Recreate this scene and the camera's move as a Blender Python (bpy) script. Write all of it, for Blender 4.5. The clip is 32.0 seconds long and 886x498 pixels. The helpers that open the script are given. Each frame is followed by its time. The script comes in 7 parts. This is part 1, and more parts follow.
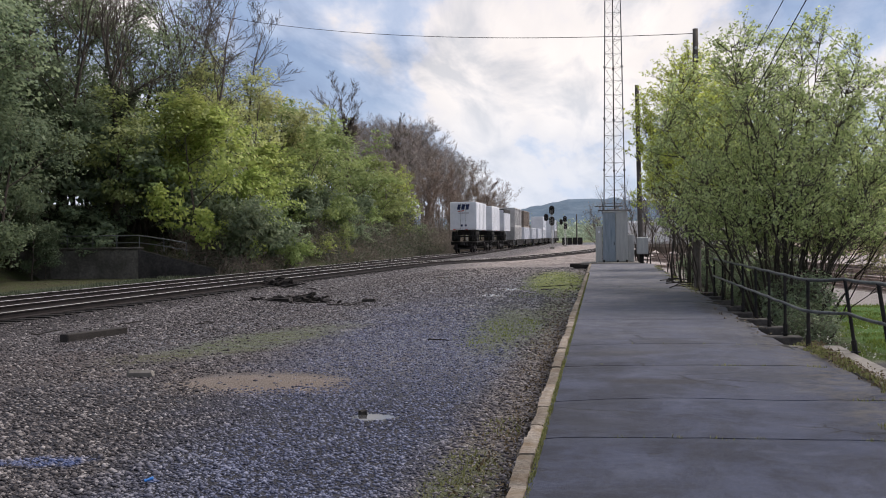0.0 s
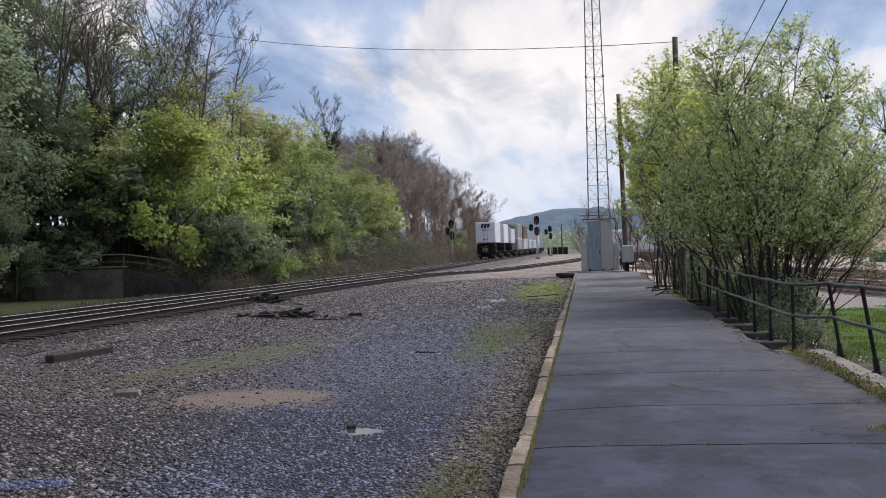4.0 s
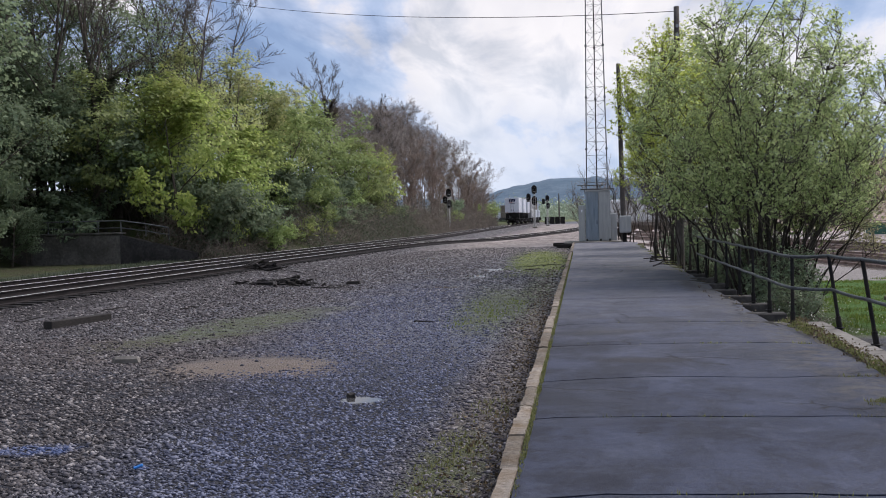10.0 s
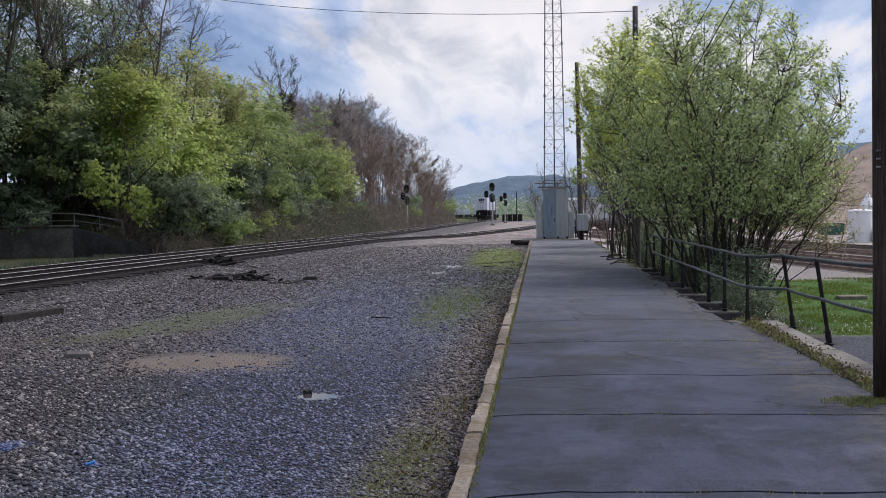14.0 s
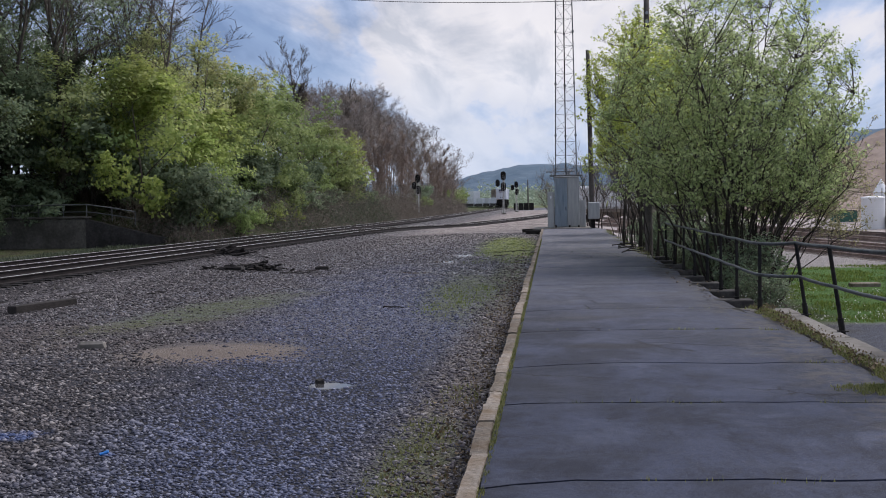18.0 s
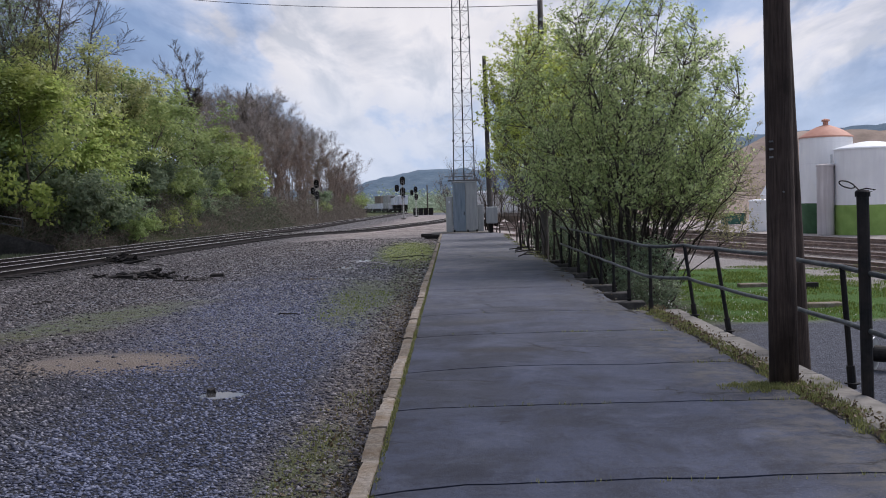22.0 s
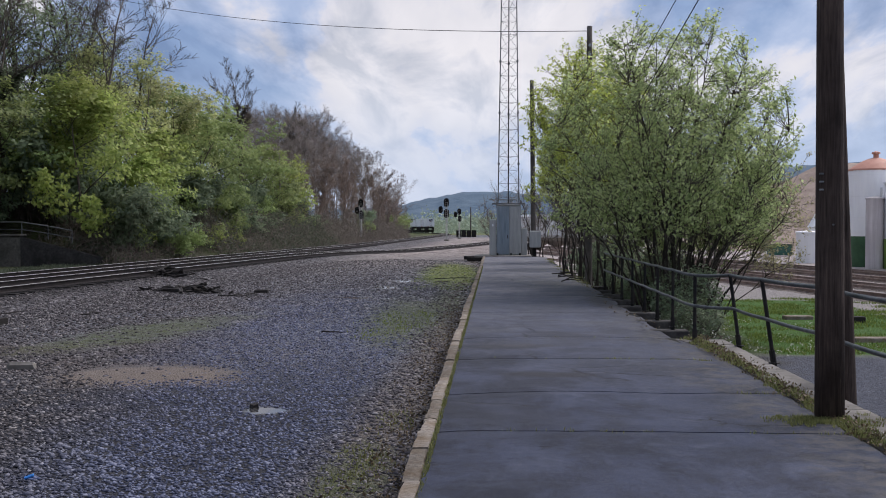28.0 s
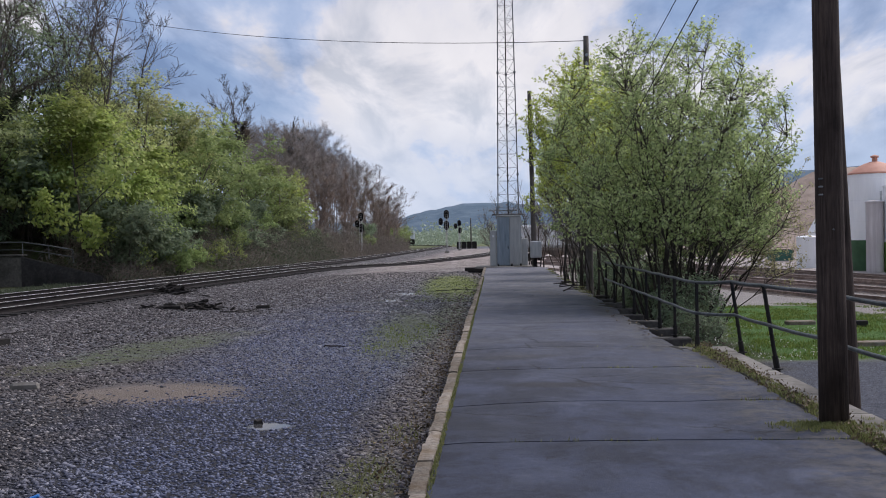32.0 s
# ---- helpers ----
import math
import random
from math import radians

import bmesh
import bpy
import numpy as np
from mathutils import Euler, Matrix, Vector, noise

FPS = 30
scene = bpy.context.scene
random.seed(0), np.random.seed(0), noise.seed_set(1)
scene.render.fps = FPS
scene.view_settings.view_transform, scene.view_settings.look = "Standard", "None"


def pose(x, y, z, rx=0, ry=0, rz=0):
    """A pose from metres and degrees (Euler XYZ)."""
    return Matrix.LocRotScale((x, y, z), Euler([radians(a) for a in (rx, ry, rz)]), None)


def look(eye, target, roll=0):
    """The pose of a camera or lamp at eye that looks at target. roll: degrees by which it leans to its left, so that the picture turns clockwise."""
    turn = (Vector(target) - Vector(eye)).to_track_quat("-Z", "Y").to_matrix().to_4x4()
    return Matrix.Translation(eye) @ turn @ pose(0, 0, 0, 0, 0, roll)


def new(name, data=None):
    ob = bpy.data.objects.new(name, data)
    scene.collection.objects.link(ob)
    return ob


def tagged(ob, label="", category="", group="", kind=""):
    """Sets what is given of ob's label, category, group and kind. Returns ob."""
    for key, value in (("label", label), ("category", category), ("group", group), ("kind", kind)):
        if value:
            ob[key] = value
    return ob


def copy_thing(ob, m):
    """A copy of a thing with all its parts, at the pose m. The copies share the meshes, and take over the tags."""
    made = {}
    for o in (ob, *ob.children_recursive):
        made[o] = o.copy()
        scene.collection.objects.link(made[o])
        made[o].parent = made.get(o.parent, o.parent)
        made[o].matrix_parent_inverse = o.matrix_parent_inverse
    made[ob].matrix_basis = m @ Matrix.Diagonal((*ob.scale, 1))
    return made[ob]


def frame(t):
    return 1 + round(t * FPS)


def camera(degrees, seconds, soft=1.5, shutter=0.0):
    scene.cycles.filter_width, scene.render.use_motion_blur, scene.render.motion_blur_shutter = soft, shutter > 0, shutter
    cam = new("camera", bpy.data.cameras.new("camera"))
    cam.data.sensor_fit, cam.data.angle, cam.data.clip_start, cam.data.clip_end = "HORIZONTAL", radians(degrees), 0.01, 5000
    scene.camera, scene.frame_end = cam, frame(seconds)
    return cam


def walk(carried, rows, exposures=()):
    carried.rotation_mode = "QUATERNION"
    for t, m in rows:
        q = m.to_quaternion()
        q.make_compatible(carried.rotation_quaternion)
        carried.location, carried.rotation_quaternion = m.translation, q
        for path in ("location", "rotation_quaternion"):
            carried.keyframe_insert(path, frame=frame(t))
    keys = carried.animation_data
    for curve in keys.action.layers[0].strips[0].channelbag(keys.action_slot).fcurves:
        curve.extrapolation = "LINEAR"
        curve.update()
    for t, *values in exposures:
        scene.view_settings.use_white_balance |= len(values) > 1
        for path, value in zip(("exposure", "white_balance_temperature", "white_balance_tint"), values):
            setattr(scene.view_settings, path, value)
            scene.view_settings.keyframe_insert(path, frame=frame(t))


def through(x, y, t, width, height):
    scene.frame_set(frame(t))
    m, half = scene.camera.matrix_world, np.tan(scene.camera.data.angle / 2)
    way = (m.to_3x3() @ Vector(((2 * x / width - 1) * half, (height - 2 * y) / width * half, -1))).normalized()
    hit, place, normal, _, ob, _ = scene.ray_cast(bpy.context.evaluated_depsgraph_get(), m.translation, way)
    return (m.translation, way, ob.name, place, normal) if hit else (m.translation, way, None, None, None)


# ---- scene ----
# ---------------------------------------------------------------- camera
cam = camera(44.43, 32.0, soft=1.0)
# seconds, place, yaw, pitch, roll
PATH = [
    (0.0, 0.018, -0.052, 1.687, 8.44, -0.72, -0.70),
    (0.5, 0.016, -0.054, 1.692, 8.22, -0.44, -1.26),
    (1.0, 0.013, -0.055, 1.684, 8.27, -0.33, -1.00),
    (1.5, 0.015, -0.058, 1.693, 8.45, -0.19, -1.65),
    (2.0, 0.033, -0.065, 1.687, 7.98, -0.19, -2.20),
    (2.5, 0.031, -0.056, 1.681, 7.63, -0.36, -2.35),
    (3.0, 0.020, -0.051, 1.695, 7.64, -0.38, -2.34),
    (3.5, 0.025, -0.060, 1.691, 7.75, -0.21, -1.43),
    (4.0, 0.027, -0.064, 1.688, 7.67, -0.09, -1.91),
    (4.5, 0.021, -0.061, 1.698, 7.78, 0.62, -2.63),
    (6.5, -0.001, -0.085, 1.714, 8.17, 0.26, -1.94),
    (7.0, -0.002, -0.067, 1.710, 7.05, -0.00, -1.94),
    (7.5, -0.022, -0.040, 1.699, 6.85, -0.97, -1.66),
    (8.0, -0.037, -0.032, 1.696, 7.64, -1.87, -1.19),
    (8.5, -0.030, -0.035, 1.697, 7.91, -1.93, -0.59),
    (9.0, -0.029, -0.055, 1.700, 7.97, -2.00, -0.62),
    (9.5, -0.018, -0.057, 1.696, 7.65, -2.13, -0.92),
    (10.0, -0.021, -0.036, 1.700, 7.55, -1.75, -1.45),
    (10.5, -0.040, -0.033, 1.696, 7.74, -1.10, -0.72),
    (11.0, -0.037, -0.017, 1.695, 6.87, -1.45, -1.06),
    (11.5, -0.033, -0.015, 1.694, 5.86, -1.43, -0.94),
    (12.0, -0.033, -0.000, 1.694, 5.45, -1.66, -1.22),
    (12.5, -0.049, 0.016, 1.698, 4.89, -1.75, -0.77),
    (13.0, -0.044, 0.003, 1.693, 5.04, -1.84, -1.15),
    (13.5, -0.039, 0.006, 1.697, 5.19, -1.86, -0.99),
    (14.0, -0.042, 0.004, 1.697, 5.30, -1.98, -0.84),
    (14.5, -0.036, -0.001, 1.698, 5.45, -1.86, -0.97),
    (16.5, -0.030, 0.014, 1.701, 5.42, -1.94, -1.08),
    (17.0, -0.034, 0.016, 1.696, 4.99, -1.93, -1.50),
    (17.5, -0.043, 0.013, 1.695, 5.21, -2.00, -1.18),
    (18.0, -0.038, 0.008, 1.696, 5.92, -2.54, -1.15),
    (18.5, -0.015, 0.011, 1.695, 4.68, -2.57, -1.06),
    (19.0, -0.035, 0.012, 1.693, 4.40, -2.59, -1.52),
    (19.5, -0.013, 0.016, 1.692, 4.37, -2.63, -1.36),
    (20.0, 0.001, 0.029, 1.696, 3.21, -2.16, -1.32),
    (20.5, -0.006, 0.029, 1.693, 2.41, -1.94, -0.87),
    (21.0, -0.010, 0.022, 1.692, 2.40, -2.00, -0.82),
    (21.5, 0.020, 0.042, 1.692, 1.30, -2.20, -1.59),
    (22.0, 0.032, 0.053, 1.693, 0.65, -2.39, -1.49),
    (22.5, 0.043, 0.063, 1.692, 0.42, -2.36, -1.30),
    (23.0, 0.014, 0.055, 1.693, 0.70, -2.30, -1.52),
    (23.5, -0.002, 0.046, 1.688, 1.72, -2.29, -1.21),
    (24.0, 0.001, 0.036, 1.696, 2.11, -2.22, -1.18),
    (24.5, -0.012, 0.036, 1.692, 2.46, -2.16, -0.77),
    (25.0, -0.007, 0.033, 1.695, 3.02, -1.94, -0.98),
    (25.5, -0.012, 0.026, 1.695, 3.16, -1.74, -0.39),
    (27.5, -0.003, 0.011, 1.700, 2.95, -1.29, 0.29),
    (28.0, 0.000, 0.000, 1.700, 2.86, -1.20, 0.09),
    (28.5, -0.002, 0.003, 1.701, 2.83, -1.14, -0.22),
    (29.0, -0.005, 0.011, 1.703, 2.71, -1.05, -0.33),
    (29.5, -0.009, 0.007, 1.699, 2.78, -1.03, -0.47),
    (30.0, -0.005, 0.014, 1.703, 2.83, -0.99, -0.51),
    (30.5, -0.010, 0.010, 1.701, 2.86, -0.95, -0.44),
    (31.0, 0.009, 0.010, 1.705, 2.83, -0.92, -0.74),
    (31.5, 0.006, 0.000, 1.705, 2.82, -0.83, -0.86),
    (32.0, -0.003, -0.012, 1.703, 2.89, -0.57, -1.02),
]
EXPOSURES = [(0.0, 0.5, 6750, 17), (2.0, 0.5, 6700, 17), (4.0, 0.47, 6550, 17), (8.0, 0.46, 6350, 17), (13.0, 0.38, 6270, 18), (19.0, 0.27, 6220, 18), (32.0, 0.25, 6230, 18)]
walk(cam, [(t, pose(x, y, z, 90 + pitch, 0, yaw) @ pose(0, 0, 0, 0, 0, roll)) for t, x, y, z, yaw, pitch, roll in PATH], EXPOSURES)

# ---------------------------------------------------------------- sky and sun
SUN_ELEVATION, SUN_AZIMUTH = 50.0, 52.0      # azimuth clockwise from +y


def make_world():
    world = bpy.data.worlds.new("sky")
    scene.world = world
    world.use_nodes = True
    nt = world.node_tree
    nt.nodes.clear()
    out = nt.nodes.new("ShaderNodeOutputWorld")
    bg = nt.nodes.new("ShaderNodeBackground")
    sky = nt.nodes.new("ShaderNodeTexSky")
    sky.sky_type, sky.sun_disc = "NISHITA", False
    sky.sun_elevation, sky.sun_rotation = radians(SUN_ELEVATION), radians(SUN_AZIMUTH)
    sky.dust_density = 2.0
    coord = nt.nodes.new("ShaderNodeTexCoord")
    # clouds on a flat layer overhead: direction / (z + k)
    sep = nt.nodes.new("ShaderNodeSeparateXYZ")
    nt.links.new(coord.outputs["Generated"], sep.inputs[0])
    zk = nt.nodes.new("ShaderNodeMath")
    zk.operation, zk.inputs[1].default_value = "ADD", 0.22
    zmax = nt.nodes.new("ShaderNodeMath")
    zmax.operation, zmax.inputs[1].default_value = "MAXIMUM", 0.0
    nt.links.new(sep.outputs[2], zmax.inputs[0])
    nt.links.new(zmax.outputs[0], zk.inputs[0])
    div = nt.nodes.new("ShaderNodeVectorMath")
    div.operation = "DIVIDE"
    comb = nt.nodes.new("ShaderNodeCombineXYZ")
    for i in range(3):
        nt.links.new(zk.outputs[0], comb.inputs[i])
    nt.links.new(coord.outputs["Generated"], div.inputs[0])
    nt.links.new(comb.outputs[0], div.inputs[1])

    def noise_tex(scale, detail, rough, distort, shift):
        m = nt.nodes.new("ShaderNodeMapping")
        m.inputs["Location"].default_value = shift
        m.inputs["Scale"].default_value = (1.0, 0.34, 1.0)
        nt.links.new(div.outputs[0], m.inputs[0])
        n = nt.nodes.new("ShaderNodeTexNoise")
        n.inputs["Scale"].default_value, n.inputs["Detail"].default_value = scale, detail
        n.inputs["Roughness"].default_value, n.inputs["Distortion"].default_value = rough, distort
        nt.links.new(m.outputs[0], n.inputs["Vector"])
        return n

    def ramp(src, stops):
        r = nt.nodes.new("ShaderNodeValToRGB")
        while len(r.color_ramp.elements) < len(stops):
            r.color_ramp.elements.new(0.5)
        for e, (p, c) in zip(r.color_ramp.elements, stops):
            e.position, e.color = p, (*c, 1)
        nt.links.new(src, r.inputs[0])
        return r

    def mix(fac, a, b):
        m = nt.nodes.new("ShaderNodeMix")
        m.data_type = "RGBA"
        nt.links.new(fac, m.inputs[0])
        for src, i in ((a, 6), (b, 7)):
            if isinstance(src, tuple):
                m.inputs[i].default_value = (*src, 1)
            else:
                nt.links.new(src, m.inputs[i])
        return m.outputs[2]

    # broad gaps and heaps of the cloud field: direction, radius in degrees, less or more cloud
    field = noise_tex(1.7, 10, 0.58, 0.25, (0.35, 0.1, 0)).outputs[0]
    for x, y, z, r, amount in ((-0.101, 0.988, 0.120, 7.0, 0.06), (-0.25, 0.955, 0.175, 9.5, -0.22),
                               (-0.271, 0.954, 0.126, 4, -0.08),
                               (0.205, 0.967, 0.15, 3.6, 0.02),
                               (-0.017, 0.991, 0.134, 3.2, 0.13),
                               (-0.123, 0.989, 0.088, 5, 0.07),
                               (0.277, 0.951, 0.125, 5.5, 0.16),
                               (-0.063, 0.997, 0.038, 5.5, 0.05),
                               (0.053, 0.984, 0.171, 5, 0.03),
                               (-0.069, 0.983, 0.17, 3, -0.03),
                               (0.35, 0.93, 0.17, 4, -0.05)):
        dot = nt.nodes.new("ShaderNodeVectorMath")
        dot.operation = "DOT_PRODUCT"
        dot.inputs[1].default_value = (x, y, z)
        nt.links.new(coord.outputs["Generated"], dot.inputs[0])
        near = nt.nodes.new("ShaderNodeMapRange")
        near.interpolation_type = "SMOOTHSTEP"
        near.inputs["From Min"].default_value = math.cos(radians(r))
        near.inputs["To Max"].default_value = amount
        nt.links.new(dot.outputs["Value"], near.inputs["Value"])
        more = nt.nodes.new("ShaderNodeMath")
        nt.links.new(field, more.inputs[0])
        nt.links.new(near.outputs[0], more.inputs[1])
        field = more.outputs[0]
    bm = nt.nodes.new("ShaderNodeMapping")
    bm.inputs["Scale"].default_value = (1.0, 0.34, 1.0)
    nt.links.new(div.outputs[0], bm.inputs[0])
    warp = nt.nodes.new("ShaderNodeVectorMath")
    warp.operation = "MULTIPLY_ADD"
    warp.inputs[1].default_value = (0.22, 0.22, 0.22)
    nt.links.new(noise_tex(5.0, 6, 0.6, 0.0, (7.0, 1.0, 0)).outputs[1], warp.inputs[0])
    nt.links.new(bm.outputs[0], warp.inputs[2])
    for size, amount in ((4.0, -0.22), (9.0, -0.13)):
        billow = nt.nodes.new("ShaderNodeTexVoronoi")
        billow.inputs["Scale"].default_value = size
        nt.links.new(warp.outputs[0], billow.inputs["Vector"])
        round_up = nt.nodes.new("ShaderNodeMath")
        round_up.operation = "MULTIPLY_ADD"
        round_up.inputs[1].default_value = amount
        nt.links.new(billow.outputs["Distance"], round_up.inputs[0])
        nt.links.new(field, round_up.inputs[2])
        lift = nt.nodes.new("ShaderNodeMath")
        lift.inputs[1].default_value = -amount * 0.42
        nt.links.new(round_up.outputs[0], lift.inputs[0])
        field = lift.outputs[0]
    heaps = ramp(field, [(0.29, (2.0, 2.9, 4.4)), (0.4, (3.3, 4.1, 5.4)), (0.45, (4.7, 5.15, 5.9)), (0.475, (5.7, 5.75, 5.9)), (0.54, (6.2, 6.15, 6.0)), (0.7, (6.9, 6.8, 6.55))])
    puffs = ramp(noise_tex(4.5, 9, 0.56, 0.5, (2.0, 5.0, 0)).outputs[0], [(0.4, (0.7, 0.74, 0.79)), (0.5, (0.93, 0.94, 0.955)), (0.56, (1.06, 1.05, 1.03))])
    lit = nt.nodes.new("ShaderNodeMix")
    lit.data_type, lit.blend_type = "RGBA", "MULTIPLY"
    lit.inputs[0].default_value = 1.0
    nt.links.new(heaps.outputs[0], lit.inputs[6])
    nt.links.new(puffs.outputs[0], lit.inputs[7])
    low = nt.nodes.new("ShaderNodeMapRange")
    low.interpolation_type = "SMOOTHSTEP"
    low.inputs["From Min"].default_value, low.inputs["From Max"].default_value = 0.16, 0.0
    low.inputs["To Max"].default_value = 0.75
    nt.links.new(sep.outputs[2], low.inputs["Value"])
    blue = mix(low.outputs[0], lit.outputs[2], (4.4, 5.5, 6.9))
    both = nt.nodes.new("ShaderNodeMix")
    both.data_type = "RGBA"
    both.inputs[0].default_value = 0.88
    nt.links.new(sky.outputs[0], both.inputs[6])
    nt.links.new(blue, both.inputs[7])
    bg.inputs[1].default_value = 0.105
    nt.links.new(both.outputs[2], bg.inputs[0])
    nt.links.new(bg.outputs[0], out.inputs[0])


make_world()
sun_lamp = bpy.data.lights.new("sun", "SUN")
sun_lamp.energy, sun_lamp.angle, sun_lamp.color = 2.9, radians(36), (1.0, 0.95, 0.87)
sun = new("sun", sun_lamp)
_e, _a = radians(SUN_ELEVATION), radians(SUN_AZIMUTH)
sun.matrix_world = look((0, 0, 60), (-math.sin(_a) * math.cos(_e), -math.cos(_a) * math.cos(_e), 60 - math.sin(_e)))

# ---------------------------------------------------------------- materials


class Nodes:
    """Small builder round one material's node tree."""

    def __init__(self, name):
        self.mat = bpy.data.materials.new(name)
        self.mat.use_nodes = True
        self.nt = self.mat.node_tree
        self.bsdf = self.nt.nodes["Principled BSDF"]
        self.coord = None

    def node(self, kind, **inputs):
        n = self.nt.nodes.new(kind)
        for k, v in inputs.items():
            n.inputs[k.replace("_", " ")].default_value = v
        return n

    def link(self, a, b):
        self.nt.links.new(a, b)

    def put(self, src, socket):
        if hasattr(src, "is_linked"):
            self.link(src, socket)
        elif isinstance(src, tuple):
            socket.default_value = (*src, 1) if len(src) == 3 else src
        else:
            socket.default_value = src

    def where(self, space="Object"):
        if space == "World":
            return self.nt.nodes.new("ShaderNodeNewGeometry").outputs["Position"]
        return self.nt.nodes.new("ShaderNodeTexCoord").outputs[space]

    def noise(self, scale, detail=4.0, rough=0.55, space="Object", stretch=(1, 1, 1), distort=0.0):
        m = self.node("ShaderNodeMapping")
        m.inputs["Scale"].default_value = stretch
        self.link(self.where(space), m.inputs[0])
        n = self.node("ShaderNodeTexNoise", Scale=scale, Detail=detail, Roughness=rough, Distortion=distort)
        self.link(m.outputs[0], n.inputs["Vector"])
        return n.outputs[0]

    def voronoi(self, scale, space="Object", feature="F1", out="Distance", stretch=(1, 1, 1)):
        m = self.node("ShaderNodeMapping")
        m.inputs["Scale"].default_value = stretch
        self.link(self.where(space), m.inputs[0])
        n = self.node("ShaderNodeTexVoronoi", Scale=scale)
        n.feature = feature
        self.link(m.outputs[0], n.inputs["Vector"])
        return n.outputs[out]

    def ramp(self, src, *stops):
        r = self.node("ShaderNodeValToRGB")
        while len(r.color_ramp.elements) < len(stops):
            r.color_ramp.elements.new(0.5)
        for e, (p, c) in zip(r.color_ramp.elements, stops):
            e.position = p
            e.color = (*c, 1) if isinstance(c, tuple) else (c, c, c, 1)
        self.link(src, r.inputs[0])
        return r.outputs[0]

    def mix(self, fac, a, b, how="MIX"):
        m = self.node("ShaderNodeMix")
        m.data_type, m.blend_type = "RGBA", how
        self.put(fac, m.inputs[0])
        self.put(a, m.inputs[6])
        self.put(b, m.inputs[7])
        return m.outputs[2]

    def math(self, op, a, b=0.0):
        m = self.node("ShaderNodeMath")
        m.operation = op
        self.put(a, m.inputs[0])
        self.put(b, m.inputs[1])
        return m.outputs[0]

    def patch(self, cx, cy, rx, ry, turn=0.0, soft=0.5, wobble=0.35, scale=0.9):
        """A mask, 1 inside an uneven ellipse on the ground."""
        m = self.node("ShaderNodeMapping")
        m.vector_type = "TEXTURE"
        m.inputs["Location"].default_value = (cx, cy, 0)
        m.inputs["Rotation"].default_value = (0, 0, radians(turn))
        m.inputs["Scale"].default_value = (rx, ry, 1e4)
        self.link(self.where("World"), m.inputs[0])
        ln = self.node("ShaderNodeVectorMath")
        ln.operation = "LENGTH"
        self.link(m.outputs[0], ln.inputs[0])
        wob = self.math("MULTIPLY", self.math("SUBTRACT", self.noise(scale, 5, 0.6, "World"), 0.5), wobble * 4)
        d = self.math("ADD", ln.outputs["Value"], wob)
        r = self.node("ShaderNodeMapRange")
        r.inputs["From Min"].default_value, r.inputs["From Max"].default_value = 1 + soft / 2, 1 - soft / 2
        self.link(d, r.inputs["Value"])
        return r.outputs[0]

    def band(self, axis, a, b, soft=0.5, wobble=0.5, scale=0.7):
        """A mask, 1 between a and b along one world axis."""
        sep = self.node("ShaderNodeSeparateXYZ")
        self.link(self.where("World"), sep.inputs[0])
        wob = self.math("MULTIPLY", self.math("SUBTRACT", self.noise(scale, 5, 0.6, "World"), 0.5), wobble * 4)
        v = self.math("ADD", sep.outputs[axis], wob)
        r1 = self.node("ShaderNodeMapRange")
        r1.inputs["From Min"].default_value, r1.inputs["From Max"].default_value = a - soft / 2, a + soft / 2
        r2 = self.node("ShaderNodeMapRange")
        r2.inputs["From Min"].default_value, r2.inputs["From Max"].default_value = b + soft / 2, b - soft / 2
        self.link(v, r1.inputs["Value"])
        self.link(v, r2.inputs["Value"])
        return self.math("MULTIPLY", r1.outputs[0], r2.outputs[0])

    def done(self, colour, rough=0.8, metal=0.0, height=None, bump=0.3, dist=0.01, spec=0.4):
        self.put(colour, self.bsdf.inputs["Base Color"])
        self.put(rough, self.bsdf.inputs["Roughness"])
        self.put(metal, self.bsdf.inputs["Metallic"])
        self.bsdf.inputs["Specular IOR Level"].default_value = spec
        if height is not None:
            b = self.node("ShaderNodeBump", Strength=bump, Distance=dist)
            self.link(height, b.inputs["Height"])
            self.link(b.outputs[0], self.bsdf.inputs["Normal"])
        return self.mat


def plain(name, dark, light, rough=0.7, metal=0.0, scale=6.0, bump=0.25, dist=0.004, stretch=(1, 1, 1), vary=0.25, stain=None, spec=0.2):
    """A worn surface: grain between two colours, broad stains, a little change from piece to piece."""
    n = Nodes(name)
    grain = n.noise(scale, 6, 0.62, stretch=stretch)
    broad = n.noise(scale * 0.16, 4, 0.6, distort=0.4)
    c = n.ramp(grain, (0.3, dark), (0.7, light))
    c = n.mix(n.ramp(broad, (0.42, 0.0), (0.68, 0.7)), c, stain or tuple(v * 0.62 for v in dark))
    rnd = n.node("ShaderNodeObjectInfo").outputs["Random"]
    k = n.node("ShaderNodeMapRange")
    k.inputs["To Min"].default_value, k.inputs["To Max"].default_value = 1 - vary, 1 + vary
    n.link(rnd, k.inputs["Value"])
    v = n.node("ShaderNodeHueSaturation")
    n.link(c, v.inputs["Color"])
    n.link(k.outputs[0], v.inputs["Value"])
    r = n.math("ADD", n.math("MULTIPLY", broad, 0.2), rough - 0.1)
    return n.done(v.outputs[0], r, metal, grain, bump, dist, spec)


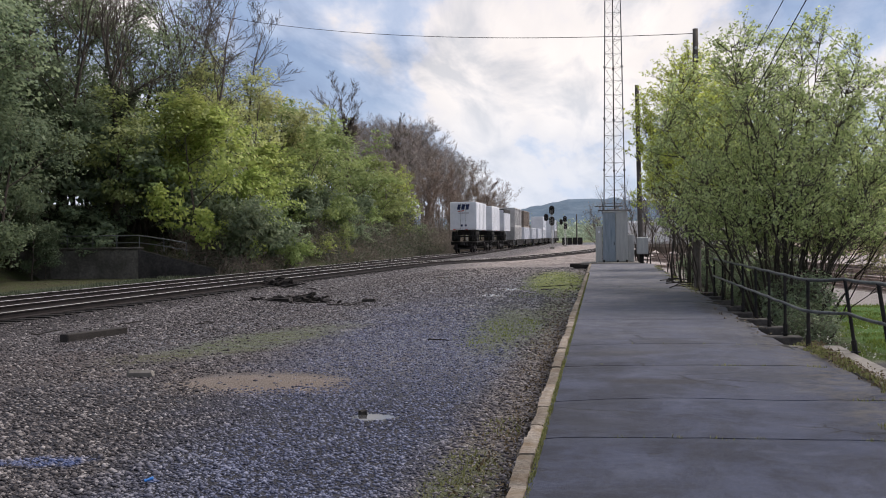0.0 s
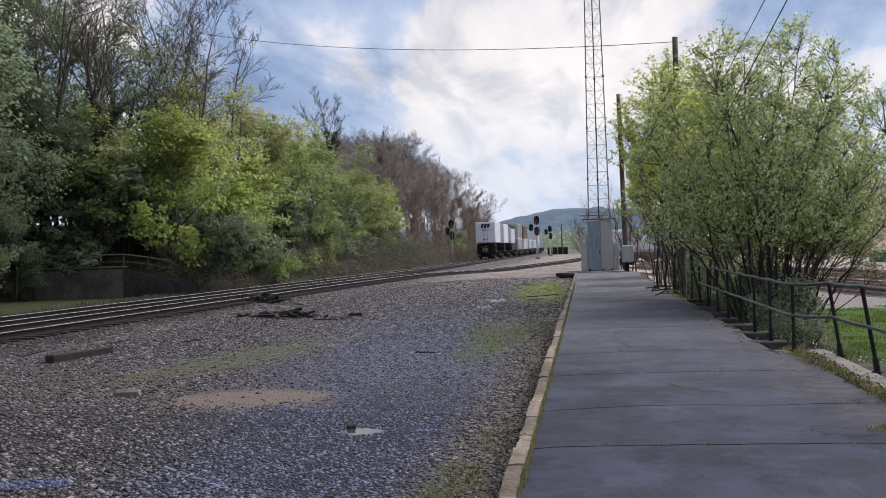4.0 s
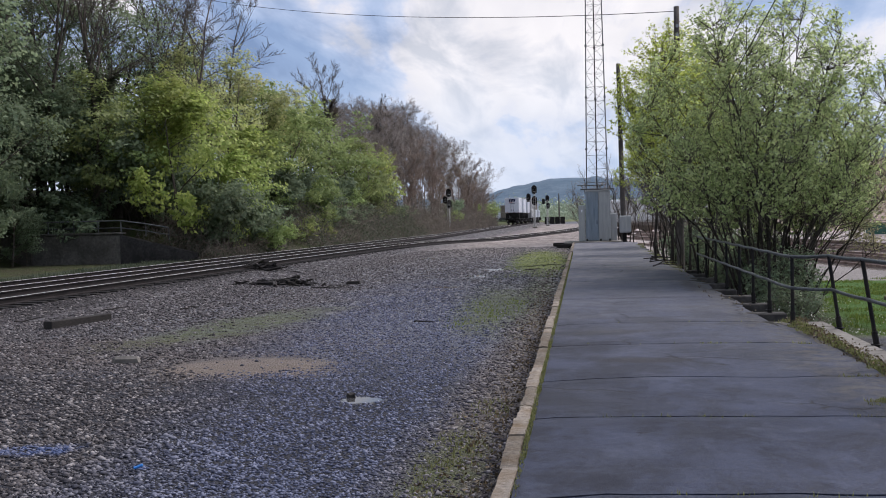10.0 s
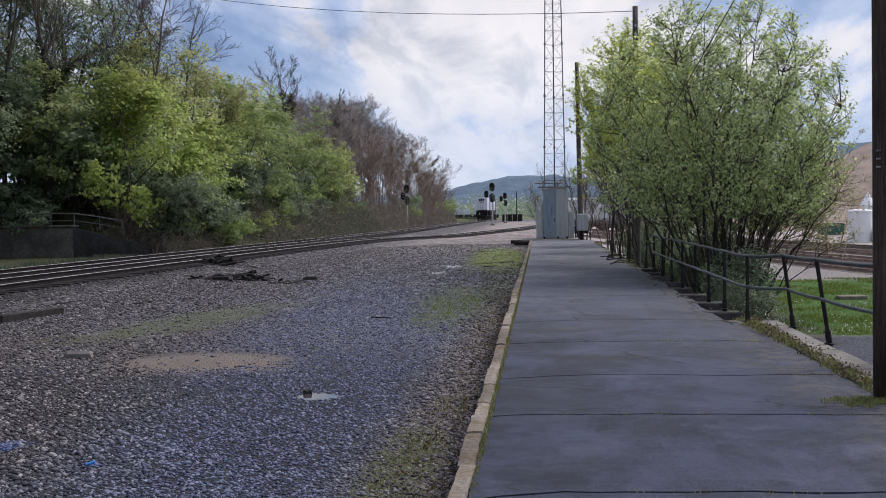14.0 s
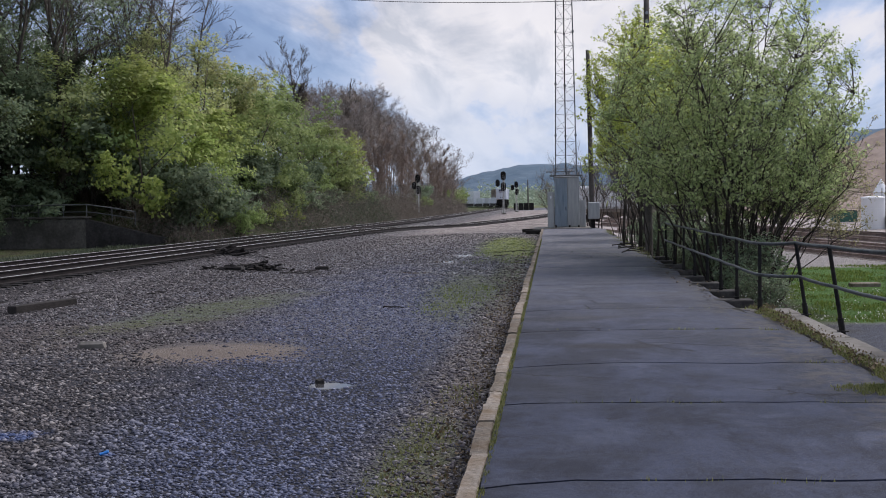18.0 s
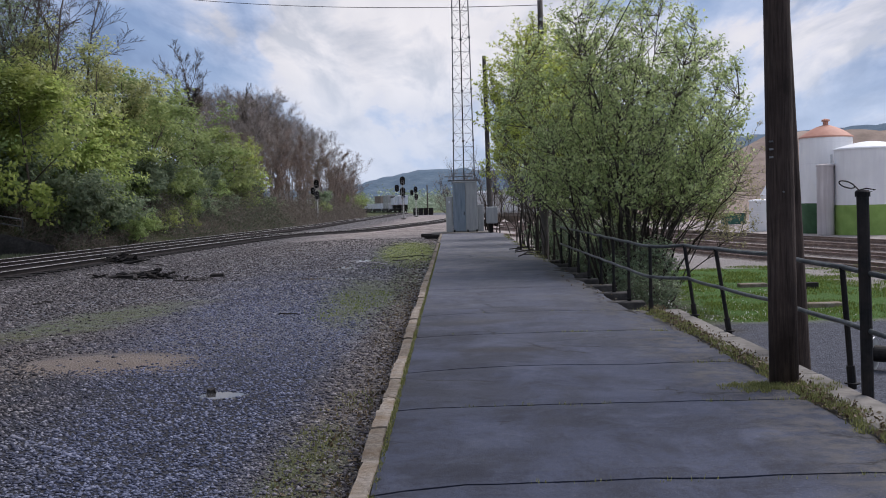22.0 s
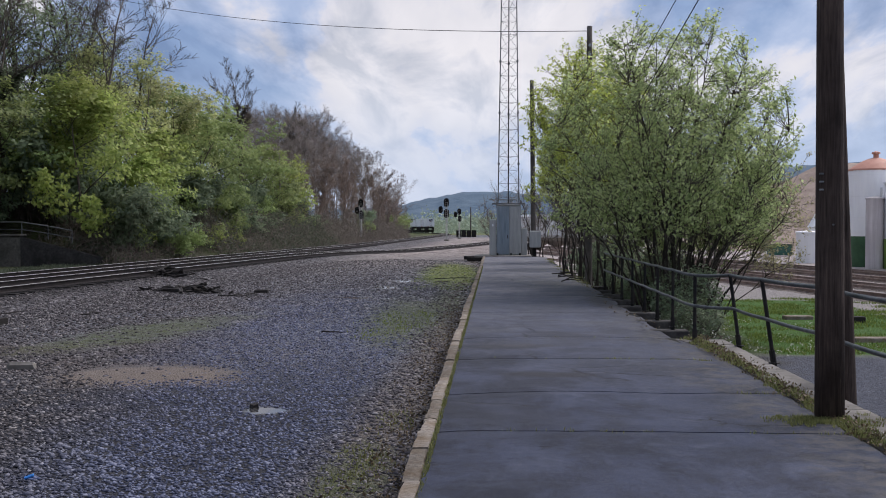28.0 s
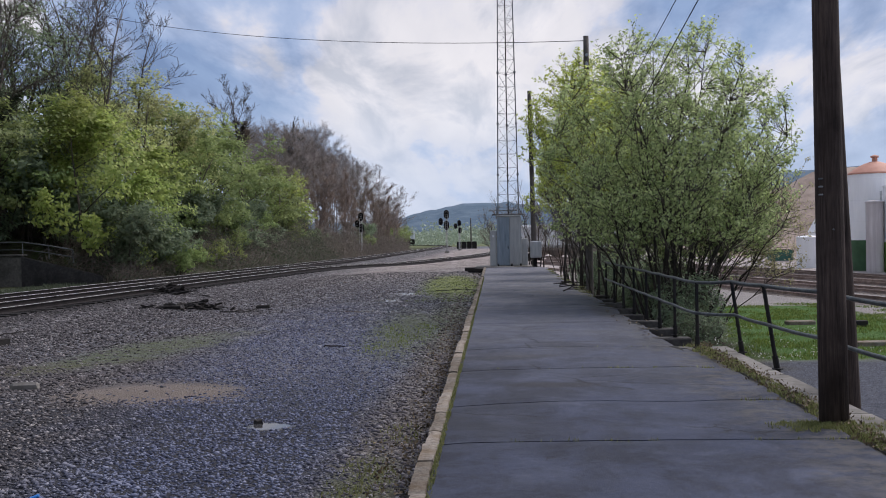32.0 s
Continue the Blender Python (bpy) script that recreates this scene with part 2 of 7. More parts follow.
def leaf_mat(name, dark, light, through=0.5, spread=1.0):
    """Thin leaves that let light through; the hue changes from leaf to leaf and from tree to tree."""
    n = Nodes(name)
    isl = n.nt.nodes.new("ShaderNodeNewGeometry").outputs["Random Per Island"]
    c = n.ramp(isl, (0.0, dark), (1.0, light))
    rnd = n.node("ShaderNodeObjectInfo").outputs["Random"]
    k = n.node("ShaderNodeMapRange")
    k.inputs["To Min"].default_value, k.inputs["To Max"].default_value = 1 - 0.22 * spread, 1 + 0.2 * spread
    n.link(rnd, k.inputs["Value"])
    h = n.node("ShaderNodeHueSaturation")
    tint = n.node("ShaderNodeMapRange")
    tint.inputs["To Min"].default_value, tint.inputs["To Max"].default_value = 0.5 - 0.012 * spread, 0.5 + 0.012 * spread
    n.link(n.math("FRACT", n.math("MULTIPLY", rnd, 7.31), 0.0), tint.inputs["Value"])
    n.link(tint.outputs[0], h.inputs["Hue"])
    n.link(c, h.inputs["Color"])
    n.link(k.outputs[0], h.inputs["Value"])
    n.done(h.outputs[0], 0.6, 0.0, spec=0.25)
    tr = n.node("ShaderNodeBsdfTranslucent")
    n.link(h.outputs[0], tr.inputs["Color"])
    mx = n.node("ShaderNodeMixShader")
    mx.inputs[0].default_value = through
    n.link(n.bsdf.outputs[0], mx.inputs[1])
    n.link(tr.outputs[0], mx.inputs[2])
    n.link(mx.outputs[0], n.nt.nodes["Material Output"].inputs[0])
    return n.mat


def ground_mat():
    n = Nodes("ground_gravel_and_grass")
    cell = n.voronoi(36.0, "World", out="Color")
    sep = n.node("ShaderNodeSeparateColor")
    n.link(cell, sep.inputs[0])
    edge = n.voronoi(36.0, "World")
    lump = n.node("ShaderNodeSeparateColor")
    n.link(n.voronoi(12.0, "World", out="Color"), lump.inputs[0])
    fine = n.noise(60, 3, 0.7, "World")
    broad = n.noise(0.35, 5, 0.6, "World", distort=0.5)
    stone = n.ramp(sep.outputs[0], (0.0, (0.011, 0.013, 0.019)), (0.5, (0.084, 0.094, 0.13)), (1.0, (0.47, 0.5, 0.6)))
    stone = n.mix(0.4, stone, n.ramp(lump.outputs[0], (0.0, (0.012, 0.014, 0.02)), (0.55, (0.084, 0.094, 0.13)), (1.0, (0.37, 0.39, 0.47))))
    stone = n.mix(0.12, stone, n.ramp(fine, (0.35, (0.07, 0.067, 0.068)), (0.65, (0.185, 0.18, 0.178))))
    stone = n.mix(n.ramp(broad, (0.42, 0.0), (0.65, 0.4)), stone, (0.13, 0.115, 0.105))
    # brown ballast beside the tracks
    soot = n.band(0, -60.0, -9.3, 2.5, 0.8, 0.4)
    stone = n.mix(n.math("MULTIPLY", soot, 0.7), stone, n.ramp(sep.outputs[1], (0.0, (0.02, 0.018, 0.018)), (1.0, (0.12, 0.108, 0.106))))
    bed = n.band(0, -60.0, -12.6, 0.8, 0.3, 0.5)
    stone = n.mix(n.math("MULTIPLY", bed, 0.85), stone, (0.026, 0.024, 0.024))
    stone = n.mix(n.ramp(n.noise(15, 3, 0.8, "World", (1, 0.5, 1)), (0.36, 0.85), (0.52, 0.0)), stone, (0.025, 0.024, 0.027))
    stone = n.mix(n.ramp(n.noise(19, 3, 0.8, "World", (1, 0.5, 1)), (0.54, 0.0), (0.68, 0.8)), stone, (0.36, 0.355, 0.365))
    clods = n.noise(2.6, 7, 0.72, "World")
    stone = n.mix(n.ramp(clods, (0.36, 0.75), (0.55, 0.0)), stone, (0.055, 0.053, 0.055))
    stone = n.mix(n.ramp(n.noise(7, 5, 0.7, "World"), (0.58, 0.0), (0.72, 0.6)), stone, (0.26, 0.25, 0.245))
    fines = n.ramp(n.noise(2.2, 6, 0.65, "World"), (0.4, 0.0), (0.62, 0.32))
    lane = n.band(0, -7.6, -1.6, 1.6, 0.5, 0.25)
    # fine lane gravel, its colour tinted blue for the skylight on it
    stone = n.mix(n.math("MULTIPLY", lane, fines), stone, (0.11, 0.124, 0.178))
    tyre = n.math("ADD", n.band(0, -2.9, -2.1, 0.6, 0.25, 0.3), n.band(0, -5.2, -4.3, 0.7, 0.25, 0.3))
    stone = n.mix(n.math("MULTIPLY", tyre, 0.35), stone, (0.085, 0.094, 0.13))
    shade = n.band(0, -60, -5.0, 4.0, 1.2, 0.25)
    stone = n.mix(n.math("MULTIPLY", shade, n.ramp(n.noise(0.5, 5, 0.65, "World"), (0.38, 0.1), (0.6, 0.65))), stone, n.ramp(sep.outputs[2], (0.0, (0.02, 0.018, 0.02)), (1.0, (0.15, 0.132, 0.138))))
    heap = n.math("MAXIMUM", n.patch(-9.4, 32.7, 0.6, 2.0, 43, 0.6, 0.35, 1.0), n.patch(-12.9, 41.2, 1.4, 1.3, 0, 0.6, 0.35, 1.0))
    stone = n.mix(n.math("MULTIPLY", heap, 0.8), stone, (0.02, 0.019, 0.019))
    streak = n.noise(7, 3, 0.8, "World", (1, 0.25, 1))
    away = n.band(1, 20, 300, 16, 2.0, 0.12)
    stone = n.mix(n.math("MULTIPLY", away, n.ramp(streak, (0.38, 0.75), (0.5, 0.0))), stone, (0.024, 0.023, 0.026))
    stone = n.mix(n.math("MULTIPLY", away, n.ramp(streak, (0.52, 0.0), (0.64, 0.6))), stone, (0.4, 0.385, 0.39))
    # paler tan far off: sunlight on that ground, put into the stone colour
    far_sunlit = n.math("MULTIPLY", n.band(1, 58, 260, 34, 4.0, 0.12), n.band(0, -9.0, 60, 3.5, 1.0, 0.2))
    stone = n.mix(n.math("MULTIPLY", far_sunlit, 0.82), stone, n.ramp(n.noise(5, 3, 0.85, "World", (1, 0.25, 1)), (0.36, (0.15, 0.128, 0.118)), (0.58, (0.48, 0.425, 0.39))))
    worn = n.ramp(n.noise(0.55, 7, 0.72, "World", (1, 0.6, 1)), (0.42, 0.75), (0.55, 0.0))
    stone = n.mix(n.math("MULTIPLY", far_sunlit, worn), stone, n.ramp(sep.outputs[1], (0.0, (0.05, 0.042, 0.042)), (1.0, (0.24, 0.2, 0.185))))
    track_bed = n.math("MULTIPLY", n.band(0, -19.5, -12.4, 0.8, 0.25, 0.5), n.band(1, -60, 105, 25, 2.0, 0.2))
    stone = n.mix(n.math("MULTIPLY", track_bed, 0.88), stone, n.ramp(sep.outputs[1], (0.0, (0.012, 0.011, 0.012)), (1.0, (0.062, 0.055, 0.056))))
    # ground among the near stones painted dark, for the shade in their gaps
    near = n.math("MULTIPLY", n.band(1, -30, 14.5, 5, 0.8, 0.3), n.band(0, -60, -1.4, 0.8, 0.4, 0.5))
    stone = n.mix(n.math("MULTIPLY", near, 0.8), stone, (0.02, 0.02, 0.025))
    dirt = n.patch(-1.0, 12.0, 0.42, 11.0, 0, 0.7, 0.3, 1.4)
    stone = n.mix(n.math("MULTIPLY", dirt, 0.75), stone, n.ramp(sep.outputs[1], (0.0, (0.04, 0.032, 0.027)), (0.7, (0.13, 0.108, 0.092)), (1.0, (0.32, 0.29, 0.26))))
    sand = n.patch(-4.6, 13.9, 1.25, 1.0, 0, 0.5, 0.22, 1.5)
    sand = n.math("MAXIMUM", sand, n.math("MULTIPLY", n.patch(-6.6, 14.6, 2.2, 0.8, 15, 0.8, 0.3, 1.2), 0.45))
    stone = n.mix(n.math("MULTIPLY", sand, 0.6), stone, n.ramp(fine, (0.35, (0.2, 0.16, 0.125)), (0.65, (0.32, 0.26, 0.21))))
    rust = n.patch(-8.6, 16.0, 4.0, 1.6, 12, 0.9, 0.4, 0.8)
    stone = n.mix(n.math("MULTIPLY", rust, 0.4), stone, (0.115, 0.082, 0.066))
    green = n.ramp(n.noise(25, 4, 0.7, "World"), (0.3, (0.045, 0.062, 0.018)), (0.7, (0.12, 0.14, 0.05)))
    moss = n.patch(-6.5, 19.6, 0.9, 3.7, -11, 0.8, 0.35, 0.8)
    for args in ((-2.0, 23.6, 0.75, 5.6, 4, 0.8, 0.35, 0.9), (-2.0, 46.0, 1.3, 10.0, 3, 0.6, 0.3, 0.6), (-1.35, 28.0, 0.45, 6.0, 0, 0.8, 0.35, 0.9),
                 (-1.15, 7.4, 0.3, 2.6, 1, 0.8, 0.4, 1.2)):
        moss = n.math("MAXIMUM", moss, n.patch(*args))
    stone = n.mix(n.math("MULTIPLY", moss, n.ramp(n.noise(3.5, 5, 0.7, "World"), (0.36, 0.3), (0.6, 0.75))), stone, green)
    verge = n.patch(-1.95, 47.5, 1.2, 10.0, 3, 0.6, 0.35, 0.7)
    stone = n.mix(n.math("MULTIPLY", verge, 0.55), stone, n.ramp(n.noise(9, 5, 0.75, "World"), (0.35, (0.11, 0.15, 0.03)), (0.65, (0.27, 0.31, 0.08))))
    # the lawn and the yard on the low side
    low = n.band(0, 3.1, 400, 0.2, 0.0)
    lawn = n.mix(n.noise(3.0, 6, 0.7, "World"), (0.03, 0.085, 0.012), (0.075, 0.15, 0.022))
    lawn_area = n.math("MULTIPLY", n.band(0, 4.4, 13.0, 0.6, 0.4), n.band(1, 25.5, 45, 1.0, 0.6))
    bed_low = n.band(1, 60, 190, 5, 1.0, 0.2)
    yard = n.mix(n.noise(1.4, 6, 0.7, "World"), (0.2, 0.184, 0.176), (0.34, 0.315, 0.3))
    # pale gravel round the yard tracks, lightened further for the sun on it
    yard = n.mix(n.math("MULTIPLY", bed_low, 0.75), yard, n.ramp(n.noise(2.2, 6, 0.75, "World"), (0.38, (0.27, 0.232, 0.22)), (0.62, (0.55, 0.49, 0.465))))
    tarmac = n.mix(n.noise(4, 7, 0.75, "World"), (0.045, 0.048, 0.06), n.ramp(sep.outputs[0], (0.0, (0.03, 0.033, 0.045)), (1.0, (0.2, 0.215, 0.27))))
    lowc = n.mix(n.band(1, -50, 25.5, 0.6, 0.4), n.mix(lawn_area, yard, lawn), tarmac)
    stone = n.mix(low, stone, lowc)
    # soil and litter beneath the shrubs, darkened to hold their shade in the colour
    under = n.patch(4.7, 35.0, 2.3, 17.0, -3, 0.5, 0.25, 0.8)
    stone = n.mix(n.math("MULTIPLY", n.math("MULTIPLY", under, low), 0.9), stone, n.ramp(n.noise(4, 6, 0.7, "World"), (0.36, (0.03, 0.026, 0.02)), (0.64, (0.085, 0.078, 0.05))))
    # the wooded bank
    bank = n.math("MAXIMUM", n.band(0, -900, -21.0, 1.2, 0.7, 0.4), n.math("MULTIPLY", n.band(0, -900, -17.6, 1.0, 0.5, 0.4), n.band(1, 72, 420, 6, 0.5)))
    duff = n.mix(n.ramp(n.noise(1.1, 6, 0.7, "World"), (0.35, 0.0), (0.65, 1.0)), (0.05, 0.04, 0.03), (0.055, 0.075, 0.025))
    stone = n.mix(bank, stone, duff)
    # grass strip before the culvert, coloured dark to stand for tree shade
    strip = n.math("MULTIPLY", n.band(0, -26.5, -20.5, 0.8, 0.5, 0.5), n.band(1, 20, 59.6, 0.8, 0.1))
    stone = n.mix(n.math("MULTIPLY", strip, 0.8), stone, (0.048, 0.062, 0.042))
    # meadow and woods far off
    far = n.math("MAXIMUM", n.band(1, 360, 9000, 60, 6.0, 0.02), n.band(0, 120, 9000, 60, 6.0, 0.02))
    stone = n.mix(far, stone, n.mix(n.noise(0.05, 5, 0.6, "World"), (0.08, 0.1, 0.04), (0.15, 0.17, 0.07)))
    wet = n.patch(-2.5, 11.5, 0.27, 0.26, 10, 0.25, 0.4, 4.0)
    for args in ((-3.77, 29.5, 0.5, 0.5, 10, 0.3, 0.4, 2.2), (-2.9, 29.5, 0.22, 0.3, 0, 0.3, 0.4, 2.2), (-3.6, 34.6, 0.42, 0.7, 0, 0.3, 0.35, 1.8), (-3.28, 38.6, 0.4, 0.8, 0, 0.3, 0.4, 2.2), (-7.3, 49.6, 0.5, 0.9, 0, 0.3, 0.35, 1.6)):
        wet = n.math("MAXIMUM", wet, n.patch(*args))
    stone = n.mix(wet, stone, (0.05, 0.05, 0.052))
    rough = n.math("SUBTRACT", 0.92, n.math("MULTIPLY", wet, 0.9))
    h = n.math("MULTIPLY", n.math("ADD", n.math("MULTIPLY", edge, -0.8), n.math("MULTIPLY", fine, 0.5)), n.math("SUBTRACT", 1.0, wet))
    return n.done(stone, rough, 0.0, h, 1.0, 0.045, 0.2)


def asphalt_mat():
    n = Nodes("platform_asphalt")
    fine = n.noise(70, 3, 0.75, "World")
    mid = n.noise(9, 7, 0.72, "World")
    broad = n.noise(0.8, 5, 0.6, "World", (1.0, 0.7, 1), 0.6)
    c = n.ramp(fine, (0.34, (0.012, 0.0158, 0.029)), (0.66, (0.051, 0.0625, 0.107)))
    c = n.mix(n.ramp(broad, (0.4, 0.0), (0.62, 0.6)), c, (0.06, 0.072, 0.115))
    c = n.mix(n.ramp(mid, (0.5, 0.0), (0.68, 0.55)), c, (0.03, 0.033, 0.045))
    # sealed and scuffed darker sweeps near by
    sweep = n.noise(0.85, 9, 0.75, "World", (1.1, 0.8, 1), 0.4)
    c = n.mix(n.math("MULTIPLY", n.band(1, -20, 22, 9, 0.5), n.ramp(sweep, (0.42, 0.0), (0.58, 0.8))), c, (0.012, 0.0145, 0.024))
    scuff = n.noise(2.4, 6, 0.7, "World", (0.35, 3.2, 1), 0.7)
    c = n.mix(n.ramp(scuff, (0.58, 0.0), (0.72, 0.25)), c, (0.02, 0.022, 0.031))
    pale = n.noise(1.3, 8, 0.74, "World", (1.1, 0.8, 1), 0.5)
    c = n.mix(n.ramp(pale, (0.54, 0.0), (0.66, 0.35)), c, (0.1, 0.114, 0.162))
    for args in ((1.6, 32.8, 0.55, 1.1, 20, 0.5, 0.5, 1.6), (0.9, 36.5, 0.3, 0.6, 0, 0.5, 0.5, 2.0), (2.35, 24.5, 0.3, 2.0, 0, 0.6, 0.5, 1.6), (0.15, 15.4, 0.6, 0.3, 10, 0.6, 0.5, 2.2), (0.6, 12.5, 0.55, 0.25, -8, 0.6, 0.5, 2.2)):
        c = n.mix(n.math("MULTIPLY", n.patch(*args), 0.75), c, (0.018, 0.018, 0.022))
    c = n.mix(n.ramp(n.noise(120, 2, 0.6, "World"), (0.62, 0.0), (0.7, 0.6)), c, (0.17, 0.17, 0.185))
    # far asphalt lightened: the low-angle sky sheen is put into its colour
    far_sheen = n.math("MULTIPLY", n.band(1, 24, 90, 26, 0.8), n.ramp(n.noise(0.6, 6, 0.65, "World"), (0.36, 0.35), (0.6, 0.9)))
    c = n.mix(far_sheen, c, n.ramp(n.noise(3.0, 6, 0.75, "World", (1, 0.8, 1)), (0.36, (0.105, 0.106, 0.116)), (0.64, (0.19, 0.188, 0.2))))
    sealed = n.math("MULTIPLY", n.band(0, -2.0, 0.15, 0.9, 0.5, 0.6), n.band(1, 2, 17, 4, 0.8))
    c = n.mix(n.math("MULTIPLY", sealed, n.ramp(n.noise(1.6, 8, 0.75, "World"), (0.4, 0.15), (0.58, 0.8))), c, (0.013, 0.015, 0.023))
    edge_dirt = n.band(0, 2.3, 4.0, 0.5, 0.25, 1.2)
    c = n.mix(n.math("MULTIPLY", edge_dirt, n.ramp(n.noise(5, 5, 0.7, "World"), (0.42, 0.0), (0.6, 0.6))), c, (0.1, 0.092, 0.078))
    # a few fine cracks
    wob = n.node("ShaderNodeMix")
    wob.data_type, wob.blend_type = "RGBA", "ADD"
    wob.inputs[0].default_value = 0.55
    n.link(n.where("World"), wob.inputs[6])
    wn = n.node("ShaderNodeTexNoise", Scale=1.6, Detail=6.0, Roughness=0.65)
    n.link(n.where("World"), wn.inputs["Vector"])
    n.link(wn.outputs["Color"], wob.inputs[7])
    cv = n.node("ShaderNodeTexVoronoi", Scale=0.38)
    cv.feature = "DISTANCE_TO_EDGE"
    n.link(wob.outputs[2], cv.inputs["Vector"])
    gate = n.ramp(n.noise(0.45, 3, 0.5, "World"), (0.52, 0.0), (0.58, 0.95))
    crack = n.math("MULTIPLY", n.ramp(cv.outputs["Distance"], (0.0, 1.0), (0.009, 0.0)), gate)
    c = n.mix(crack, c, (0.01, 0.01, 0.011))
    rough = n.ramp(broad, (0.3, 0.68), (0.7, 0.86))
    h = n.math("SUBTRACT", n.math("ADD", n.math("MULTIPLY", fine, 0.6), mid), crack)
    return n.done(c, rough, 0.0, h, 0.55, 0.01, 0.2)


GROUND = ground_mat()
ASPHALT = asphalt_mat()


def stones_mat():
    n = Nodes("crushed_stone")
    isl = n.nt.nodes.new("ShaderNodeNewGeometry").outputs["Random Per Island"]
    c = n.ramp(isl, (0.0, (0.016, 0.017, 0.021)), (0.5, (0.064, 0.065, 0.074)), (0.88, (0.17, 0.168, 0.174)), (1.0, (0.3, 0.295, 0.295)))
    c = n.mix(n.math("MULTIPLY", n.band(0, -60, -3.4, 1.6, 0.8, 0.4), 0.6), c, n.ramp(isl, (0.0, (0.022, 0.019, 0.019)), (0.8, (0.125, 0.107, 0.105)), (1.0, (0.29, 0.26, 0.25))))
    # lane stones carry the same painted skylight blue
    c = n.mix(n.math("MULTIPLY", n.patch(-3.0, 16.5, 1.9, 15.0, 7, 0.7, 0.35, 0.6), 0.75), c, n.ramp(isl, (0.0, (0.034, 0.04, 0.07)), (0.85, (0.15, 0.172, 0.272)), (1.0, (0.21, 0.23, 0.33))))
    c = n.mix(n.math("MULTIPLY", n.band(0, -1.5, 0.0, 0.5, 0.25, 1.0), 0.7), c, n.ramp(isl, (0.0, (0.035, 0.029, 0.025)), (0.75, (0.12, 0.1, 0.086)), (1.0, (0.3, 0.27, 0.245))))
    paint = n.math("MAXIMUM", n.patch(-4.85, 8.8, 0.4, 0.2, 8, 0.7, 0.5, 5.0), n.patch(-3.6, 8.2, 0.07, 0.05, 0, 0.5, 0.3, 6.0))
    c = n.mix(n.math("MULTIPLY", paint, 0.35), c, (0.08, 0.15, 0.38))
    return n.done(c, 0.8, 0.0, n.noise(40, 3, 0.6), 0.3, 0.004, 0.2)


STONES = stones_mat()
CURB = plain("worn_concrete_kerb", (0.11, 0.098, 0.084), (0.27, 0.24, 0.205), 0.95, 0, 22, 0.9, 0.012, vary=0.28, stain=(0.12, 0.085, 0.05), spec=0.1)
BEAM = plain("black_stained_concrete", (0.03, 0.029, 0.028), (0.085, 0.08, 0.075), 0.92, 0, 9, 0.5, 0.008, vary=0.2)
DARK_CONCRETE = plain("stained_dark_concrete", (0.07, 0.066, 0.06), (0.16, 0.15, 0.135), 0.92, 0, 7, 0.5, 0.008, vary=0.2)
JOINT = plain("dark_joint_soil", (0.012, 0.012, 0.011), (0.03, 0.03, 0.022), 0.95, 0, 20, 0.5, 0.01)
CONCRETE = plain("grey_concrete", (0.125, 0.118, 0.106), (0.24, 0.225, 0.205), 0.95, 0, 7, 0.4, 0.006, vary=0.15)
TIMBER = plain("creosoted_timber", (0.012, 0.011, 0.011), (0.038, 0.034, 0.032), 0.85, 0, 9, 0.5, 0.008, (1, 8, 8), 0.3)
POLE_WOOD = plain("weathered_pole_wood", (0.022, 0.016, 0.014), (0.09, 0.066, 0.055), 0.85, 0, 9, 0.6, 0.012, (6, 6, 0.35), 0.15)
GREY_WOOD = plain("greyed_pole_wood", (0.05, 0.045, 0.042), (0.14, 0.125, 0.115), 0.9, 0, 9, 0.5, 0.01, (6, 6, 0.5), 0.15)
RAIL_TOP = plain("polished_rail_steel", (0.66, 0.64, 0.62), (0.82, 0.8, 0.78), 0.42, 0.9, 20, 0.1, 0.001, vary=0.05, stain=(0.35, 0.32, 0.3))
RAIL_RUST = plain("rusty_rail_steel", (0.012, 0.01, 0.011), (0.03, 0.024, 0.024), 0.85, 0.0, 14, 0.4, 0.003)
BLACK_PAINT = plain("flaking_black_paint", (0.006, 0.006, 0.007), (0.016, 0.016, 0.017), 0.65, 0.0, 20, 0.3, 0.002, stain=(0.03, 0.025, 0.022), spec=0.15)
RAIL_GREY = plain("worn_rail_paint", (0.035, 0.04, 0.042), (0.12, 0.13, 0.132), 0.42, 0.15, 18, 0.2, 0.002, (1, 1, 1), 0.1)
GALV = plain("galvanised_steel", (0.3, 0.32, 0.33), (0.46, 0.48, 0.49), 0.45, 0.55, 5, 0.1, 0.002, (1, 1, 0.4), 0.12, (0.24, 0.27, 0.3))
CABIN = plain("weathered_grey_sheet", (0.3, 0.315, 0.32), (0.44, 0.46, 0.465), 0.42, 0.3, 4, 0.1, 0.002, (2, 2, 0.3), 0.1, (0.34, 0.355, 0.36))
MAST = plain("aluminium_mast_paint", (0.42, 0.42, 0.4), (0.58, 0.58, 0.56), 0.5, 0.2, 6, 0.05, 0.002, vary=0.05)
GALV_DARK = plain("dull_steel_lattice", (0.1, 0.104, 0.108), (0.19, 0.195, 0.2), 0.55, 0.4, 8, 0.1, 0.002)
BLUE_SHEET = plain("blue_grey_sheet_steel", (0.15, 0.2, 0.25), (0.28, 0.33, 0.385), 0.35, 0.3, 3, 0.1, 0.002, (3, 3, 0.35), 0.1, (0.22, 0.25, 0.28))
BARK = plain("grey_brown_bark", (0.055, 0.045, 0.038), (0.15, 0.125, 0.105), 0.9, 0, 10, 0.6, 0.02, (4, 4, 1), 0.25)
PALE_BARK = plain("pale_grey_bark", (0.19, 0.165, 0.152), (0.36, 0.315, 0.285), 0.95, 0, 8, 0.5, 0.02, (4, 4, 1), 0.25)
